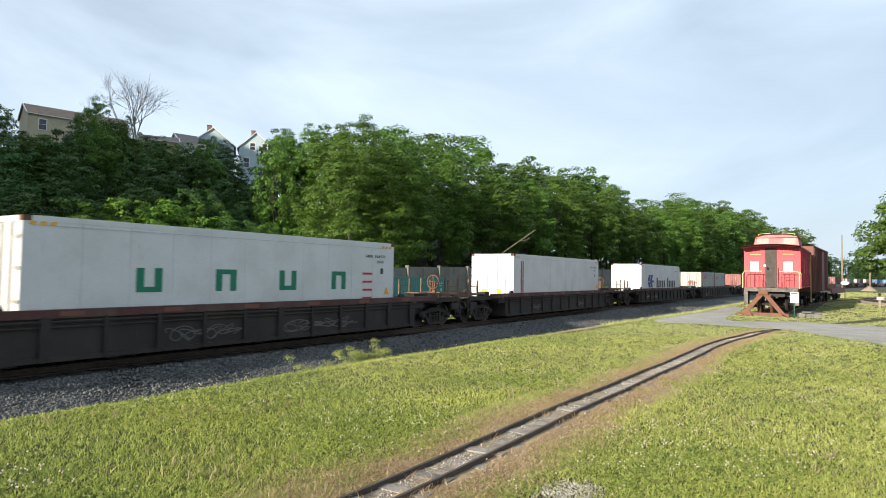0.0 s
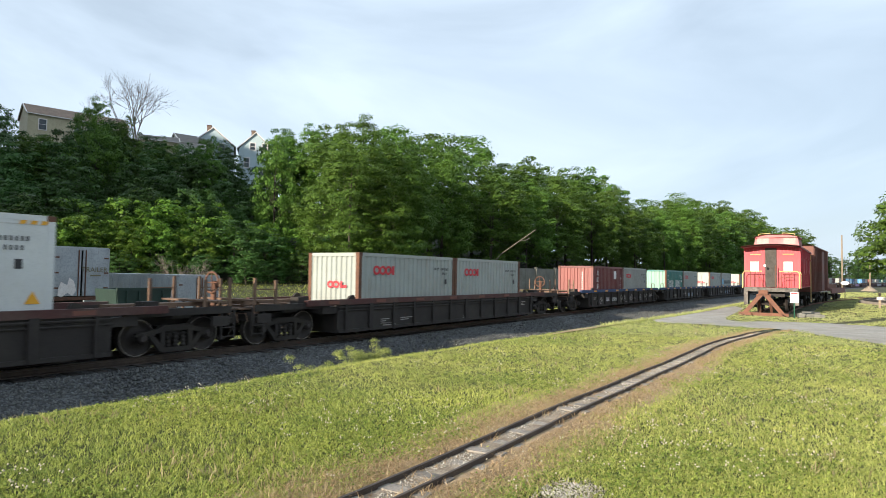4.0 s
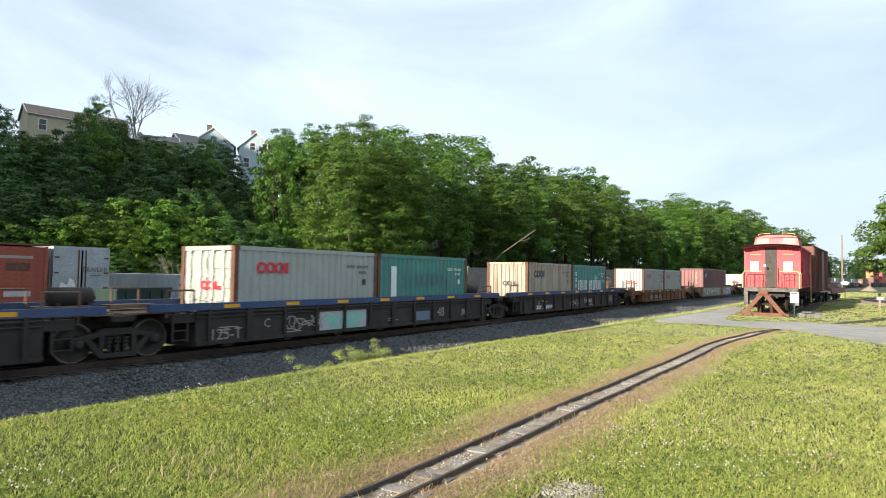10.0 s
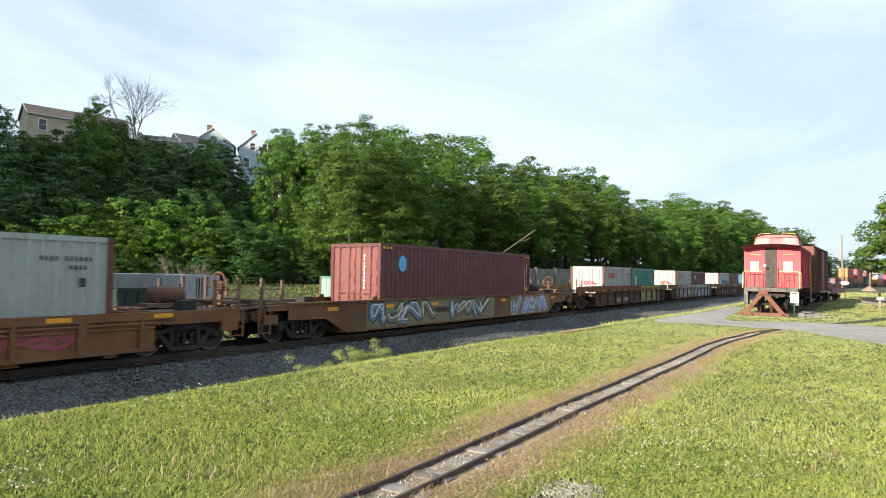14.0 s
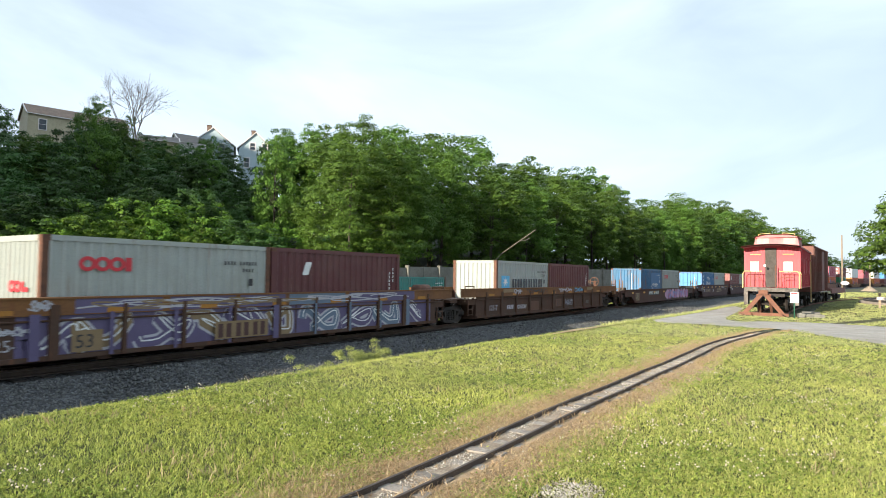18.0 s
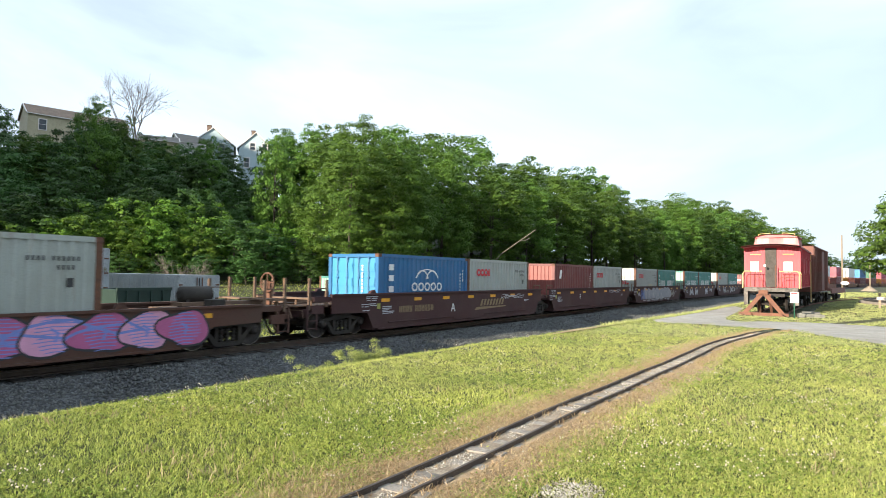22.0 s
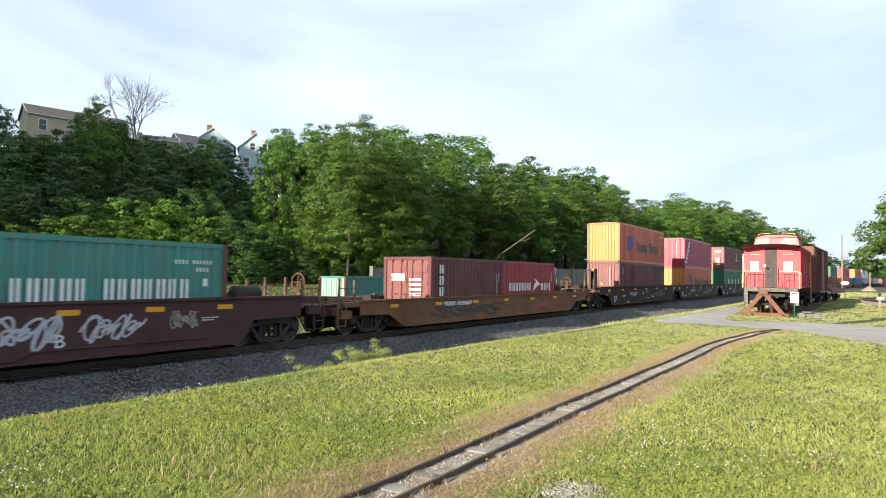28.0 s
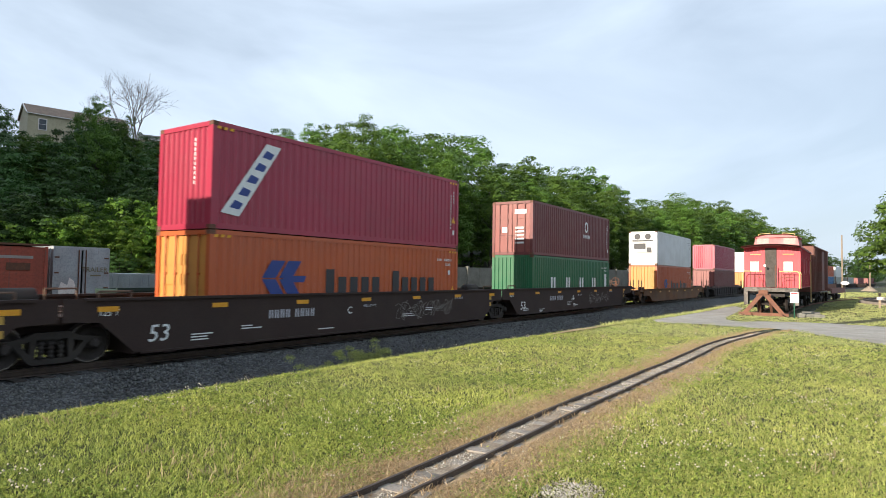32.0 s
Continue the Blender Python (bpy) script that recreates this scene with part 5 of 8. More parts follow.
pair(94.0, ("brick", False, (plain(lambda bm, hl, H: [bars(bm, -hl + 0.65, H - 0.62 - i * 0.43, 1, 0.28, 0.32, 0) for i in range(4)], "pale"), plain(lambda bm, hl, H: rect(bm, hl - 2.0, H - 0.85, 0.55, 0.55), "pale", "white_placard"), TALL, ENDL), "brick red container with white vertical letter bars"), oo())
pair(112.25, cs(), oo())
pair(130.45, oo(True), ("grey", False, (star_mark(),), "grey container with a blue star square and dark bars"))
pair(148.7, oo(True), ("teal", False, (plain(lambda bm, hl, H: rect(bm, -hl + 0.75, 0.75, 0.32, 1.4), "pale", "white_panel"), plain(lambda bm, hl, H: bars(bm, -hl + 1.6, 1.35, 9, 0.16, 0.62, 0.2, 0, 0.3), "slate")), "teal container with worn dark lettering bars"))
pair(166.9, ("cream", False, (red_mark(1.1, True, "charcoal"),), "rust-streaked cream container with a faded dark mark"), ("teal", False, (white_word(False), plain(lambda bm, hl, H: (rect(bm, hl - 2.15, H - 1.05, 0.16, 0.5), rect(bm, hl - 2.32, H - 0.88, 0.17, 0.17), rect(bm, hl - 1.99, H - 0.88, 0.17, 0.17)), "mint", "cross_patch")), "streaked teal container with white bars and a pale green cross"))
# rusty yellow single car
well_car("C", 194.05, deco=(letters("40", -1.3, 0.38, 0.56, "charcoal"), marks(-5.2, 0.42, 4, 0.22, 0.3, 0.08, "dim"), marks(-3.6, 0.42, 6, 0.22, 0.3, 0.08, "dim"), panel_board(-5.4, 3.3, "black", 0.34, 0.44), tag(3.4, 0.35, 2.0, 0.55, 31, "maroon", 0.06)))
pair(187.95, ("grey", False, (red_mark(1.0), plain(lambda bm, hl, H: (rect(bm, -0.2, 0.75, 0.9, 0.75), rect(bm, 1.7, 0.75, 0.9, 0.7)), "patch", "paint_patch")), RED_LABEL), oo())
# sprayed single car
well_car("T", 215.75, deco=(piece(-7.0, 9.0, 41, "slate", "black", "olive", 8, 0.2, 0.98, "olive"), piece(3.6, 4.6, 42, "slate", "ash", "olive", 4, 0.2, 0.98, "peri"), marks(-4.6, 0.6, 4, 0.2, 0.22, 0.05), marks(-3.4, 0.6, 6, 0.2, 0.22, 0.05)), note="covered in blue and gold sprayed shapes")
container("maroon", 40, 215.75, 0.33, True, doors=True, deco=(plain(lambda bm, hl, H: disc(bm, -hl + 1.3, H - 0.72, 0.25, 0.3), "sky", "round_mark"), HAZ, TALL, ENDL), label="maroon container with closed doors and a round blue mark")
# three-unit ribbed brown set
well_car("E", 239.5, True, False, (letters("B", -5.4, 0.55, 0.36, "dim"), letters("53", 0.45, 0.42, 0.46, "faint"), marks(-4.4, 0.38, 4, 0.22, 0.3, 0.08, "ash", 0.2), marks(-2.9, 0.38, 6, 0.22, 0.3, 0.08, "ash", 0.2), panel_board(1.55, 5.2, "lime", 0.23, 1.27), tag(1.7, 0.25, 4.8, 0.85, 44, "slate", 0.05), tag(1.0, 0.95, 1.5, 0.3, 45, "black")), "and yellow sprayed patch")
pair(233.4, ("grey", False, (red_mark(1.15),), RED_LABEL), ("teal", False, (plain(lambda bm, hl, H: rect(bm, -hl + 0.85, 0.6, 0.34, 1.35), "pale", "white_panel"), plain(lambda bm, hl, H: [rect(bm, -hl + 0.9, 0.7 + i * 0.28, 0.22, 0.2) for i in range(4)], "navy")), "bright teal container with a white lettered strip"))
well_car("E", 259.15, False, False, (letters("125-T", -7.16, 0.45, 0.34, "ash"), tag(-7.3, 0.72, 1.1, 0.26, 149, "ash", 0.03), piece(-6.6, 7.4, 46, "violet", "ash", "violet", 6, 0.23, 0.95, "tan"), piece(0.85, 7.0, 56, "slate", "ash", "violet", 4, 0.23, 0.95, "violet"), over(panel_board(-5.55, 0.66, "tan", 0.34, 0.46)), over(letters("53", -5.48, 0.42, 0.42, "black")), over(panel_board(-2.04, 1.74, "tan", 0.34, 0.46), 0.096), over(marks(-1.94, 0.38, 3, 0.42, 0.36, 0.14, "oxide"), 0.098),
    chord_board(-5.5, 2.0, "violet"), chord_board(-3.3, 1.9, "violet"), chord_board(-1.25, 1.6, "violet"), chord_board(0.5, 2.4, "slate"), chord_board(3.1, 3.6, "violet"), chord_tag(-5.5, 1.18, 7.4, 0.28, 150, "tan", 0.03), chord_tag(-5.6, 1.18, 12.0, 0.3, 151, "ash", 0.035), chord_tag(-6.4, 1.2, 0.5, 0.3, 152, "ash", 0.03)), "and violet sprayed piece")
pair(253.05, oo(), ("maroon", False, (plain(lambda bm, hl, H: flat(bm, [(-hl + 1.2, H - 0.8), (-hl + 1.45, H - 0.8), (-hl + 1.6, H - 0.4), (-hl + 1.35, H - 0.4)]), "pale", "slanted_mark"), plain(lambda bm, hl, H: flat(bm, [(-hl + 1.2, 0.6), (-hl + 1.4, 0.6), (-hl + 1.5, 0.95), (-hl + 1.35, 0.95)]), "pale", "white_dash"), TALL), "maroon container with small white slanted marks"))
well_car("E", 278.75, False, True, (letters("125-T", -7.06, 0.5, 0.34, "ash"), letters("A", -6.02, 0.80, 0.2, "black"), marks(-5.32, 0.50, 4, 0.13, 0.2, 0.045, "ash", 0.2), marks(-4.33, 0.48, 6, 0.15, 0.2, 0.04, "ash", 0.2), panel_board(-2.65, 0.95, "rusty", 0.34, 0.48), panel_board(0.5, 0.82, "rusty", 0.44, 0.42), letters("53", 0.62, 0.48, 0.44, "black"), tag(1.62, 0.42, 1.0, 0.46, 47, "cloud", 0.03), tag(1.9, 0.40, 1.1, 0.36, 147, "ash", 0.014), tag(2.6, 0.66, 0.4, 0.18, 148, "ash", 0.012),
    marks(5.13, 0.47, 2, 0.22, 0.22, 0.04, "faint"), chord_tag(0.7, 1.18, 2.1, 0.34, 49, "ash", 0.03), chord_tag(3.1, 1.18, 1.4, 0.33, 50, "sky", 0.026), chord_board(-5.79, 1.1, "tan", 1.31, 0.17), chord_board(5.2, 1.05, "tan", 1.31, 0.17), chord_tag(-4.75, 1.18, 0.9, 0.32, 51, "ash", 0.035), chord_tag(-3.4, 1.20, 2.7, 0.3, 48, "black", 0.022)), "and scrawls")
pair(272.7, ("grey", False, (star_mark(),), "off-white container with a blue star square and dark bars"), ("maroon", False, (TALL,), "plain maroon corrugated container"))
# brown single car with a bright sprayed piece
well_car("D", 302.4, deco=(panel_board(-8.0, 0.95, "tan", 0.36, 0.58), letters("53", -7.92, 0.42, 0.68, "black"), panel_board(-4.6, 3.1, "black", 0.72, 0.34), marks(-4.5, 0.78, 4, 0.24, 0.22, 0.07, "pale", 0.2), marks(-3.05, 0.78, 6, 0.18, 0.22, 0.06, "pale", 0.2), bubbles(0.6, 8.0, 51, "pink", "black", "peri", 8, 0.24, 0.94, "rose"), tag(1.0, 0.3, 7.0, 0.85, 152, "peri", 0.06)), note="with a pink and blue sprayed piece")
pair(296.35, ("worn_blue", False, (plain(lambda bm, hl, H: (disc(bm, 0.9, 0.9, 0.75, 0.5, 0.86, 0, 180), disc(bm, 1.35, 0.9, 0.75, 0.5, 0.86, 30, 150), disc(bm, 0.5, 0.9, 0.75, 0.5, 0.86, 30, 150)), "pale", "arc_mark"), plain(lambda bm, hl, H: rect(bm, -0.3, 0.8, 2.9, 1.5), "azure", "blue_repaint"), ENDL), "rust-worn blue container with white arcs"), oo())
# five-unit maroon set
def swoosh(root, k, near):
    decal(root, "swoosh_mark", "tan", near - 0.004, lambda bm: (bars(bm, 0.8, 0.76, 4, 0.46, 0.28, 0.1, 0.5), flat(bm, [(0.3, 0.58), (3.2, 0.66), (3.3, 0.71), (0.5, 0.71)])))


def end_data(root, k, near):
    """The rows of small stencils at the left end of a maroon car, and its yellow test label."""
    def draw(bm):
        for x, z, w in ((-6.93, 1.30, 0.62), (-6.93, 1.24, 0.20), (-6.65, 1.24, 0.30), (-6.90, 1.17, 0.2), (-6.64, 1.17, 0.26), (-7.17, 1.04, 0.38), (-6.76, 1.05, 0.36), (-6.74, 0.99, 0.36), (-7.15, 0.96, 0.1), (-7.0, 0.96, 0.2), (-7.1, 0.83, 0.34),
                        (-6.05, 0.93, 0.52), (-6.05, 0.87, 0.5), (-6.05, 0.81, 0.36), (-6.05, 0.755, 0.68), (-6.05, 0.695, 0.6), (5.2, 0.9, 0.5), (5.2, 0.84, 0.36)):
            rect(bm, x, z, w, 0.032)
    decal(root, "stencil", "ash", near - 0.003, draw)
    decal(root, "test_label", "lime", near - 0.003, lambda bm: rect(bm, -6.36, 0.88, 0.19, 0.19))


F_UNITS = ((318.2, True, False), (333.7, False, False), (349.2, False, False), (364.75, False, False), (380.5, False, True))
F_DECO = (
    (letters("A", -1.6, 0.6, 0.5), marks(-5.08, 0.7, 4, 0.16, 0.24, 0.05, "tan"), marks(-4.1, 0.7, 6, 0.16, 0.24, 0.05, "tan"), swoosh, tag(2.6, 0.98, 2.6, 0.28, 61, "ash", 0.02)),
    (letters("E", -2.72, 0.80, 0.35), tag(2.6, 1.0, 2.6, 0.3, 62, "ash", 0.02)),
    (bubbles(-4.85, 8.2, 63, "cloud", "ash", "ash", 7), tag(-5.45, 0.27, 1.1, 1.08, 165, "blue", 0.035), tag(3.2, 0.3, 1.8, 0.9, 64, "dim", 0.04)),
    (tag(-4.8, 0.3, 1.6, 0.9, 65, "ash", 0.07), tag(-2.6, 0.3, 1.4, 0.9, 66, "ash", 0.08), tag(2.0, 0.3, 1.4, 0.9, 67, "ash", 0.08), tag(4.3, 0.6, 1.4, 0.5, 68, "ash")),
    (letters("B", 1.7, 0.45, 0.4), marks(-3.4, 0.45, 4, 0.18, 0.28, 0.05, "dim"), marks(-2.0, 0.45, 6, 0.2, 0.28, 0.05, "dim"), tag(-4.0, 0.35, 1.6, 0.9, 69, "ash", 0.05), tag(0.2, 0.3, 1.8, 1.0, 70, "ash", 0.06), tag(2.2, 0.4, 1.5, 0.8, 71, "ash", 0.05), tag(4.3, 0.6, 0.8, 0.6, 72, "dim")),
)
for (left, a, b), deco in zip(F_UNITS, F_DECO):
    well_car("F", left + 6.1, a, b, deco + (end_data,), "with white stencils and scrawls")
ARCS = plain(lambda bm, hl, H: (disc(bm, 0.0, 1.62, 0.8, 0.46, 0.91, 12, 168), disc(bm, 0.34, 1.62, 0.42, 0.42, 0.87, 30, 170), disc(bm, -0.34, 1.62, 0.42, 0.42, 0.87, 10, 150), [disc(bm, -0.84 + i * 0.42, 1.38, 0.19, 0.17, 0.6) for i in range(5)]), "pale", "arc_mark")
pair(318.2, ("blue", True, (ARCS, plain(lambda bm, hl, H: [rect(bm, -hl + 0.6, 2.0 - k * 0.4, 0.28, 0.22) for k in range(4)], "pale", "end_characters"), TALL, ENDL), "blue container with white arcs and round shapes"), oo())
pair(333.7, ("brick", False, (plain(lambda bm, hl, H: flat(bm, [(-hl + 0.65, H - 0.85), (-hl + 0.95, H - 0.85), (-hl + 1.1, H - 0.35), (-hl + 0.8, H - 0.35)]), "pale", "slanted_mark"), TALL), "dark red container with a small slanted white mark"), oo())
pair(349.2, ("grey", True, (red_mark(), plain(lambda bm, hl, H: rect(bm, 0.35, 0.8, 1.1, 0.55), "sand", "paint_patch")), "weathered pale grey container with a red mark and tan patch"), cs())
pair(364.75, cs(False), cs(False))
pair(380.5, oo(), cs(False))
# worn ochre single car
well_car("T", 408.4, deco=(letters("53", 6.85, 0.40, 0.52, "black"), marks(-5.4, 0.84, 4, 0.17, 0.18, 0.05, "pale", 0.25), marks(-4.4, 0.84, 6, 0.15, 0.18, 0.05, "pale", 0.25), panel_board(-5.5, 2.4, "black", 0.79, 0.28), tag(-6.5, 0.25, 6.5, 0.7, 74, "black", 0.07), tag(3.0, 0.4, 2.2, 0.5, 75, "maroon", 0.07)), note="with faded black scrawls")

pair(402.3, ("maroon", True, (plain(lambda bm, hl, H: [bars(bm, -hl + 0.62, H - 0.68 - i * 0.46, 1, 0.3, 0.36, 0) for i in range(3)], "pale"), TALL, plain(lambda bm, hl, H: (rect(bm, -0.8, H - 1.0, 0.7, 0.3), [rect(bm, 0.15, 1.6 - i * 0.2, 0.6, 0.1) for i in range(6)]), "pale", "door_note", True)), "maroon container with closed doors and white vertical bars"),
     ("red", False, (plain(lambda bm, hl, H: (bars(bm, -hl + 0.6, 1.12, 7, 0.26, 0.4, 0.1), bars(bm, 1.25, 1.1, 3, 0.3, 0.4, 0.14)), "pale"), plain(lambda bm, hl, H: (flat(bm, [(0.25, 1.05), (0.95, 1.4), (0.75, 1.6), (0.45, 1.45)]), flat(bm, [(0.3, 1.78), (0.95, 1.4), (1.25, 1.4), (0.7, 1.66)])), "pale", "bird_shape"), TALL), "red container with white bars and a winged shape"))
# three-unit black-brown set with double stacks
def guide_column(root, k, near):
    """A tall steel channel over the end truck, with a bent handrail down to the deck."""
    bm = bmesh.new()
    box(bm, -9.05, -0.45, 1.95, 0.04, 0.34, 1.48)
    for y in (-0.60, -0.30):
        box(bm, -9.24, y, 1.95, 0.34, 0.04, 1.48)
    box(bm, -9.23, -0.45, 2.66, 0.40, 0.36, 0.05)
    col = part("guide_column", bm, STEEL["black"], root, "dark steel channel column with white scrawls")
    part("column_plate", one(box, -9.43, -0.45, 2.58, 0.01, 0.16, 0.14), PLATE, col, "amber reflector plate")
    part("column_rail", one(bar, [(-10.96, -0.45, 1.1), (-10.96, -0.45, 2.12), (-10.9, -0.45, 2.28), (-10.55, -0.45, 2.52), (-10.4, -0.45, 2.57), (-9.42, -0.45, 2.6)], 0.03), DECK, root, "bent tubular handrail")
    part("end_housing", one(box, -10.9, 0.2, 1.35, 0.8, 0.9, 0.42), STEEL["black"], root, "dark brake gear housing")


G_UNITS = ((426.1, True, False), (445.65, False, False), (465.2, False, True))
for i, (left, a, b) in enumerate(G_UNITS):
    well_car("G", left + 6.1, a, b, (letters("53", -7.85, 0.42, 0.58, shear=0.15), marks(-4.21, 0.79, 4, 0.155, 0.24, 0.055, "ash"), marks(-3.22, 0.79, 4, 0.155, 0.24, 0.055, "ash"), letters("WELL LD LMT", -0.16, 0.98, 0.115, "ash"), letters("40 45 48 53", 5.6, 1.1, 0.13, "ash"), panel_board(8.55, 0.18, "gold", 1.0, 0.16), panel_board(8.55, 0.18, "gold", 0.72, 0.16), letters("ACB"[i], -0.94, 0.78, 0.34), letters("125 T", -9.0, 1.08, 0.2), tag(1.6, 0.3, 2.2, 0.95, 80 + i, "dim", 0.012), tag(3.6, 0.4, 2.0, 0.85, 85 + i, "dim", 0.012), stencil_rows(90 + i)) + ((guide_column,) if a else ()), "with white stencils")


def stack(left, low, top, base=0.33):
    for (colour, doors, deco, label, extra), z in ((low, base), (top, base + 2.896 + 0.02)):
        container(colour, 40, left + 6.096, z, True, doors=doors, deco=deco, label=label, **extra)


TURN = plain(lambda bm, hl, H: flat(bm, [(-hl + 0.3, 0.46), (-hl + 0.9, 0.39), (-hl + 2.34, 2.54), (-hl + 1.79, 2.57)]), "pale", "white_banner")
stack(426.1, ("maroon", False, (plain(lambda bm, hl, H: rect(bm, -hl + 0.65, H - 0.86, 0.36, 0.5), "blue", "blue_plate"), plain(lambda bm, hl, H: flat(bm, [(-hl + 0.72, H - 0.78), (-hl + 0.8, H - 0.8), (-hl + 0.95, H - 0.45), (-hl + 0.85, H - 0.45)]), "yellow", "plate_stripe"), TALL, ENDL, ENDY), "maroon container under an orange one", {}),
      ("orange", False, (chevron(-4.45, 1.45, 1.08, 11, 0.84, "navy", "black", -1.95), HAZ, ENDL), "orange container with navy slanted mark and dark bars", {}))
stack(445.65, ("orange", True, (chevron(-4.35, 1.62, 1.02, 11, 0.84, "navy", "black", -1.78), HAZ), "orange container with closed doors under a crimson one", {}),
      ("crimson", False, (TURN, plain(lambda bm, hl, H: [flat(bm, [(-hl + 0.58 + i * 0.265, 0.62 + i * 0.385), (-hl + 0.9 + i * 0.265, 0.58 + i * 0.385), (-hl + 1.02 + i * 0.265, 0.76 + i * 0.385), (-hl + 0.74 + i * 0.265, 0.84 + i * 0.385)]) for i in range(5)], "navy", "banner_bars"), TALL, HAZ, ENDL), "crimson container with a slanted white banner", {}))
for ob, uu, zz in LIST[-1:]:
    for child in list(ob.children):
        if child.name.startswith("banner_bars"):
            child.location.y -= 0.004
stack(465.2, ("green", False, (plain(lambda bm, hl, H: bars(bm, -hl + 2.37, 1.14, 4, 0.66, 0.6, 1.5), "pale"), plain(lambda bm, hl, H: rect(bm, hl - 1.0, 1.0, 0.4, 1.0), "pale", "white_strip")), "green container with four white letter shapes", {}),
      ("brick", True, (plain(lambda bm, hl, H: (disc(bm, 1.7, H - 0.9, 0.28, 0.35, 0.6), bars(bm, 1.2, H - 1.6, 6, 0.13, 0.22, 0.06)), "pale"), TALL, plain(lambda bm, hl, H: (rect(bm, 0.15, H - 0.7, 0.7, 0.25), [rect(bm, 0.2, 1.4 - i * 0.2, 0.5, 0.1) for i in range(5)], rect(bm, -0.6, 1.2, 0.3, 0.3)), "pale", "door_note", True)), "dark red container with closed doors", {}))
# further double stacks still round the bend
FAR = ((489.6, "T", "orange", "white"), (513.2, "A", "brick", "crimson"), (536.6, "T", "orange", "white"), (560.0, "D", "maroon", "blue"), (583.5, "D", "brick", "green"), (607, "T", "orange", "crimson"), (630.5, "D", "blue", "orange"), (646, "A", "grey", "white"), (669, "A", "grey", None), (690, "T", "brick", None), (712, "A", "brick", None))
for left, kind, low, top in FAR:
    well_car(kind, left + 6.1)
    deco = (chevron(-3.9, 1.3, 0.75, 11, 0.8, "navy", "black", -1.6),) if low == "orange" else ()
    extra = dict(cooler=True, smooth=True) if top == "white" and left < 500 else dict(smooth=True) if top == "white" else {}
    low_t = (low, low != "orange", deco, "%s container low in a well car" % low, {})
    if top:
        stack(left, low_t, (top, False, (), "%s container stacked on another" % top, extra))
    else:
        container(low, 40, left + 6.096, 0.33, True, deco=deco, label="%s container alone in a well car" % low)

# ---- trees, shrubs, grass ----
BARK = mat("bark", (0.065, 0.052, 0.040), (0.035, 0.028, 0.022), rough=0.95, big=3, fine=14, bump=0.8)
PALE_BARK = mat("dead_grey_bark", (0.22, 0.18, 0.15), (0.15, 0.125, 0.105), rough=0.9, big=4, fine=20, bump=0.4)
LEAF = leaf_mat("deciduous_leaves", (0.050, 0.102, 0.017), (0.128, 0.218, 0.036), 0.28, 1.0)
YOUNG = leaf_mat("young_bright_leaves", (0.05, 0.112, 0.014), (0.152, 0.25, 0.035), 0.32)
# leaf colour darkened to stand for the shade on the hillside
SHADE_LEAF = leaf_mat("hill_shade_leaves", (0.032, 0.075, 0.019), (0.072, 0.136, 0.033), 0.22, 1.0)
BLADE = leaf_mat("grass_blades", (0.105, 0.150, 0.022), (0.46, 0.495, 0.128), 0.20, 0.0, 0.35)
PALE_BLADE = leaf_mat("paler_grass_blades", (0.155, 0.192, 0.042), (0.545, 0.555, 0.175), 0.22, 0.0, 0.35)
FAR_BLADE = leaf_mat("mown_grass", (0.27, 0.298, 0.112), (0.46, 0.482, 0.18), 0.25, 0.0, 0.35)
ROUGH = leaf_mat("rough_yard_grass", (0.085, 0.12, 0.02), (0.32, 0.345, 0.10), 0.25, 0.0, 0.35)
WEED = leaf_mat("weed_leaves", (0.16, 0.21, 0.05), (0.46, 0.48, 0.17), 0.45, 0.0)
CLOVER_LEAF = leaf_mat("clover_leaves", (0.085, 0.145, 0.018), (0.36, 0.42, 0.085), 0.30, 0.0, 0.5)
LITTER = leaf_mat("brown_litter", (0.22, 0.135, 0.065), (0.58, 0.435, 0.26), 0.2, 0.0)
STRAW = leaf_mat("dry_grass_blades", (0.25, 0.19, 0.10), (0.46, 0.38, 0.23), 0.35, 0.0)
CLOVER = mat("clover_heads", (0.58, 0.53, 0.42), (0.45, 0.40, 0.30), rough=0.9, big=9, bump=0)


def leaf_cloud(rng, centres, radii, per, leaf, up=0.5, out=None, flat=0.62):
    """Small leaf-shaped slips scattered over clumps; they face outwards from the clump and the crown."""
    n = len(centres)
    d = rng.normal(size=(n, per, 3))
    d /= np.linalg.norm(d, axis=-1, keepdims=True)
    d[..., 2] = np.where(rng.random((n, per)) < 0.7, np.abs(d[..., 2]), d[..., 2])
    p = centres[:, None] + d * radii[:, None, None] * (0.5 + 0.55 * rng.random((n, per, 1))) * np.array([1, 1, flat])
    nrm = d + rng.normal(size=d.shape) * 0.30 + np.array([0, 0, up])
    if out is not None:
        nrm += 0.45 * out[:, None]
    nrm /= np.linalg.norm(nrm, axis=-1, keepdims=True)
    a = np.cross(nrm, rng.normal(size=d.shape))
    a /= np.linalg.norm(a, axis=-1, keepdims=True)
    b = np.cross(nrm, a)
    s = leaf * (0.6 + 0.8 * rng.random((n, per, 1)))
    tri = np.stack([p - a * s * 0.8 - b * s * 0.35, p + a * s * 0.15 + b * s * 0.85, p + a * s * 0.9 - b * s * 0.4], axis=2)
    v = tri.reshape(-1, 3)
    return v, np.arange(len(v)).reshape(-1, 3)


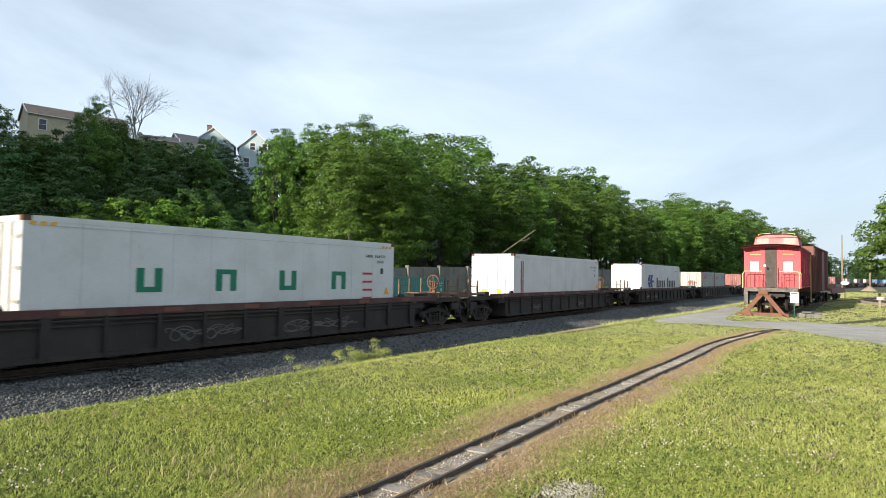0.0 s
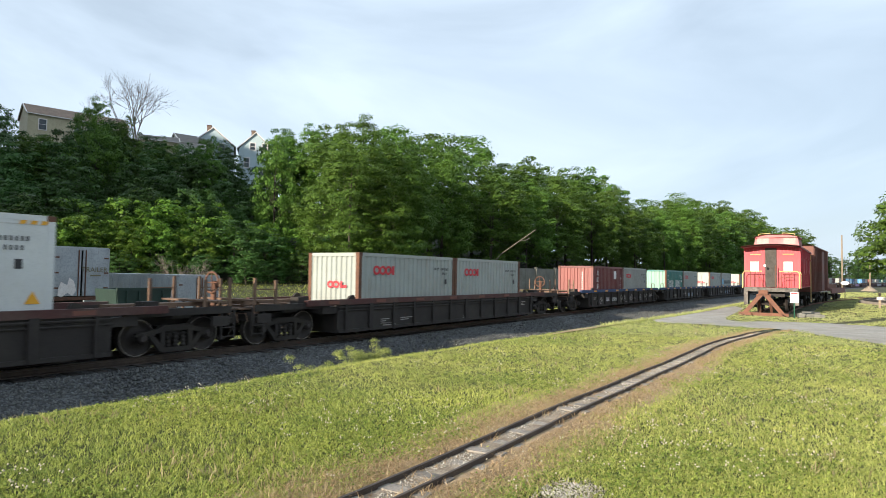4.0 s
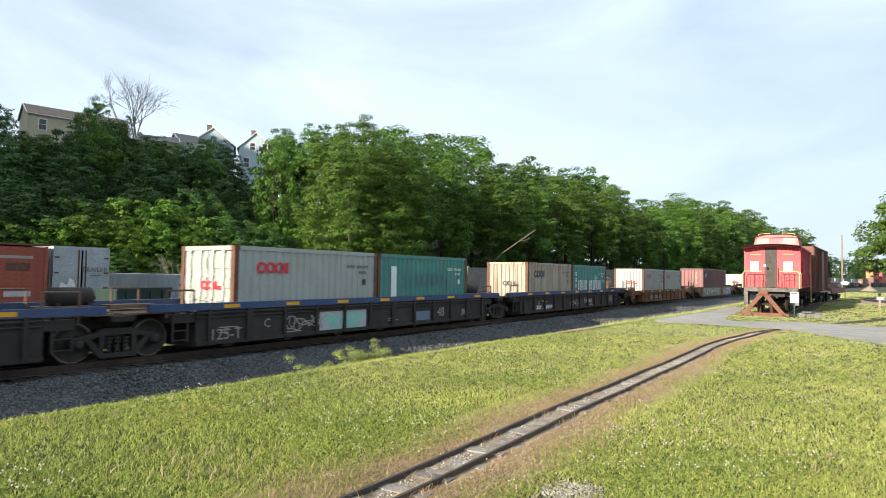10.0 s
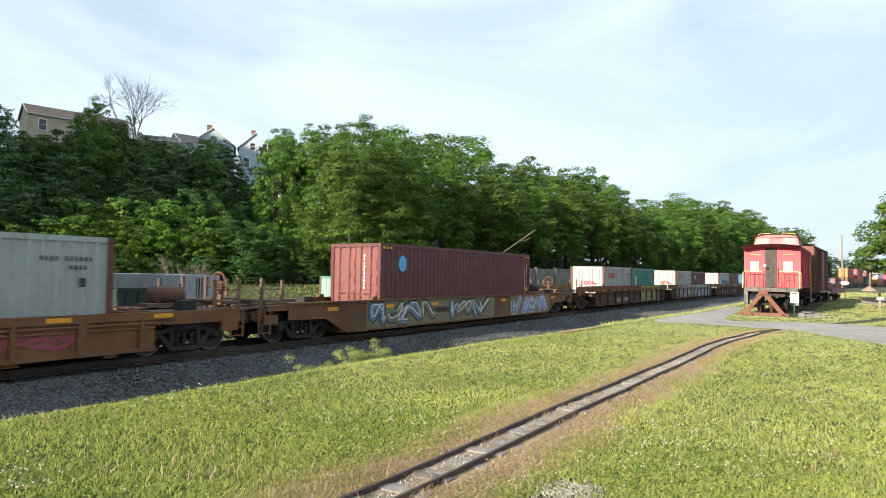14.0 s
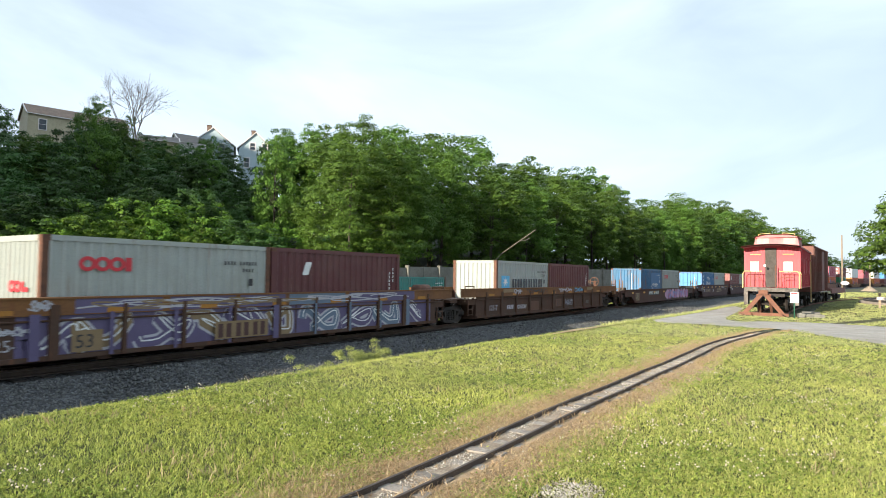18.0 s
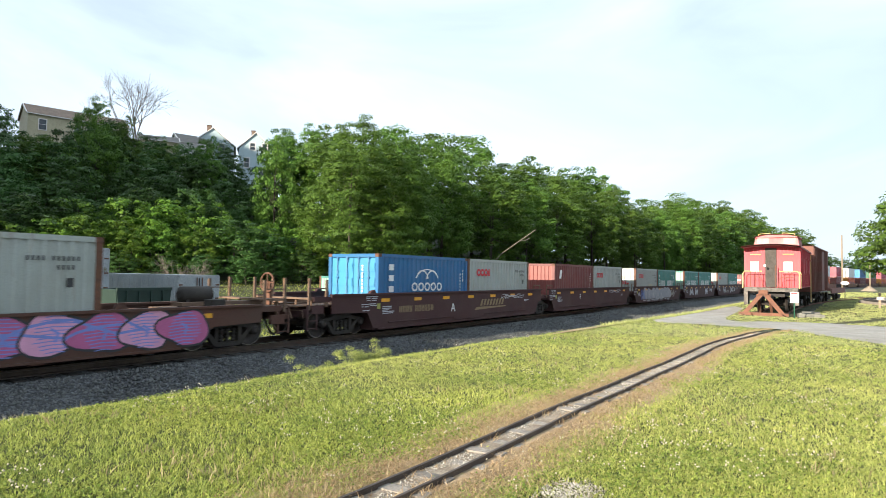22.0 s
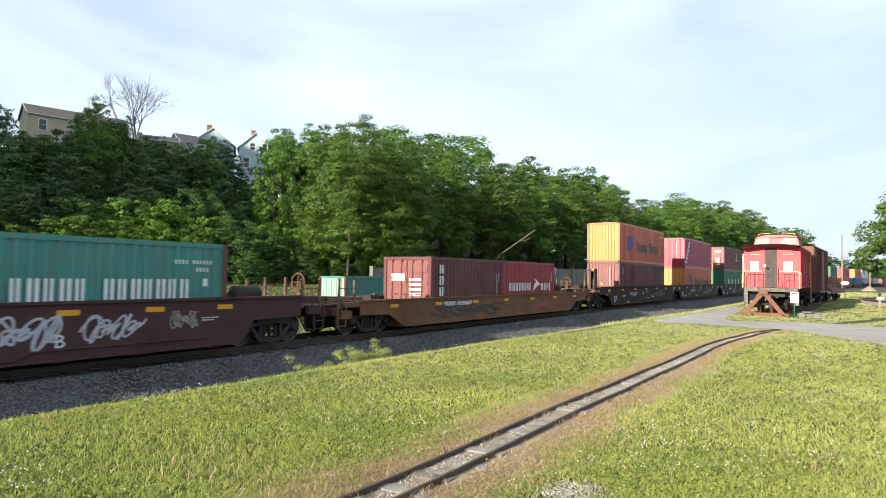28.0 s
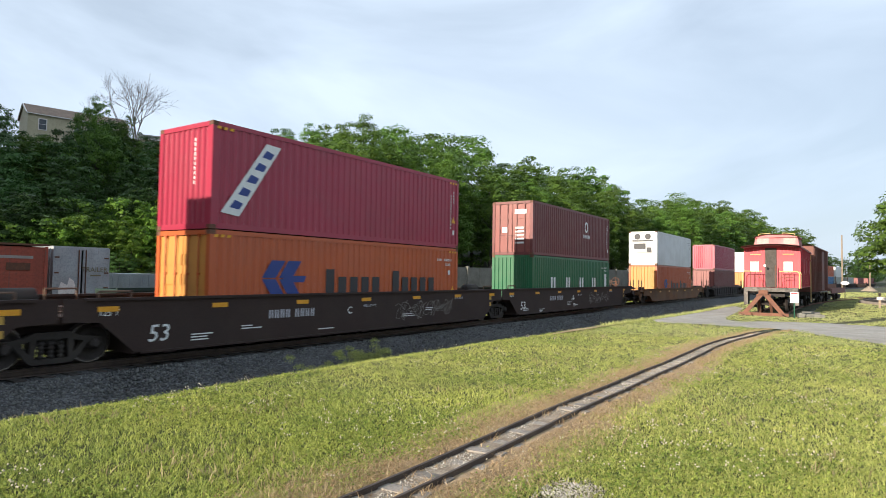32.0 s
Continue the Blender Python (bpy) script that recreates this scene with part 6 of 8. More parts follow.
def crown_points(rng, n, radius, low, high, lobes=46):
    """Clump centres on the rounded lobes of a tall crown, and the way outwards at each."""
    half = (high - low) / 2
    k = np.arange(lobes) + 0.5
    z = 1 - 1.75 * k / lobes + rng.normal(size=lobes) * 0.05
    turn = 2.39996 * k + rng.normal(size=lobes) * 0.35
    ring = np.sqrt(np.clip(1 - z * z, 0.02, 1)) * (1 - 0.16 * np.clip(z, -0.5, 1))
    reach = rng.uniform(0.50, 0.80, lobes)
    lobe = np.stack([ring * np.cos(turn) * reach, ring * np.sin(turn) * reach, z * (0.60 + 0.16 * rng.random(lobes))], -1)
    size = rng.uniform(0.22, 0.32, lobes) * math.sqrt(46 / lobes) * (1.1 - 0.2 * np.clip(z, 0, 1))
    pick = rng.choice(lobes, n, p=size ** 2 / np.sum(size ** 2))
    away = lobe[pick] / np.linalg.norm(lobe[pick], axis=1, keepdims=True)
    d = rng.normal(size=(n, 3)) * 0.8 + away * np.array([1, 1, 0.6]) + np.array([0, 0, 0.05])
    d /= np.linalg.norm(d, axis=1, keepdims=True)
    c = lobe[pick] + d * (size[pick] * rng.uniform(0.60, 1.08, n))[:, None]
    fill = rng.random(n) < 0.07
    c[fill] *= rng.uniform(0.3, 0.75, (fill.sum(), 1))
    c[:, 2] *= 1.0 / np.quantile(c[:, 2], 0.985)
    c *= np.array([radius, radius, half * 0.99])
    c[:, 2] += (high + low) / 2
    return c, d


def limbs(bm, rng, height, r, targets, low):
    """A tapered trunk with limbs that reach into the crown."""
    top = Vector((rng.uniform(-0.4, 0.4), rng.uniform(-0.4, 0.4), height * 0.72))
    joints = [Vector((0, 0, -0.6)), Vector((rng.uniform(-0.1, 0.1), rng.uniform(-0.1, 0.1), low * 0.9 + 0.3)), top * 0.62, top]
    for i, (a, b) in enumerate(zip(joints, joints[1:])):
        tube(bm, a, b, r * (1.15, 0.8, 0.5)[i], 8, r * (0.8, 0.5, 0.2)[i], caps=False)
    for t in targets:
        t = Vector(t)
        k = rng.uniform(0.3, 0.9)
        base = joints[1].lerp(top, k)
        mid = base.lerp(t, 0.5) + Vector((0, 0, 0.05 * height * rng.random()))
        tube(bm, base, mid, r * 0.32 * (1.1 - k), 5, r * 0.2 * (1.1 - k), caps=False)
        tube(bm, mid, t, r * 0.2 * (1.1 - k), 5, r * 0.05, caps=False)


def tree(name, seed, height, radius, low, clumps, per, leaf, clump, label, leaves=LEAF, category="tree", trunk=0.3, lobes=46):
    rng = np.random.default_rng(seed)
    root = tagged(new(name), label, category, "wooded hillside")
    c, out = crown_points(rng, clumps, radius, low, height, lobes)
    bm = bmesh.new()
    limbs(bm, rng, height, trunk, c[:: max(1, clumps // 16)], low)
    part("trunk", bm, BARK, root)
    v, f = leaf_cloud(rng, c, clump * (0.7 + 0.6 * rng.random(clumps)), per, leaf, out=out)
    put("crown", arrays("crown", v, f, leaves), root)
    return root


BACK = [tree("tree", 30 + i, 18.0, 5.4, 0.6, 170, 64, 0.21, 1.15, "tall leafy deciduous tree in the depth of the wood") for i in range(3)]
BIG = [tree("tree", 20 + i, 18.0, 5.0 + 0.5 * i, 2.2, 290, 86, 0.145, 0.92, "tall leafy deciduous tree at the foot of the hill") for i in range(4)]
HERO = [tree("tree", 50 + i, 18.0, 5.7, 1.4, 430, 130, 0.105, 0.78, "tall sunlit deciduous tree standing forward of the wood", trunk=0.19, lobes=28) for i in range(2)]
MID = [tree("tree", 40 + i, 11.0, 4.2, 0.8, 150, 64, 0.155, 0.80, "dense slope tree, its leaves coloured dark for the hill's shade", SHADE_LEAF, trunk=0.2) for i in range(3)]
SLIM = [tree("tree", 70 + i, 18.0, 3.6 + 0.7 * i, 5.5, 220, 100, 0.13, 0.86, "slender leafy tree at the corner of the wood", trunk=0.2, lobes=24) for i in range(2)]
LOW = [tree("shrub", 60 + i, 5.5, 2.7, 0.1, 120, 64, 0.10, 0.46, "bright young leafy shrub at the edge of the wood", YOUNG, "shrub", 0.08) for i in range(3)]
# coarse tree for out of view only, added to cast shade on the hill
SHADE_TREES = [tree("tree", 80, 11.0, 4.4, 1.0, 70, 22, 0.5, 1.7, "coarse unseen tree added left of view to shade the slope", trunk=0.2)]
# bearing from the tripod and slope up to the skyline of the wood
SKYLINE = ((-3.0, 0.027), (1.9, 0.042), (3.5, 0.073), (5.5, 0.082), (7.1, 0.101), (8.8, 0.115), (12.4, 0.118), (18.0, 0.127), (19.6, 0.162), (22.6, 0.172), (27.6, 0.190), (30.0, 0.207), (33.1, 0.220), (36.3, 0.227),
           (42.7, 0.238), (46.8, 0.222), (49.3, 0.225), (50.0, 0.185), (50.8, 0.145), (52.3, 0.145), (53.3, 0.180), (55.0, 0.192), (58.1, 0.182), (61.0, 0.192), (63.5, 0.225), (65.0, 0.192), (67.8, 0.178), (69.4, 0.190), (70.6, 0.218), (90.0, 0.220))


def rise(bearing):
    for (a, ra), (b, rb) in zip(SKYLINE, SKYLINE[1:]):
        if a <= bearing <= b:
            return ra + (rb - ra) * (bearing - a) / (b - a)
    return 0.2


def plant(kinds, tall, x, y, height, wide=1.0):
    r = random
    k = height / tall
    m = Matrix.Translation((x, y, ground_z(x, y) - 0.15)) @ Matrix.Rotation(r.random() * 6.28, 4, "Z") @ Matrix.Diagonal((k * wide * r.uniform(0.92, 1.12), k * wide * r.uniform(0.92, 1.12), k, 1))
    return copy_thing(r.choice(kinds), m)


def beside(s, q):
    x, y, h = on_track(s)
    return x - math.sin(h) * q, y + math.cos(h) * q


random.seed(11)
trees = 0
# the front of the wood along the line, then rows behind it up the slope
for row, (d0, fill, step) in enumerate(((3.0, 0.96, 9.2), (12.0, 1.03, 9.5), (22.0, 1.05, 10.0))):
    s = (58.0, 42.0, 46.0)[row]
    while s < (330 if row == 0 else 250):
        x, y = beside(s, wood_edge(s) + d0 + random.uniform(-1.5, 1.5))
        bearing, dist = math.degrees(math.atan2(y, x)), math.hypot(x, y)
        if bearing < 50.0 and bearing > -12:
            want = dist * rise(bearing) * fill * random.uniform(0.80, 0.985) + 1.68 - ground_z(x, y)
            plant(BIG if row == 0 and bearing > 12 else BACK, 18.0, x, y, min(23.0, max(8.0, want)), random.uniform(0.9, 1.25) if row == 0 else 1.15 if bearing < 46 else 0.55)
            trees += 1
        s += step * random.uniform(0.8, 1.2) * (1 + max(0, s - 130) / 160)
# the tall sunlit tree that stands forward of the wood, and its neighbours
for bearing, dist, wide in ((42.6, 66, 0.98), (38.6, 70, 0.9)):
    x, y = dist * math.cos(radians(bearing)), dist * math.sin(radians(bearing))
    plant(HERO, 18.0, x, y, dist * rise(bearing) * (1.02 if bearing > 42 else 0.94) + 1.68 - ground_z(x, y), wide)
for proto, bearing, dist in zip(SLIM, (48.2, 46.2), (98, 92)):
    x, y = dist * math.cos(radians(bearing)), dist * math.sin(radians(bearing))
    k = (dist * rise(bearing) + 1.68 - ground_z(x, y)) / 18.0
    proto.matrix_basis = Matrix.Translation((x, y, ground_z(x, y) - 0.15)) @ Matrix.Scale(k, 4)
# trees before the houses on the hilltop
for bearing, dist, up, wide in ((63.5, 88, 0.236, 0.62), (61.6, 92, 0.214, 0.55), (55.0, 92, 0.199, 0.6), (58.3, 95, 0.184, 0.6), (67.5, 90, 0.178, 0.8)):
    x, y = dist * math.cos(radians(bearing)), dist * math.sin(radians(bearing))
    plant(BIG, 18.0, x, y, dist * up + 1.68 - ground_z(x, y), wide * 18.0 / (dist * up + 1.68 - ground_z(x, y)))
# the hill below the houses; left of view, unseen trees added as sun blockers
for d0, fill, lo, hi in ((12, 0.62, 6, 14), (20, 0.78, 6, 15), (29, 0.90, 6, 16), (38, 0.97, 6, 16), (47, 1.0, 5, 16)):
    x = -70.0
    while x < 72:
        q = wood_edge(x) + d0 + random.uniform(-2, 2)
        y = TRACK_Y + q
        bearing, dist = math.degrees(math.atan2(y, x)), math.hypot(x, y)
        if bearing > 48.5 and (bearing < 73 or d0 > 25):
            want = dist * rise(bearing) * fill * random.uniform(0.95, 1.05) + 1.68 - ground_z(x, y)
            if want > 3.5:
                plant(MID if x > -3 else SHADE_TREES, 11.0, x, y, min(hi, max(lo * 0.7, want)) if x > -3 else random.uniform(12, 15), 0.75 if 48 < bearing < 53 else 1.05)
                trees += 1
        x += random.uniform(4.6, 6.6) * (1 if x > 0 else 1.4)
# bright young growth at the foot of the hill
for d0, lo, hi in ((-1.0, 2.2, 3.4), (2.5, 4.6, 6.4), (7.0, 5.5, 7.5)):
    x = 8.0
    while x < 60 - d0:
        y = TRACK_Y + wood_edge(x) + d0 + random.uniform(-1, 1)
        if d0 < 0 or random.random() < 0.25:      # front row takes the shade-darkened leaves
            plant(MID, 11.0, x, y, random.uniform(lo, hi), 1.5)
        else:
            plant(LOW, 5.5, x, y, random.uniform(lo, hi), 0.95)
        x += random.uniform(2.6, 4.2)
# a thin belt of trees beyond the bend
for i in range(22):
    x, y = beside(330 + 12 * i, random.uniform(17, 34))
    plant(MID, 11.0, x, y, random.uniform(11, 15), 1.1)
# the patterns themselves stand in the wood too
SHADE_TREES[0].matrix_basis = Matrix.Translation((-38.0, 96.0, ground_z(-38.0, 96.0) - 0.2))
for i, proto in enumerate(HERO + BIG + BACK + MID + LOW):
    x, y = beside(150 + 14 * i, wood_edge(150 + 14 * i) + 9) if i < 12 else (18 + 4.5 * (i - 11), TRACK_Y + wood_edge(20) + 1)
    proto.matrix_basis = Matrix.Translation((x, y, ground_z(x, y) - 0.2)) @ Matrix.Diagonal((1, 1, 0.9, 1))
# broad tree by the museum yard
lone = tree("tree", 91, 8.5, 4.5, 1.2, 360, 120, 0.105, 0.68, "broad leafy tree standing in the open yard", LEAF, trunk=0.26, lobes=30)
lone.matrix_basis = Matrix.Translation((47.5, -4.9, ground_z(47.5, -4.9)))
lone["group"] = "yard trees"


def bare(bm, rng, a, way, length, r, depth):
    b = a + way * length
    tube(bm, a, b, r, 5, r * 0.62, caps=False)
    if depth:
        for _ in range(3 if depth > 1 else 4):
            w = (way + Vector(rng.normal(size=3)) * 0.42 + Vector((0, 0, 0.12))).normalized()
            bare(bm, rng, a.lerp(b, rng.uniform(0.55, 1.0)), w, length * rng.uniform(0.6, 0.85), r * 0.55, depth - 1)


def bare_tree(name, seed, x, y, z, length, r, depth, stems, label, spread_=0.35, low=0.0):
    rng = np.random.default_rng(seed)
    root = tagged(new(name), label, "dead tree")
    if low:
        part("trunk", one(tube, (0, 0, -low), (0, 0, 0.2), r * 2.2, 8, r * 1.6), PALE_BARK, root)
    for _ in range(stems):
        bm = bmesh.new()
        bare(bm, rng, Vector((rng.uniform(-0.3, 0.3), 0, 0)), (Vector((0, 0, 1)) + Vector(rng.normal(size=3)) * spread_).normalized(), length, r, depth)
        part("limb", bm, PALE_BARK, root)
    root.matrix_basis = Matrix.Translation((x, y, z))
    return root


bare_tree("dead_tree", 3, 49.0, 87.6, 20.2, 4.1, 0.11, 4, 5, "leafless grey dead tree on the hilltop", 0.26, 20.2 - ground_z(49.0, 87.6))
bare_tree("bare_shrub", 8, 26.4, 41.0, ground_z(26.4, 41.0), 1.5, 0.04, 4, 7, "pale leafless shrub at the wood's edge", 0.4)

# a dead branch out of the wood, its trunk added down to the ground
stem = tagged(new("dead_tree"), "pale dead branch out of the dark wood, on an added trunk", "dead tree")
foot = Vector((67.7, 39.6, ground_z(67.7, 39.6) - 0.2))
part("trunk", one(bar, [foot, (68.0, 38.6, 2.6), (68.6, 37.0, 4.5), (70.3, 33.2, 7.48)], 0.045), PALE_BARK, stem)
part("limb", one(bar, [(69.5, 35.0, 6.1), (69.9, 34.5, 6.1), (70.3, 33.9, 6.5)], 0.03), PALE_BARK, stem)

# weedy bush on the ballast's edge
rng = np.random.default_rng(17)
bush = tagged(new("weed_bush"), "small leafy weed bush growing on the ballast's edge", "bush")
c = np.stack([rng.normal(0, 0.62, 70), rng.normal(0, 0.2, 70), np.abs(rng.normal(0, 0.16, 70)) + 0.12], -1)
c[:14, 0] = rng.uniform(0.4, 0.9, 14)
c[:14, 2] = rng.uniform(0.2, 0.62, 14)
v, f = leaf_cloud(rng, c, np.full(70, 0.13), 190, 0.013)
put("leaves", arrays("leaves", v, f, WEED), bush)
bm = bmesh.new()
for p in c[::3]:
    tube(bm, (p[0] * 0.6, p[1] * 0.6, -0.05), Vector(p), 0.008, 4, 0.004)
part("stems", bm, BARK, bush)
bush.matrix_basis = Matrix.Translation((12.25, 10.95, RAIL_Z - 0.62)) @ Matrix.Diagonal((1.3, 1.2, 1.5, 1))


def blades(rng, n, sample, high, wide, lean=0.5, grain=3.0):
    """Grass as single bent blades: sample gives places and distances."""
    x, y, z, d = sample(rng, n)
    n = len(x)
    a = math.pi / 2 + rng.normal(size=n) * grain      # small grain turns blades broadside to the sun, to brighten the down-sun lawn
    h = high(d, rng.random(n))
    w = wide(d)
    bend = rng.normal(size=(n, 2)) * lean * h[:, None]
    base = np.stack([x, y, z], -1)
    side = np.stack([np.cos(a), np.sin(a), np.zeros(n)], -1) * w[:, None]
    mid = base + np.stack([bend[:, 0] * 0.35, bend[:, 1] * 0.35, h * 0.6], -1)
    tip = base + np.stack([bend[:, 0], bend[:, 1], h], -1)
    v = np.stack([base - side, base + side, mid + side * 0.7, mid - side * 0.7, tip], axis=1).reshape(-1, 3)
    i = 5 * np.arange(n)[:, None]
    near = d < 9      # far blades are single slips
    f = np.concatenate([i[near] + np.array([[0, 1, 2]]), i[near] + np.array([[0, 2, 3]]), i[near] + np.array([[3, 2, 4]]), i[~near] + np.array([[0, 1, 4]])])
    return v, f


ground_zs = np.vectorize(ground_z)
park_ys = np.vectorize(park_y)


def patchy(x, y, s=1.0):
    return np.array([noise.noise((float(a) * s, float(b) * s, 5.0)) for a, b in zip(x, y)])


def lawn_sample(rng, n):
    m = n // 4      # in tufts of four
    az = np.repeat(np.radians(rng.uniform(-6, 74, m)), 4)
    d = np.repeat(3.2 * (130 / 3.2) ** rng.random(m), 4)
    n = len(d)
    x, y = d * np.cos(az) + rng.normal(size=n) * (0.011 + 0.0024 * d), d * np.sin(az) + rng.normal(size=n) * (0.011 + 0.0024 * d)
    q = np.where(x < BEND_X, y - TRACK_Y, np.hypot(x - BEND_X, y - TRACK_Y + BEND_R) - BEND_R)
    off = np.abs(y - park_ys(x) + 0.05)
    near_by = d < 30
    off[near_by] += 0.4 * patchy(x[near_by], y[near_by], 1.9)
    edge = np.clip((off - 0.27) / 0.32, 0.02 * (x < 23), 1)
    edges = np.array([drive_edges(float(b)) for b in y])
    fringe = 0.45 * rng.normal(size=n)
    roadside = (x > 22) & (x < 60)
    fringe[roadside] += 1.5 * patchy(x[roadside], y[roadside], 0.9)
    edges[:, 1] += 0.3 * fringe
    keep = (q < -6.4 + 0.25 * rng.normal(size=n)) & ((x < edges[:, 0] + fringe) | (x > edges[:, 1] + fringe) | (y > 8.6)) & (rng.random(n) < edge)
    keep &= ~((np.hypot((x - 4.55) / 0.42, (y - 1.84) / 0.26) + 0.15 * rng.normal(size=n) < 1) & (rng.random(n) < 0.7))
    keep &= ~((np.abs(y - 3.7) < 1.5) & (x > 38))
    x, y, d = x[keep], y[keep], d[keep]
    return x, y, ground_zs(x, y) - 0.005, d


rng = np.random.default_rng(23)
def part_of_lawn(lo, hi, dry=None):
    def sample(rng, n):
        x, y, z, d = lawn_sample(rng, n)
        k = (d >= lo) & (d < hi)
        if dry is not None:      # dry takes the paler part, towards the drive and beyond the park railway
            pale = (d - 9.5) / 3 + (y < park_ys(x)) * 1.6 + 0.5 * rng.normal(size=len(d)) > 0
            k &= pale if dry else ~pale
        return x[k], y[k], z[k], d[k]
    return sample


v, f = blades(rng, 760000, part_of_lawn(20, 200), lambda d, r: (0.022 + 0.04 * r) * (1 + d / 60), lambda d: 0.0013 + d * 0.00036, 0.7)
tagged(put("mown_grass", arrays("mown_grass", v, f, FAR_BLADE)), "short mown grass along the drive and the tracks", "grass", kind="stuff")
def lawn_behind(rng, n):
    az = np.radians(rng.uniform(74, 354, n))
    az[: n // 8] = np.radians(rng.uniform(-6, 74, n // 8))
    d = 0.3 + 26 * rng.random(n) ** 0.8
    d[: n // 8] = 0.3 + 3.0 * rng.random(n // 8)
    x, y = d * np.cos(az), d * np.sin(az)
    keep = (y < TRACK_Y - 6.5) & (np.abs(y - park_ys(x)) > 0.4 + 0.5 * rng.random(n))
    x, y, d = x[keep], y[keep], d[keep]
    return x, y, ground_zs(x, y) - 0.005, d + 9


v, f = blades(rng, 170000, lawn_behind, lambda d, r: 0.035 + 0.04 * r, lambda d: 0.021 + 0 * d, 1.5)
tagged(put("lawn_grass", arrays("lawn_grass", v, f, FAR_BLADE)), "mown green lawn grass round the tripod", "grass", kind="stuff")
for dry, m, label in ((False, BLADE, "unevenly mown green lawn grass with clover"), (True, PALE_BLADE, "paler lawn grass towards the drive")):
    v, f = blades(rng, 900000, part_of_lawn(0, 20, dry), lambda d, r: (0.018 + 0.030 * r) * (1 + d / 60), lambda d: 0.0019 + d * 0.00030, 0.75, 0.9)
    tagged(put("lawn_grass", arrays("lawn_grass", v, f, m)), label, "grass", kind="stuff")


def verge_sample(rng, n):
    x = 2.4 * (27 / 2.4) ** rng.random(n)
    x[::6] = rng.uniform(-16, 2.4, len(x[::6]))
    side = np.where(rng.random(n) < 0.6, 1, -1)
    y = park_ys(x) + side * (0.25 + np.abs(rng.normal(0, 0.30, n)) * np.where(x > 7, 0.6, 1.0))
    d = np.hypot(x, y)
    return x, y, ground_zs(x, y) + 0.018, d


v, f = blades(rng, 60000, verge_sample, lambda d, r: (0.008 + 0.026 * r * r), lambda d: 0.0022 + d * 0.0004, 1.5)
tagged(put("dry_litter", arrays("dry_litter", v, f, LITTER)), "brown dead grass and litter beside the park railway", "litter", kind="stuff")
v, f = blades(rng, 30000, verge_sample, lambda d, r: (0.008 + 0.035 * r * r), lambda d: 0.0014 + d * 0.0003, 1.1)
tagged(put("verge_grass", arrays("verge_grass", v, f, STRAW)), "dry straw-coloured grass beside the park railway", "grass", kind="stuff")


def rail_foot(rng, n):
    x = 2.4 * (24 / 2.4) ** rng.random(n)
    y = park_ys(x) + rng.choice((-0.20, -0.10, 0.10, 0.20), n) + rng.normal(0, 0.022, n)
    keep = patchy(x, y, 3.0) + 0.2 * rng.normal(size=n) > 0.12
    x, y = x[keep], y[keep]
    return x, y, ground_zs(x, y) + 0.018, np.hypot(x, y)


v, f = blades(rng, 9000, rail_foot, lambda d, r: 0.015 + 0.06 * r * r, lambda d: 0.0018 + d * 0.0003, 0.8)
tagged(put("rail_weeds", arrays("rail_weeds", v, f, LITTER)), "small brown weeds along the park railway's rails", "weeds", kind="stuff")


def straw_sample(rng, n):
    x, y, z, d = lawn_sample(rng, n)
    keep = patchy(x, y, 0.7) > 0.18
    return x[keep], y[keep], z[keep], d[keep]


v, f = blades(rng, 16000, straw_sample, lambda d, r: (0.05 + 0.07 * r) * (1 + d / 60), lambda d: 0.0022 + d * 0.0005, 0.7)
tagged(put("straw_grass", arrays("straw_grass", v, f, STRAW)), "dry stalks among the lawn grass", "grass", kind="stuff")


def bank_sample(rng, n):
    x = 2.0 + 70 * rng.random(n) ** 1.2
    q = -6.3 + rng.normal(0, 0.28, n) - 0.25 * (x > 22)
    y = TRACK_Y + q
    return x, y, np.maximum(ground_zs(x, y), RAIL_Z - 0.68), np.hypot(x, y)


v, f = blades(rng, 26000, bank_sample, lambda d, r: 0.05 + 0.12 * r, lambda d: 0.004 + d * 0.0005, 0.6)
tagged(put("bank_grass", arrays("bank_grass", v, f, FAR_BLADE)), "rough green grass on the bank above the ballast", "grass", kind="stuff")


def lip_sample(rng, n):
    x = 22.0 + 58 * rng.random(n)
    q = rng.uniform(-7.75, -6.3, n)
    y = TRACK_Y + q
    return x, y, np.maximum(ground_zs(x, y), RAIL_Z - 0.68), np.hypot(x, y)


v, f = blades(rng, 30000, lip_sample, lambda d, r: 0.05 + 0.17 * r * r, lambda d: 0.006 + d * 0.0005, 0.5)
tagged(put("lip_grass", arrays("lip_grass", v, f, FAR_BLADE)), "unmown grass strip between the drive and the ballast", "grass", kind="stuff")
v, f = blades(rng, 22000, bank_sample, lambda d, r: 0.06 + 0.22 * r ** 4, lambda d: 0.003 + d * 0.00035, 0.5)
tagged(put("bank_weeds", arrays("bank_weeds", v, f, STRAW)), "tall dry weeds along the ballast's edge", "weeds", kind="stuff")


def yard_sample(rng, n):
    x = 2 + 95 * rng.random(n) ** 1.5
    q = 5.0 + 34 * rng.random(n) ** 1.4
    y = TRACK_Y + q
    keep = np.array([b < wood_edge(a) + 2 for a, b in zip(x, q)])
    x, y = x[keep], y[keep]
    return x, y, ground_zs(x, y), np.hypot(x, y)


v, f = blades(rng, 90000, yard_sample, lambda d, r: 0.05 + 0.16 * r * r, lambda d: 0.006 + d * 0.0006, 0.6)
tagged(put("yard_grass", arrays("yard_grass", v, f, ROUGH)), "rough grass beyond the tracks", "grass", kind="stuff")


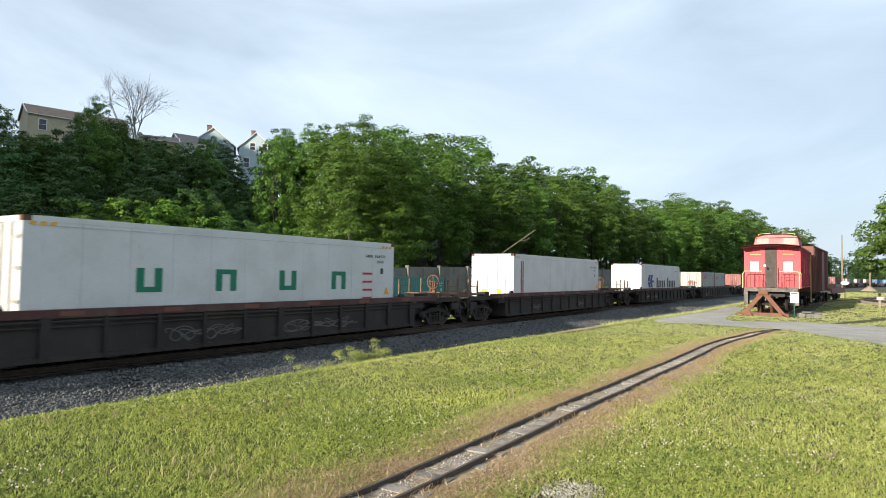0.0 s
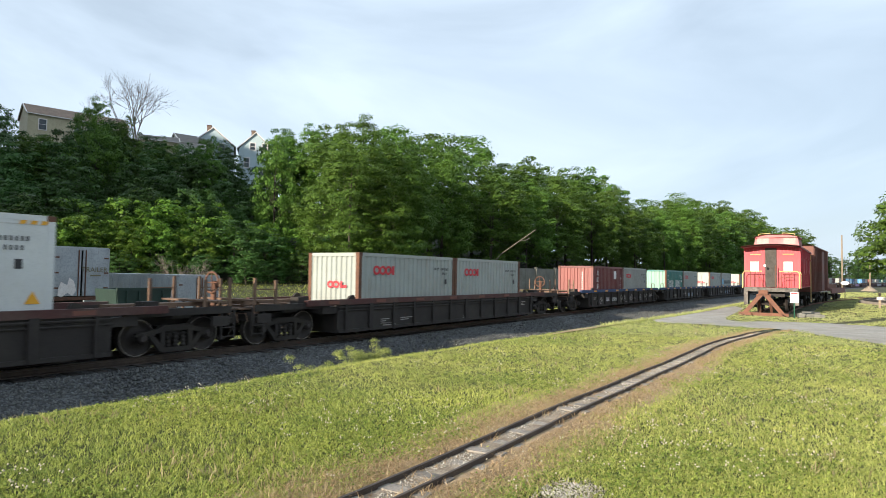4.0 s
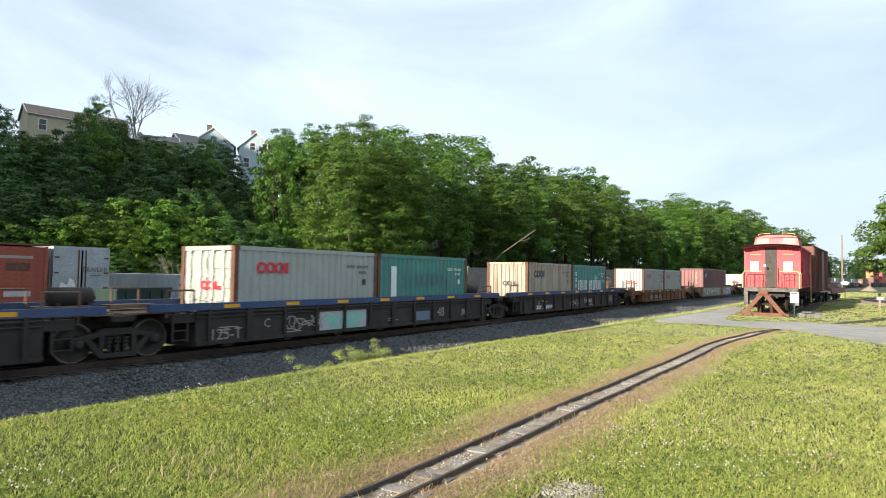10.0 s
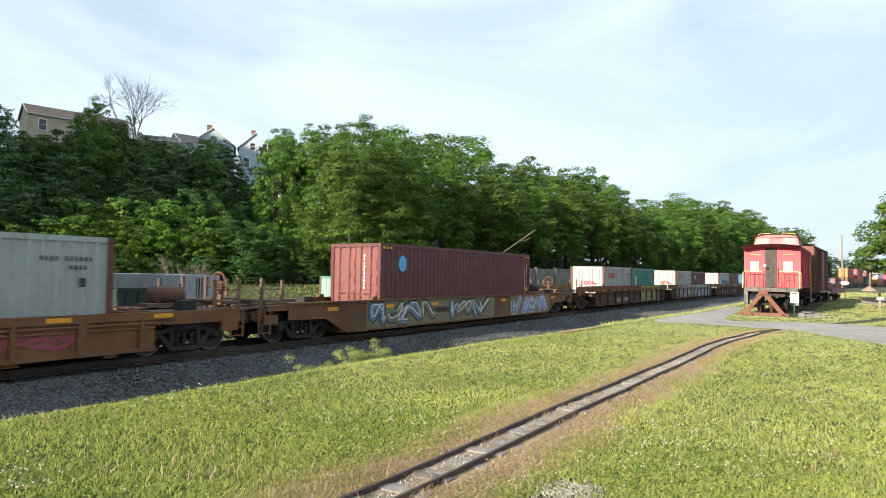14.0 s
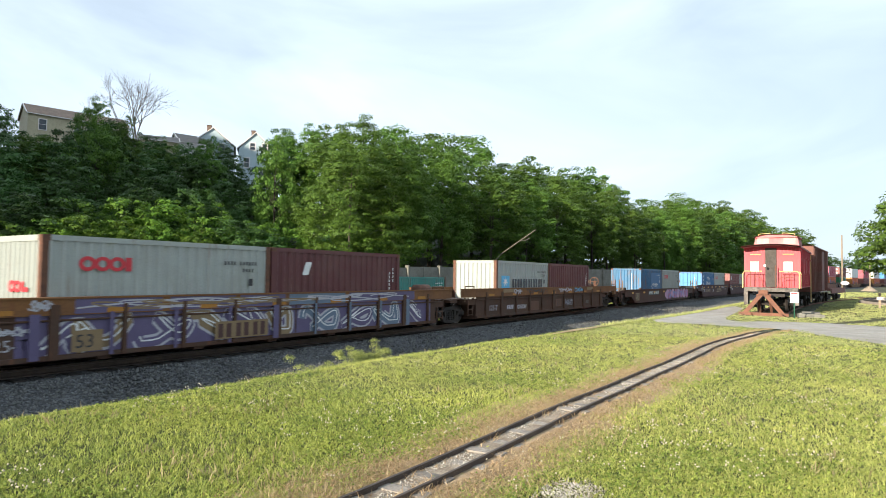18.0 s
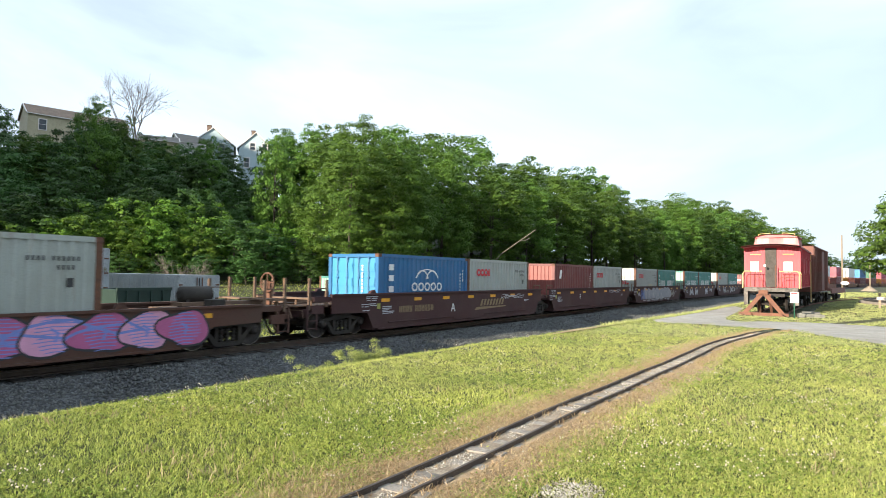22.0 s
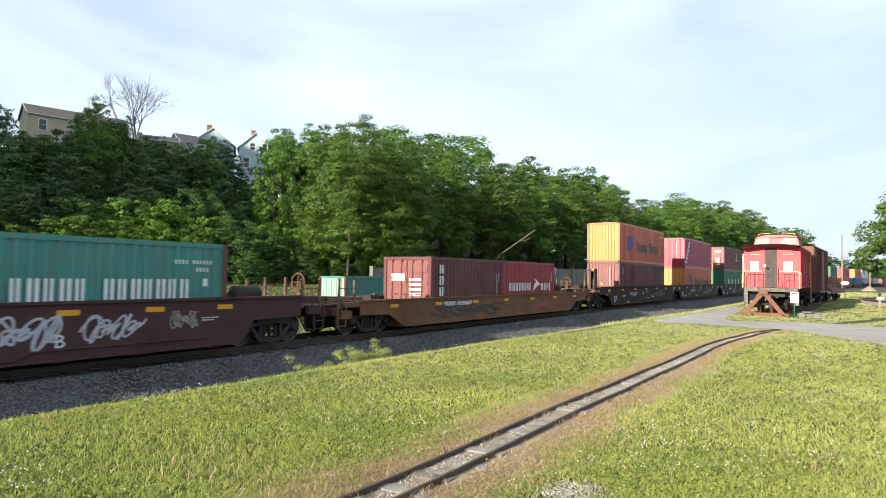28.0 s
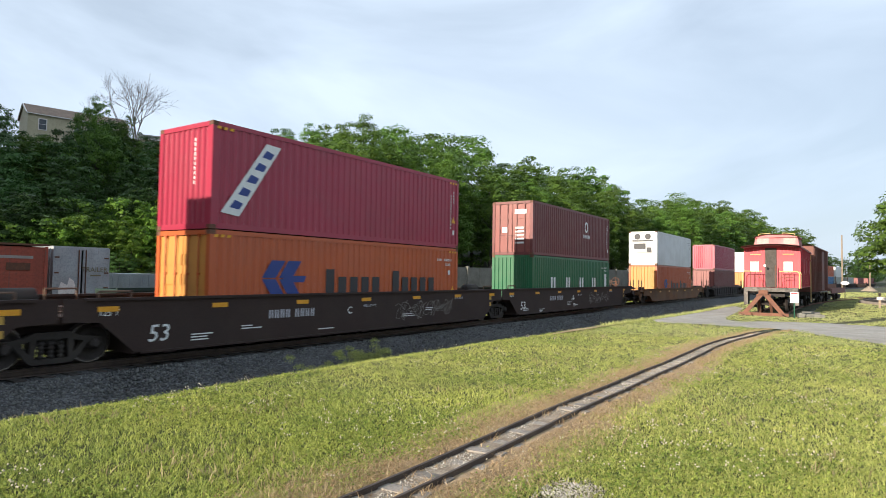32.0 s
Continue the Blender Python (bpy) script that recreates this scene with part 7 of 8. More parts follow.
def clover_leaves():
    """Flat round clover leaves among the blades."""
    x, y, z, d = lawn_sample(rng, 330000)
    keep = (patchy(x, y, 0.5) + 0.25 * rng.normal(size=len(x)) > 0.02) & (d < 34)
    x, y, z, d = x[keep], y[keep], z[keep], d[keep]
    n = len(x)
    s = (0.0075 + 0.00055 * d)[:, None]
    p = np.stack([x, y, z + rng.uniform(0.015, 0.05, n) * (1 + d / 50)], -1)
    nrm = rng.normal(size=(n, 3)) * 0.38 + np.array([0, 0, 1.0])
    a = np.cross(nrm, rng.normal(size=(n, 3)))
    a /= np.linalg.norm(a, axis=1, keepdims=True)
    b = np.cross(nrm, a)
    return np.stack([p - a * s - b * s * 0.7, p + a * s - b * s * 0.6, p + b * s * 1.2], axis=1).reshape(-1, 3), np.arange(3 * n).reshape(-1, 3)


v, f = clover_leaves()
tagged(put("clover_leaves", arrays("clover_leaves", v, f, CLOVER_LEAF)), "low green clover leaves in the lawn", "clover", kind="stuff")


def clover_heads():
    x, y, z, d = lawn_sample(rng, 7500)
    keep = (patchy(x, y, 0.45) + 0.15 * rng.normal(size=len(x)) > 0.0) & (d < 40)
    x, y, z, d = x[keep], y[keep], z[keep], d[keep]
    n = len(x)
    s = (0.008 + 0.00028 * d)[:, None, None]
    v = octa[None] * s + np.stack([x, y, z + rng.uniform(0.055, 0.10, n)], -1)[:, None]
    return v.reshape(-1, 3), (of[None] + 6 * np.arange(n)[:, None, None]).reshape(-1, 3)


v, f = clover_heads()
tagged(put("clover_flowers", arrays("clover_flowers", v, f, CLOVER)), "small white clover heads in the lawn", "flowers", kind="stuff")

# ---- museum train and yard on the near side ----
CAB_Y, CAB_RAIL = 4.08, -0.22
CABOOSE = mat("faded_red_caboose_paint", (0.50, 0.038, 0.058), (0.45, 0.058, 0.072), rough=0.6, big=1.0, fine=16, bump=0.15, rust=0.15, rust_col=(0.5, 0.30, 0.28), dirt=0.15)
CAB_ROOF = mat("weathered_red_roof", (0.47, 0.14, 0.15), (0.52, 0.27, 0.26), rough=0.8, big=1.4, fine=14, bump=0.3, rust=0.35, rust_col=(0.55, 0.42, 0.38))
WHITE_BOARD = mat("white_window_board", (0.78, 0.75, 0.72), (0.66, 0.60, 0.57), rough=0.7, big=3, bump=0.05)
FADED_BOARD = mat("faded_pink_board", (0.52, 0.36, 0.33), (0.44, 0.26, 0.24), rough=0.8, big=4, fine=18, bump=0.1)
OLD_DOOR = mat("bare_weathered_door", (0.085, 0.075, 0.068), (0.05, 0.045, 0.04), rough=0.9, big=4, fine=22, bump=0.4)
YELLOW = mat("yellow_handrail_paint", (0.72, 0.52, 0.20), (0.60, 0.44, 0.20), rough=0.5, big=5, bump=0.05)
WORN_SILL = mat("worn_platform_timber", (0.20, 0.18, 0.16), (0.07, 0.06, 0.055), rough=0.9, big=3, fine=18, bump=0.4)
BOXCAR = mat("oxide_brown_boxcar", (0.21, 0.080, 0.062), (0.15, 0.060, 0.048), rough=0.75, big=0.9, fine=18, bump=0.2, dirt=0.3)
RUST = mat("rusted_steel", (0.20, 0.085, 0.05), (0.12, 0.055, 0.038), rough=0.85, big=3, fine=26, bump=0.4)
DARK = mat("dark_underframe", (0.03, 0.028, 0.027), (0.045, 0.038, 0.034), rough=0.85, big=3, fine=20, bump=0.3)
WOOD = mat("weathered_wood", (0.31, 0.24, 0.165), (0.20, 0.155, 0.115), rough=0.85, big=3, fine=22, bump=0.4)
CONCRETE = mat("weathered_concrete", (0.20, 0.195, 0.17), (0.12, 0.118, 0.10), rough=0.9, big=0.8, fine=14, bump=0.35, rust=0.3, rust_col=(0.14, 0.13, 0.12))
GREEN_POST = mat("green_post_paint", (0.02, 0.10, 0.06), (0.015, 0.075, 0.045), rough=0.6, big=5)
PANE = mat("dark_window_pane", (0.03, 0.04, 0.05), (0.05, 0.06, 0.07), rough=0.08, big=2, bump=0)


def museum_y(x):
    return CAB_Y - 0.0034 * max(0.0, x - 48) ** 2


yard_track = tagged(new("museum_track"), "short stub of museum track with rusty rails on old ties", "railway track", kind="structure")
for q in (-0.755, 0.755):
    bm = bmesh.new()
    sweep(bm, [(x, museum_y(x), CAB_RAIL, -0.006 * max(0, x - 50)) for x in (38.6, 44, 50, 55, 60, 65, 70, 75, 80, 86, 92)], [(q - 0.07, -0.15), (q - 0.012, -0.13), (q - 0.035, -0.035), (q - 0.035, 0.0), (q + 0.035, 0.0), (q + 0.035, -0.035), (q + 0.012, -0.13), (q + 0.07, -0.15)], closed=True)
    part("rail", bm, RUST, yard_track)
for i in range(80):
    put("tie", TIE_MESH, yard_track, at=Matrix.Translation((38.8 + i * 0.6, museum_y(38.8 + i * 0.6) + random.uniform(-0.1, 0.1), CAB_RAIL - 0.21)) @ Matrix.Rotation(random.uniform(-0.03, 0.03), 4, "Z"))

# track bumper: two leaning steel legs on a base
bumper = tagged(new("track_bumper"), "rusty steel track bumper in front of the caboose", "track bumper")
for s in (-1, 1):
    part("leg", one(box, 0, s * 0.52, 0.66, 0.2, 0.22, 1.68, turn=Matrix.Rotation(s * 0.66, 3, "X")), RUST, bumper)
    part("base_rail", one(box, 0.4, s * 1.02, -0.02, 2.2, 0.14, 0.16), RUST, bumper)
    part("back_brace", one(box, 0.62, s * 0.3, 0.6, 1.6, 0.14, 0.14, turn=Matrix.Rotation(0.75, 3, "Y")), RUST, bumper)
part("cross_beam", one(box, -0.08, 0, 0.06, 0.22, 2.5, 0.2), RUST, bumper)
part("striking_head", one(box, -0.02, 0, 1.3, 0.34, 0.46, 0.24), RUST, bumper)
bumper.matrix_basis = Matrix.Translation((38.9, CAB_Y + 0.2, CAB_RAIL - 0.12))


def simple_truck(root, x, mat_=DARK):
    t = part("truck", one(box, x, 0, 0.5, 0.4, 1.9, 0.2), mat_, root)
    for s in (-1, 1):
        bm = bmesh.new()
        slab(bm, [(x - 1.1, 0.58), (x + 1.1, 0.58), (x + 1.0, 0.42), (x + 0.4, 0.2), (x - 0.4, 0.2), (x - 1.0, 0.42)], s * 1.0 - 0.06, s * 1.0 + 0.06)
        part("side_frame", bm, mat_, t)
    for ax in (-0.85, 0.85):
        bm = bmesh.new()
        tube(bm, (x + ax, -0.9, 0.42), (x + ax, 0.9, 0.42), 0.07, 8)
        for s in (-1, 1):
            lathe(bm, [(0.45, s * 0.66), (0.45, s * 0.69), (0.42, s * 0.70), (0.42, s * 0.8), (0.1, s * 0.8)], 20, "y", (x + ax, 0, 0.42))
        part("wheelset", bm, WHEEL, t)


def caboose():
    """A wooden cupola caboose; its end with platform and door faces back along the line."""
    c = tagged(new("caboose"), "faded red wooden caboose with cupola and yellow handrails", "caboose")
    L, hw, z0, ze = 9.4, 1.48, 1.44, 3.84
    x0 = 0.75
    for s in (-1, 1):
        wall = part("side_wall", one(box, x0 + L / 2, s * (hw - 0.04), (z0 + ze) / 2, L, 0.08, ze - z0), CABOOSE, c)
        for i in range(31):
            put("batten", cached(("cabbat", s), lambda: mesh(one(box, 0, s * (hw + 0.012), (z0 + ze) / 2, 0.05, 0.024, ze - z0 - 0.1), "batten", CABOOSE)), wall, at=(x0 + 0.2 + i * 0.3, 0, 0))
        for x in (2.2, 4.6, 7.4):
            w = part("side_window", one(box, x0 + x, s * (hw + 0.02), 2.75, 0.7, 0.06, 0.85), CABOOSE, c, "red boarded window")
            part("window_hood", one(box, x0 + x, s * (hw + 0.08), 3.24, 0.85, 0.16, 0.07), CABOOSE, w)
    for e, x in ((0, x0 + 0.036), (1, x0 + L - 0.036)):
        bm = bmesh.new()
        prof = [(-hw + 0.003, z0 + 0.002), (hw - 0.003, z0 + 0.002), (hw - 0.003, ze - 0.01), (hw * 0.5, ze + 0.03), (0, ze + 0.05), (-hw * 0.5, ze + 0.03), (-hw + 0.003, ze - 0.01)]
        a = [bm.verts.new((x - 0.04, y, z)) for y, z in prof]
        b = [bm.verts.new((x + 0.04, y, z)) for y, z in prof]
        bm.faces.new(a)
        bm.faces.new(b[::-1])
        for i in range(7):
            bm.faces.new((a[i], a[(i + 1) % 7], b[(i + 1) % 7], b[i]))
        part("end_wall", bm, CABOOSE, c)
    for y in [-1.4 + 0.2 * i for i in range(15)]:
        if abs(y) > 0.35:
            put("end_board", cached("endboard", lambda: mesh(one(box, x0 - 0.008, 0, 2.63, 0.016, 0.17, 2.36), "end_board", CABOOSE)), c, at=(0, y, 0))
    door = part("end_door", one(box, x0 - 0.03, 0.04, 2.62, 0.05, 0.60, 2.32), OLD_DOOR, c, "bare weathered end door")
    part("door_frame", one(box, x0 - 0.015, -0.33, 2.64, 0.06, 0.08, 2.38), CABOOSE, door)
    part("door_frame", one(box, x0 - 0.015, 0.41, 2.64, 0.06, 0.08, 2.38), CABOOSE, door)
    for s in (-1, 1):
        w = part("end_window", one(box, x0 - 0.03, s * 0.88 + 0.03, 2.66, 0.04, 0.46, 0.62), WHITE_BOARD, c, "white boarded end window")
        part("window_frame", one(box, x0 - 0.02, s * 0.88 + 0.03, 2.66, 0.03, 0.58, 0.74), CABOOSE, w)
        part("yellow_grab", one(bar, [(x0 - 0.05, s * 0.86 - 0.28, 3.40), (x0 - 0.07, s * 0.86 + 0.28, 3.40)], 0.025), YELLOW, c)
        part("platform_rail", one(bar, [(0.06, s * 0.45, z0 + 0.95), (0.06, s * 1.36, z0 + 0.95), (0.06, s * 1.46, z0 + 0.85), (0.06, s * 1.46, z0 - 0.02)], 0.026), YELLOW, c, "yellow platform handrail")
        part("corner_grab", one(bar, [(x0 - 0.06, s * 1.45, z0 + 0.95), (x0 - 0.3, s * 1.53, z0 + 0.8), (x0 - 0.3, s * 1.53, z0 - 0.05)], 0.03), YELLOW, c)
        for k in range(3):
            part("baluster", one(bar, [(0.06, s * (0.55 + k * 0.25), z0), (0.06, s * (0.55 + k * 0.25), z0 + 0.95)], 0.016), RUST, c)
        part("rail_bow", one(bar, [(0.06, s * 0.4, z0), (0.06, s * 0.45, z0 + 0.5), (0.06, s * 0.65, z0 + 0.62), (0.06, s * 1.2, z0 + 0.6)], 0.016), RUST, c)
        bm = bmesh.new()
        slab(bm, [(0.05, 1.22), (0.75, 1.22), (0.8, 0.42), (0.1, 0.42)], s * 1.2, s * 1.42)
        part("step_well", bm, WORN_SILL, c)
    part("platform", one(box, 0.4, 0, z0 - 0.08, 0.85, 2.8, 0.14), WORN_SILL, c, "worn timber end platform")
    part("end_beam", one(box, 0.04, 0, z0 - 0.13, 0.16, 2.75, 0.22), WORN_SILL, c)
    part("underframe", one(box, 5.2, 0, 1.15, 9.6, 1.4, 0.5), DARK, c)
    part("coupler", one(box, -0.15, 0, 0.84, 0.6, 0.28, 0.3), DARK, c)
    part("brake_stand", one(bar, [(0.1, -0.25, z0), (0.1, -0.25, z0 + 1.3)], 0.025), RUST, c)
    bm = bmesh.new()
    lathe(bm, [(0.07, -0.02), (0.07, 0.02)], 14, "x", (0.1, 0.3, 2.72))
    part("marker_disc", bm, WHITE_BOARD, c)
    bm = bmesh.new()
    sweep(bm, [(-0.12, 0, 0, 0), (5, 0, 0, 0), (x0 + L + 0.75, 0, 0, 0)], [(-hw - 0.07, ze + 0.02), (-hw * 0.5, ze + 0.12), (0, ze + 0.15), (hw * 0.5, ze + 0.12), (hw + 0.07, ze + 0.02), (hw + 0.07, ze - 0.07), (hw * 0.5, ze + 0.035), (0, ze + 0.06), (-hw * 0.5, ze + 0.035), (-hw - 0.07, ze - 0.07)], closed=True)
    part("roof", bm, CAB_ROOF, c, "faded red canvas roof")
    cup = bmesh.new()
    pts = [(-1.3, ze), (1.3, ze), (1.16, ze + 0.86), (0.6, ze + 0.98), (-0.6, ze + 0.98), (-1.16, ze + 0.86)]
    a = [cup.verts.new((3.3, y, z - 0.08)) for y, z in pts]
    b = [cup.verts.new((6.3, y, z - 0.08)) for y, z in pts]
    cup.faces.new(a)
    cup.faces.new(b[::-1])
    for i in range(6):
        cup.faces.new((a[i], a[(i + 1) % 6], b[(i + 1) % 6], b[i]))
    cupola = part("cupola", cup, CAB_ROOF, c, "faded red cupola with sloping sides")
    for s in (-1, 1):
        part("cupola_window", one(box, 3.28, s * 0.74, ze + 0.48, 0.04, 0.66, 0.42), FADED_BOARD, cupola, "pale boarded cupola window")
        part("roof_grab", one(bar, [(3.4, s * 1.0, ze + 0.80), (3.4, s * 1.0, ze + 0.95), (3.4, s * 0.35, ze + 1.0), (3.4, s * 0.35, ze + 0.90)], 0.018), YELLOW, cupola)
    bm = bmesh.new()
    sweep(bm, [(3.15, 0, 0, 0), (6.45, 0, 0, 0)], [(-1.26, ze + 0.76), (-0.6, ze + 0.92), (0.6, ze + 0.92), (1.26, ze + 0.76), (1.26, ze + 0.71), (-1.26, ze + 0.71)], closed=True)
    part("cupola_roof", bm, CAB_ROOF, cupola)
    bm = bmesh.new()
    for s in (-0.2, 0.2):
        bar(bm, [(8.6, -hw - 0.1, 0.4), (8.6, -hw - 0.1, 3.6)] if s < 0 else [(9.0, -hw - 0.1, 0.4), (9.0, -hw - 0.1, 3.6)], 0.02)
    part("ladder", bm, YELLOW, c)
    simple_truck(c, 2.1)
    simple_truck(c, 8.6)
    c.matrix_basis = Matrix.Translation((40.4, CAB_Y, CAB_RAIL))


caboose()


def boxcar(x, L, top, m, label):
    c = tagged(new("boxcar"), label, "boxcar")
    for s in (-1, 1):
        wall = part("side_wall", one(box, 0, s * 1.36, (1.05 + top) / 2, L, 0.08, top - 1.05), m, c)
        for i in range(int(L / 0.9)):
            put("side_post", cached((top, s, "post"), lambda: mesh(one(box, 0, s * 1.43, (1.05 + top) / 2, 0.09, 0.08, top - 1.1), "side_post", m)), wall, at=(-L / 2 + 0.3 + i * 0.9, 0, 0))
        part("sliding_door", one(box, 0.2, s * 1.47, (1.1 + top) / 2 - 0.1, 1.9, 0.05, top - 1.35), m, c)
    for e in (-1, 1):
        w = part("end_wall", one(box, e * (L / 2 - 0.04), 0, (1.05 + top) / 2, 0.08, 2.64, top - 1.05), m, c)
        for k in range(7):
            part("end_rib", one(box, e * (L / 2 + 0.02), 0, 1.35 + k * (top - 1.6) / 6, 0.07, 2.5, 0.1), m, w)
    bm = bmesh.new()
    sweep(bm, [(-L / 2 - 0.05, 0, 0, 0), (L / 2 + 0.05, 0, 0, 0)], [(-1.45, top), (0, top + 0.22), (1.45, top), (1.45, top - 0.06), (-1.45, top - 0.06)], closed=True)
    part("roof", bm, m, c)
    part("running_board", one(box, 0, 0, top + 0.28, L, 0.5, 0.05), WOOD, c)
    part("underframe", one(box, 0, 0, 0.9, L, 1.2, 0.3), DARK, c)
    simple_truck(c, -L / 2 + 1.9)
    simple_truck(c, L / 2 - 1.9)
    c.matrix_basis = Matrix.Translation((x, CAB_Y - 0.5, CAB_RAIL)) @ Matrix.Rotation(-0.045, 4, "Z")


boxcar(57.6, 11.6, 4.40, BOXCAR, "oxide brown boxcar behind the caboose")
flat_car = tagged(new("flatcar"), "low rusty brown flatcar at the end of the museum track", "flatcar")
part("deck", one(box, 0, 0, 1.1, 9.0, 2.8, 0.22), BOXCAR, flat_car)
part("side_sill", one(box, 0, -1.4, 0.95, 8.4, 0.1, 0.4), BOXCAR, flat_car)
part("load", one(box, -1.4, 0, 1.35, 5.0, 2.2, 0.4), RUST, flat_car, "heap of rusty parts")
simple_truck(flat_car, -3.0)
simple_truck(flat_car, 3.0)
flat_car.matrix_basis = Matrix.Translation((69.2, CAB_Y - 1.4, CAB_RAIL)) @ Matrix.Rotation(-0.11, 4, "Z")

# signs and posts
sign = tagged(new("notice_board"), "white notice board on a green post by the bumper", "sign")
part("post", one(tube, (0, 0, -0.1), (0, 0, 1.1), 0.03, 8), GREEN_POST, sign)
board = part("board", one(box, -0.035, 0, 1.1, 0.02, 0.38, 0.56), WHITE_BOARD, sign)
part("red_rows", one(box, -0.048, 0, 1.31, 0.006, 0.30, 0.06), INK["red"], board)
part("text_rows", one(box, -0.048, 0, 1.04, 0.006, 0.25, 0.02), INK["red"], board)
part("text_rows", one(box, -0.048, 0, 1.12, 0.006, 0.22, 0.02), INK["red"], board)
sign.matrix_basis = Matrix.Translation((36.2, 2.58, ground_z(36.2, 2.58))) @ Matrix.Rotation(0.1, 4, "Z")
for i in range(7):
    stone = tagged(part("concrete_block", one(box, 0, 0, 0, random.uniform(0.5, 1.0), random.uniform(0.3, 0.6), random.uniform(0.16, 0.3), turn=Matrix.Rotation(random.uniform(-0.2, 0.2), 3, "Y")), CONCRETE, None), "broken concrete block lying by the track", "concrete block", "blocks by the museum track")
    x, y = 38.6 + random.uniform(0, 2.6), 2.45 - random.uniform(0, 0.9)
    stone.matrix_basis = Matrix.Translation((x, y, ground_z(x, y) + 0.08)) @ Matrix.Rotation(random.uniform(0, 3), 4, "Z")


def pole(x, y, h, r, label):
    p = tagged(new("utility_pole"), label, "utility pole", "poles in the yard")
    part("mast", one(tube, (0, 0, -0.3), (0, 0, h), r, 10, r * 0.7), WOOD, p)
    part("cap", one(tube, (0, 0, h), (0, 0, h + 0.06), r * 0.75, 10), WOOD, p)
    p.matrix_basis = Matrix.Translation((x, y, ground_z(x, y)))


pole(118.0, 1.65, 9.3, 0.14, "tall bare wooden utility pole")
pole(152.0, -2.6, 6.4, 0.15, "short wooden pole standing in a gravel heap")
pole(230.0, 3.2, 9.0, 0.14, "tall bare wooden utility pole")
oval = tagged(new("oval_sign"), "small white oval sign on a thin post", "sign")
part("post", one(tube, (0, 0, -0.1), (0, 0, 1.5), 0.04, 8), DARK, oval)
bm = bmesh.new()
lathe(bm, [(0.36, -0.02), (0.36, 0.02)], 18, "x", (0, 0, 0))
bm.transform(Matrix.Translation((0, 0, 1.75)) @ Matrix.Diagonal((1, 1.2, 0.6, 1)))
part("plate", bm, WHITE_BOARD, oval)
oval.matrix_basis = Matrix.Translation((86, 0.95, ground_z(86, 0.95)))
heap = bmesh.new()
lathe(heap, [(1.7, -0.2), (1.2, 0.25), (0.6, 0.7), (0.2, 1.0), (0.03, 1.05)], 18, "z")
for v in heap.verts:
    v.co += Vector((random.uniform(-0.2, 0.2), random.uniform(-0.2, 0.2), random.uniform(-0.06, 0.06)))
heap = tagged(part("gravel_heap", heap, GRAVEL, None), "heap of pale gravel round a pole", "gravel heap")
heap.matrix_basis = Matrix.Translation((150.5, -2.4, ground_z(150, -2.4)))
ring = tagged(new("track_ring"), "curved loop of dark rails on a gravel bed", "track ring")
for r_, z in ((5.0, 0.32), (4.4, 0.32)):
    bm = bmesh.new()
    loop = [(math.cos(i * 0.2618) * r_ * 1.8, math.sin(i * 0.2618) * r_ * 0.75, z, math.atan2(math.cos(i * 0.2618) * 0.75, -math.sin(i * 0.2618) * 1.8)) for i in range(25)]
    sweep(bm, loop, [(-0.06, -0.07), (-0.05, 0.06), (0.05, 0.06), (0.06, -0.07)], closed=True)
    bmesh.ops.remove_doubles(bm, verts=bm.verts, dist=0.01)
    part("rail", bm, DARK, ring)
bm = bmesh.new()
lathe(bm, [(5.6, 0.0), (5.3, 0.22), (4.0, 0.24), (3.6, 0.1)], 40, "z")
bm.transform(Matrix.Diagonal((1.8, 0.75, 1, 1)))
part("bed", bm, GRAVEL, ring)
ring.matrix_basis = Matrix.Translation((70.0, -4.4, ground_z(70, -4.4)))
barrier = tagged(new("wooden_barrier"), "low pale wooden barrier with red and white boards", "barrier")
for y in (0.0, -1.9, -3.8):
    part("post", one(box, 0, y, 0.5, 0.16, 0.16, 1.3), WOOD, barrier)
for i, y in enumerate((-0.3, -1.3, -2.3, -3.3)):
    part("board", one(box, -0.09, y, 0.75, 0.04, 1.0, 0.2), (WHITE_BOARD, INK["red"])[i % 2], barrier)
barrier.matrix_basis = Matrix.Translation((56.5, -1.55, ground_z(56.5, -1.55)))

# ---- yard beyond the tracks ----
OLD_RED = mat("peeling_red_boards", (0.34, 0.075, 0.045), (0.24, 0.06, 0.04), rough=0.8, big=1.2, fine=14, bump=0.3, rust=0.5, rust_col=(0.10, 0.07, 0.06))
ALU = mat("dull_aluminium_sheet", (0.40, 0.43, 0.45), (0.30, 0.33, 0.35), rough=0.55, metal=0.3, big=1.0, fine=16, bump=0.1, rust=0.25, rust_col=(0.18, 0.14, 0.12), dirt=0.3)
SKIP = mat("dark_green_skip", (0.012, 0.036, 0.027), (0.009, 0.026, 0.02), rough=0.6, big=1.5, bump=0.15, rust=0.2)
GROUND_YARD = -1.16


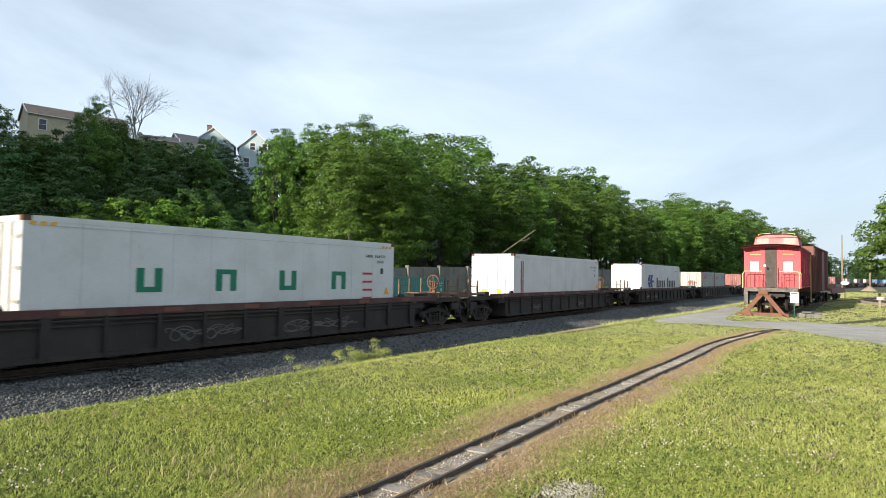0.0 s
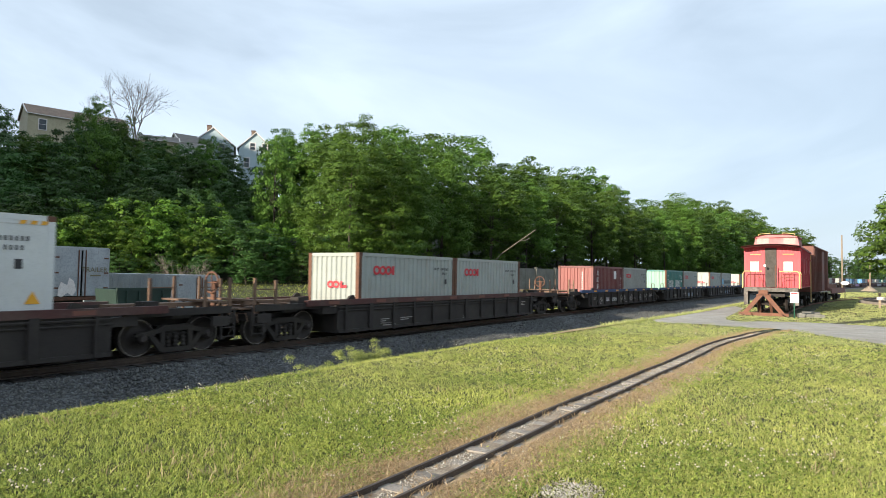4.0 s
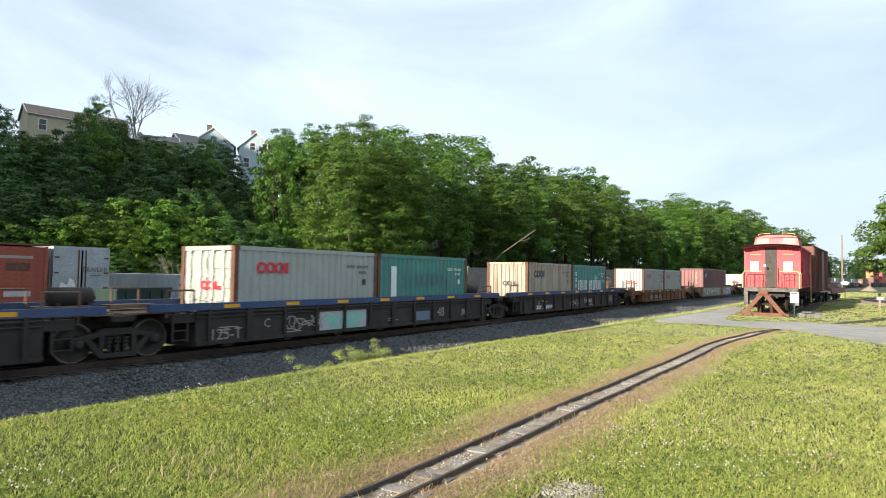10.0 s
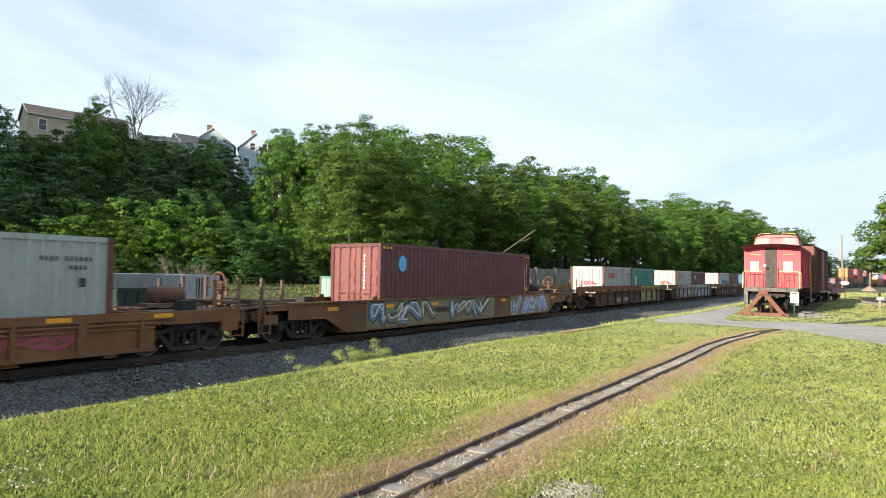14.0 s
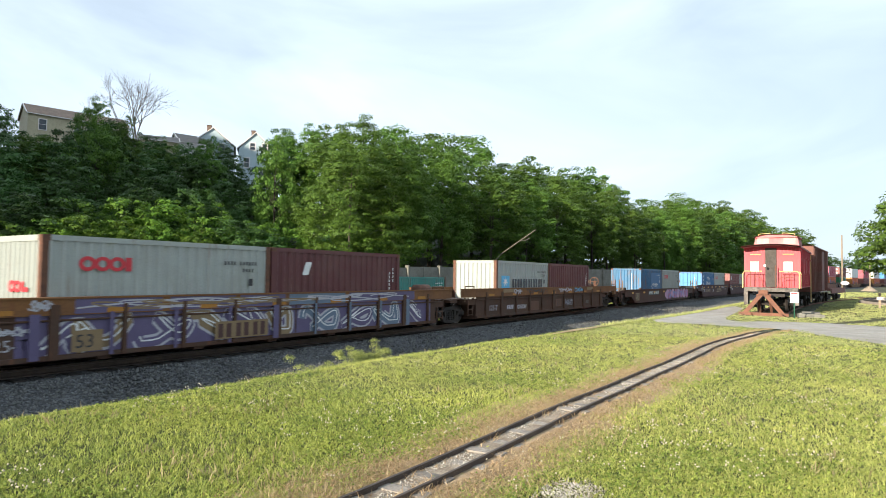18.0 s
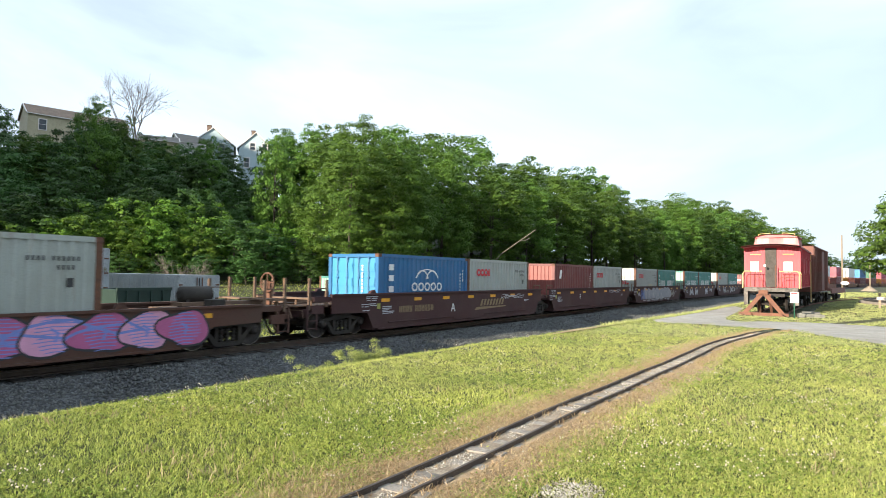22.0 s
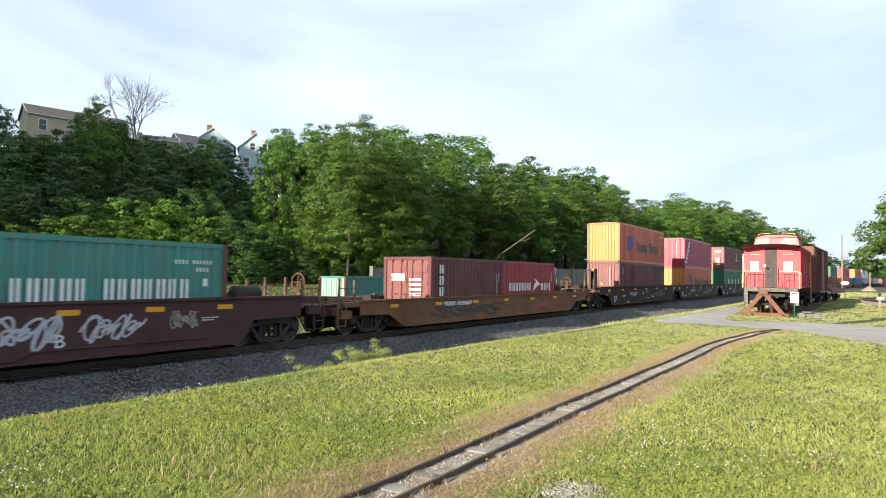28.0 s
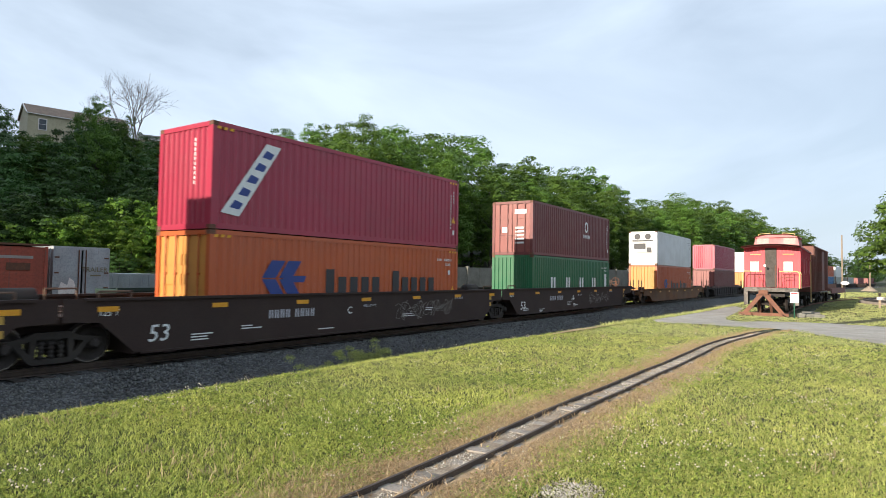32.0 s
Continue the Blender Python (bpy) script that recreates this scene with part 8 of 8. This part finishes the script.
def trailer(x, y, w, L, z0, top, m, label, ribs=True, wheels=True):
    """A box trailer with its doors towards the tracks."""
    t = tagged(new("box_trailer"), label, "trailer", "trailers in the yard")
    for s in (-1, 1):
        side = part("side_wall", one(box, s * (w / 2 - 0.03), L / 2, (z0 + top) / 2, 0.06, L, top - z0), m, t)
        if ribs:
            for i in range(int(L / 0.62)):
                put("side_post", cached((label, s, "tp"), lambda: mesh(one(box, s * (w / 2 + 0.012), 0, (z0 + top) / 2, 0.035, 0.06, top - z0 - 0.15), "side_post", m)), side, at=(0, 0.25 + i * 0.62, 0))
        d = part("door", one(box, s * w / 4, -0.01, (z0 + top) / 2, w / 2 - 0.09, 0.06, top - z0 - 0.2), m, t)
        part("lock_rod", one(tube, (s * 0.16, -0.07, z0 + 0.1), (s * 0.16, -0.07, top - 0.1), 0.025, 6), CASTING, d)
        for z in (0.2, 0.5, 0.8):
            part("hinge", one(box, s * (w / 2 - 0.14), -0.055, z0 + z * (top - z0), 0.2, 0.03, 0.07), CASTING, d)
        part("door_post", one(box, s * (w / 2 - 0.03), 0.0, (z0 + top) / 2, 0.08, 0.1, top - z0), m, t)
    part("header", one(box, 0, 0, top - 0.06, w - 0.1, 0.1, 0.12), m, t)
    part("rear_sill", one(box, 0, 0, z0 - 0.02, w - 0.06, 0.14, 0.16), CASTING, t)
    part("front_wall", one(box, 0, L - 0.03, (z0 + top) / 2, w - 0.1, 0.06, top - z0), m, t)
    part("roof", one(box, 0, L / 2, top + 0.02, w, L, 0.04), m, t)
    part("floor", one(box, 0, L / 2, z0 + 0.05, w - 0.1, L - 0.1, 0.1), DARK, t)
    if wheels:
        for s in (-1, 1):
            for yy in (1.6, 2.8):
                bm = bmesh.new()
                lathe(bm, [(0.2, -0.14), (0.48, -0.13), (0.5, 0), (0.48, 0.13), (0.2, 0.14)], 18, "x", (s * (w / 2 - 0.28), yy, 0.5))
                part("wheel", bm, DARK, t)
        part("axle_frame", one(box, 0, 2.2, (0.5 + z0) / 2 + 0.1, 1.2, 2.4, z0 - 0.45), DARK, t)
        for s in (-1, 1):
            part("landing_leg", one(box, s * 0.8, L - 2.2, z0 / 2, 0.14, 0.14, z0), DARK, t)
    t.matrix_basis = Matrix.Translation((x, y, ground_z(x, y)))
    return t


grey = trailer(14.45, 30.0, 2.5, 9.5, 1.5, 3.84, ALU, "dented grey aluminium box trailer with rear doors closed")
put("old_lettering", cached("tr1", lambda: words("TRAILER", 0.32, INK["olive"])), grey, at=(-0.02, -0.06, 2.72))
part("white_smear", one(slab, [(-1.02, 1.62), (-0.85, 1.55), (-0.6, 1.75), (-0.38, 1.6), (-0.22, 1.85), (-0.35, 2.3), (-0.55, 2.45), (-0.62, 2.1), (-0.9, 2.25), (-1.0, 1.95)], -0.05, -0.043), WHITE_BOARD, grey, "splash of white paint on the door")
part("text_rows", one(box, 0.62, -0.05, 2.55, 0.5, 0.006, 0.07), INK["olive"], grey)
trailer(20.25, 29.4, 2.5, 12.0, 0.12, 2.58, ALU, "long grey ribbed storage box with doors closed", wheels=False)
red_box = tagged(new("wooden_freight_body"), "peeling red wooden freight body on dark wheels", "freight body", "trailers in the yard")
for i in range(10):
    put("plank", cached("rbplank", lambda: mesh(one(box, 0, 0, 0, 3.2, 0.07, 0.232), "plank", OLD_RED)), red_box, at=(0, 0, 1.45 + i * 0.24))
part("body", one(box, 0, 2.0, 2.55, 3.16, 3.9, 2.4), OLD_RED, red_box)
part("roof", one(box, 0, 2.0, 3.84, 3.3, 4.2, 0.08), CASTING, red_box)
for x in (-1.56, 1.56):
    part("corner_strip", one(box, x, -0.04, 2.55, 0.12, 0.06, 2.45), OLD_RED, red_box)
part("sill", one(box, 0, 0.1, 1.22, 3.2, 0.2, 0.22), DARK, red_box)
part("dark_patch", one(box, 0.5, -0.045, 2.9, 0.9, 0.02, 0.32), CASTING, red_box)
part("pale_rows", one(box, 0.3, -0.045, 3.3, 1.5, 0.012, 0.12), INK["dim"], red_box)
part("pale_rows", one(box, 0.5, -0.045, 1.75, 1.0, 0.012, 0.22), INK["ash"], red_box)
for s in (-1, 1):
    bm = bmesh.new()
    lathe(bm, [(0.2, -0.14), (0.5, -0.12), (0.5, 0.12), (0.2, 0.14)], 18, "x", (s * 1.2, 1.2, 0.5))
    part("wheel", bm, DARK, red_box)
    part("support", one(box, s * 1.1, 0.6, 0.6, 0.3, 0.6, 1.2), DARK, red_box)
red_box.matrix_basis = Matrix.Translation((11.0, 29.2, ground_z(11, 29.2)))
skip = tagged(new("waste_skip"), "dark green steel waste skip in the yard", "skip")
bm = bmesh.new()
slab(bm, [(-1.9, 0.0), (1.9, 0.0), (2.3, 1.5), (-2.3, 1.5)], -0.9, -0.84)
part("side", bm, SKIP, skip)
bm = bmesh.new()
slab(bm, [(-1.9, 0.0), (1.9, 0.0), (2.3, 1.5), (-2.3, 1.5)], 0.84, 0.9)
part("side", bm, SKIP, skip)
part("floor", one(box, 0, 0, 0.05, 3.8, 1.7, 0.1), SKIP, skip)
for s in (-1, 1):
    part("end_plate", one(box, s * 2.1, 0, 0.75, 0.08, 1.7, 1.55, turn=Matrix.Rotation(s * 0.26, 3, "Y")), SKIP, skip)
for k in range(4):
    part("rib", one(box, -1.5 + k, -0.93, 0.75, 0.1, 0.08, 1.4), SKIP, skip)
part("rim", one(box, 0, -0.9, 1.5, 4.6, 0.12, 0.1), SKIP, skip)
skip.matrix_basis = Matrix.Translation((15.3, 27.0, ground_z(15.3, 27))) @ Matrix.Diagonal((0.55, 1, 1.32, 1))


def ground_box(x, y, colour, label):
    c = container(colour, 40, 0, 0, label=label)
    LIST.pop()
    c["group"] = "trailers in the yard"
    c.matrix_basis = Matrix.Translation((x, y, ground_z(x, y) + 0.02))
    return c


teal_box = ground_box(36.85, 29.7, "teal", "teal storage container standing in the yard")
decal(teal_box, "name_bars", "pale", -W / 2 - 0.006, lambda bm: bars(bm, 1.4, 0.5, 7, 0.36, 0.5, 0.14))

# concrete retaining wall at the foot of the wood
wall = tagged(new("retaining_wall"), "stained grey concrete retaining wall at the wood's foot", "wall", kind="structure")
for i in range(26):
    x = 47.0 + i * 2.5
    y = 39.0 - 0.11 * (x - 47)
    z = ground_z(x, y)
    part("wall_panel", one(box, x, y, z + 1.0, 2.46, 0.3, 3.4, turn=Matrix.Rotation(-0.11, 3, "Z")), CONCRETE, wall)
    if i % 2 == 0:
        part("pilaster", one(box, x - 1.23, y - 0.05, z + 1.05, 0.28, 0.4, 3.6), CONCRETE, wall)

# ---- houses on the hilltop ----
SIDING_TAN = mat("tan_siding", (0.48, 0.43, 0.29), (0.42, 0.37, 0.25), rough=0.7, big=0.8, fine=10, bump=0.1)
SIDING_BLUE = mat("pale_blue_siding", (0.42, 0.52, 0.55), (0.37, 0.46, 0.49), rough=0.7, big=0.8, fine=10, bump=0.1)
SIDING_WHITE = mat("white_siding", (0.72, 0.71, 0.68), (0.62, 0.61, 0.58), rough=0.7, big=0.8, fine=10, bump=0.1)
SHINGLE = mat("brown_shingles", (0.27, 0.195, 0.145), (0.20, 0.145, 0.11), rough=0.95, big=1.0, fine=8, bump=0.4)
SHINGLE_GREY = mat("grey_shingles", (0.20, 0.18, 0.16), (0.14, 0.13, 0.12), rough=0.95, big=1.0, fine=8, bump=0.4)
BRICK = mat("chimney_brick", (0.20, 0.14, 0.11), (0.14, 0.10, 0.08), rough=0.9, big=3, fine=12, bump=0.4)


def house(x, y, turn, w, L, eave, ridge, base, siding, roofing, windows, label, chimney=None):
    """A gabled house: w across the gable, L along the ridge; heights are absolute; windows: (face, along, z, width, height)."""
    h = tagged(new("house"), label, "house", "houses on the hill")
    for s in (-1, 1):
        wl = part("side_wall", one(box, 0, s * (w / 2 - 0.1), (base + eave) / 2, L, 0.2, eave - base), siding, h)
        for k in range(int((eave - base) / 0.4)):
            part("clapboard", one(box, 0, s * (w / 2 + 0.01), base + 0.3 + k * 0.4, L, 0.03, 0.05), siding, wl) if eave - base - k * 0.4 < 3.2 else None
        bm = bmesh.new()
        slab_pts = [(s * (w / 2 + 0.35), eave - 0.12), (0.0, ridge), (0.0, ridge + 0.16), (s * (w / 2 + 0.35), eave + 0.06)]
        a = [bm.verts.new((-L / 2 - 0.3, q, z)) for q, z in slab_pts]
        b = [bm.verts.new((L / 2 + 0.3, q, z)) for q, z in slab_pts]
        bm.faces.new(a)
        bm.faces.new(b[::-1])
        for i in range(4):
            bm.faces.new((a[i], a[(i + 1) % 4], b[(i + 1) % 4], b[i]))
        part("roof", bm, roofing, h)
        part("gutter", one(box, 0, s * (w / 2 + 0.36), eave - 0.06, L + 0.5, 0.1, 0.14), WHITE_BOARD, h)
    for e in (-1, 1):
        bm = bmesh.new()
        pts = [(-w / 2, base), (w / 2, base), (w / 2, eave), (0, ridge), (-w / 2, eave)]
        a = [bm.verts.new((e * L / 2 - 0.1, q, z)) for q, z in pts]
        b = [bm.verts.new((e * L / 2 + 0.1, q, z)) for q, z in pts]
        bm.faces.new(a)
        bm.faces.new(b[::-1])
        for i in range(5):
            bm.faces.new((a[i], a[(i + 1) % 5], b[(i + 1) % 5], b[i]))
        part("gable_wall", bm, siding, h)
        for s in (-1, 1):
            bm = bmesh.new()
            bar(bm, [(e * (L / 2 + 0.3), s * (w / 2 + 0.35), eave), (e * (L / 2 + 0.3), 0, ridge + 0.08)], 0.12, 4)
            part("barge_board", bm, WHITE_BOARD, h)
    for face, along, z, ww, hh in windows:
        if face == "side":
            f = part("window", one(box, along, -w / 2 - 0.05, z, ww + 0.24, 0.1, hh + 0.24), WHITE_BOARD, h)
            part("pane", one(box, along, -w / 2 - 0.1, z + hh / 4, ww, 0.04, hh / 2 - 0.05), PANE, f)
            part("pane", one(box, along, -w / 2 - 0.1, z - hh / 4, ww, 0.04, hh / 2 - 0.05), PANE, f)
        else:
            f = part("window", one(box, -L / 2 - 0.12, along, z, 0.1, ww + 0.24, hh + 0.24), WHITE_BOARD, h)
            part("pane", one(box, -L / 2 - 0.17, along, z + hh / 4, 0.04, ww, hh / 2 - 0.05), PANE, f)
            part("pane", one(box, -L / 2 - 0.17, along, z - hh / 4, 0.04, ww, hh / 2 - 0.05), PANE, f)
    if chimney:
        st = part("chimney", one(box, chimney[0], chimney[1], chimney[2], 0.8, 0.8, 2.2), BRICK, h)
        part("chimney_cap", one(box, chimney[0], chimney[1], chimney[2] + 1.12, 0.95, 0.95, 0.12), BRICK, st)
    h.matrix_basis = Matrix.Translation((x, y, 0)) @ Matrix.Rotation(radians(turn), 4, "Z")


house(52.6, 113.4, -13, 7.5, 15.0, 27.0, 29.1, 15, SIDING_TAN, SHINGLE, (("side", -5.5, 25.4, 1.0, 1.7), ("side", -0.4, 25.2, 1.0, 1.5), ("side", -4.6, 21.8, 1.6, 1.4)), "tan sided house with a brown shingle roof")
house(76.2, 107.0, 52, 7.6, 11.0, 25.9, 29.3, 14, SIDING_BLUE, SHINGLE_GREY, (("gable", -1.5, 25.6, 1.0, 1.4), ("gable", 1.6, 25.6, 1.0, 1.4)), "pale blue gabled house with a brick chimney", (-2.6, 0.9, 29.2))
house(81.8, 100.9, 49, 6.2, 11.0, 25.5, 28.7, 13, SIDING_BLUE, SHINGLE_GREY, (("gable", 0.6, 26.0, 0.9, 1.3), ("gable", -1.7, 26.0, 0.9, 1.3), ("gable", -1.2, 20.3, 0.9, 1.6), ("gable", -2.3, 20.3, 0.9, 1.6), ("gable", 1.6, 22.8, 0.8, 1.8)), "tall pale blue house with white trim and chimney", (-2.4, 0.6, 28.6))
house(69.7, 104.9, -15, 6.4, 6.0, 25.3, 27.3, 14, SIDING_WHITE, SHINGLE_GREY, (), "white sided house with a grey roof")
house(61.0, 101.5, -30, 6.0, 6.0, 23.9, 25.1, 14, SIDING_TAN, SHINGLE_GREY, (), "low house with a grey roof behind the trees")


# ---- what moves ----


def run(t):
    """Metres that the train has gone by t; it slows a little."""
    return 13.87 * t - 0.008 * t * t


def motions():
    times = [i * 2.0 for i in range(17)]
    for ob, u, base in LIST:
        rows = []
        for t in times:
            x, y, h = on_track(u - run(t))
            rows.append((t, Matrix.Translation((x, y, RAIL_Z + base)) @ Matrix.Rotation(h, 4, "Z")))
        walk(ob, rows)
    turns = [(i / FPS, Matrix.Rotation(-run(i / FPS) / AXLE_R, 4, "Y")) for i in range(32 * FPS + 1)]
    first = WHEELS[0]
    walk(first, turns)
    for w in WHEELS[1:]:
        w.rotation_mode = "QUATERNION"
        w.animation_data_create()
        w.animation_data.action = first.animation_data.action
        w.animation_data.action_slot = first.animation_data.action_slot


motions()
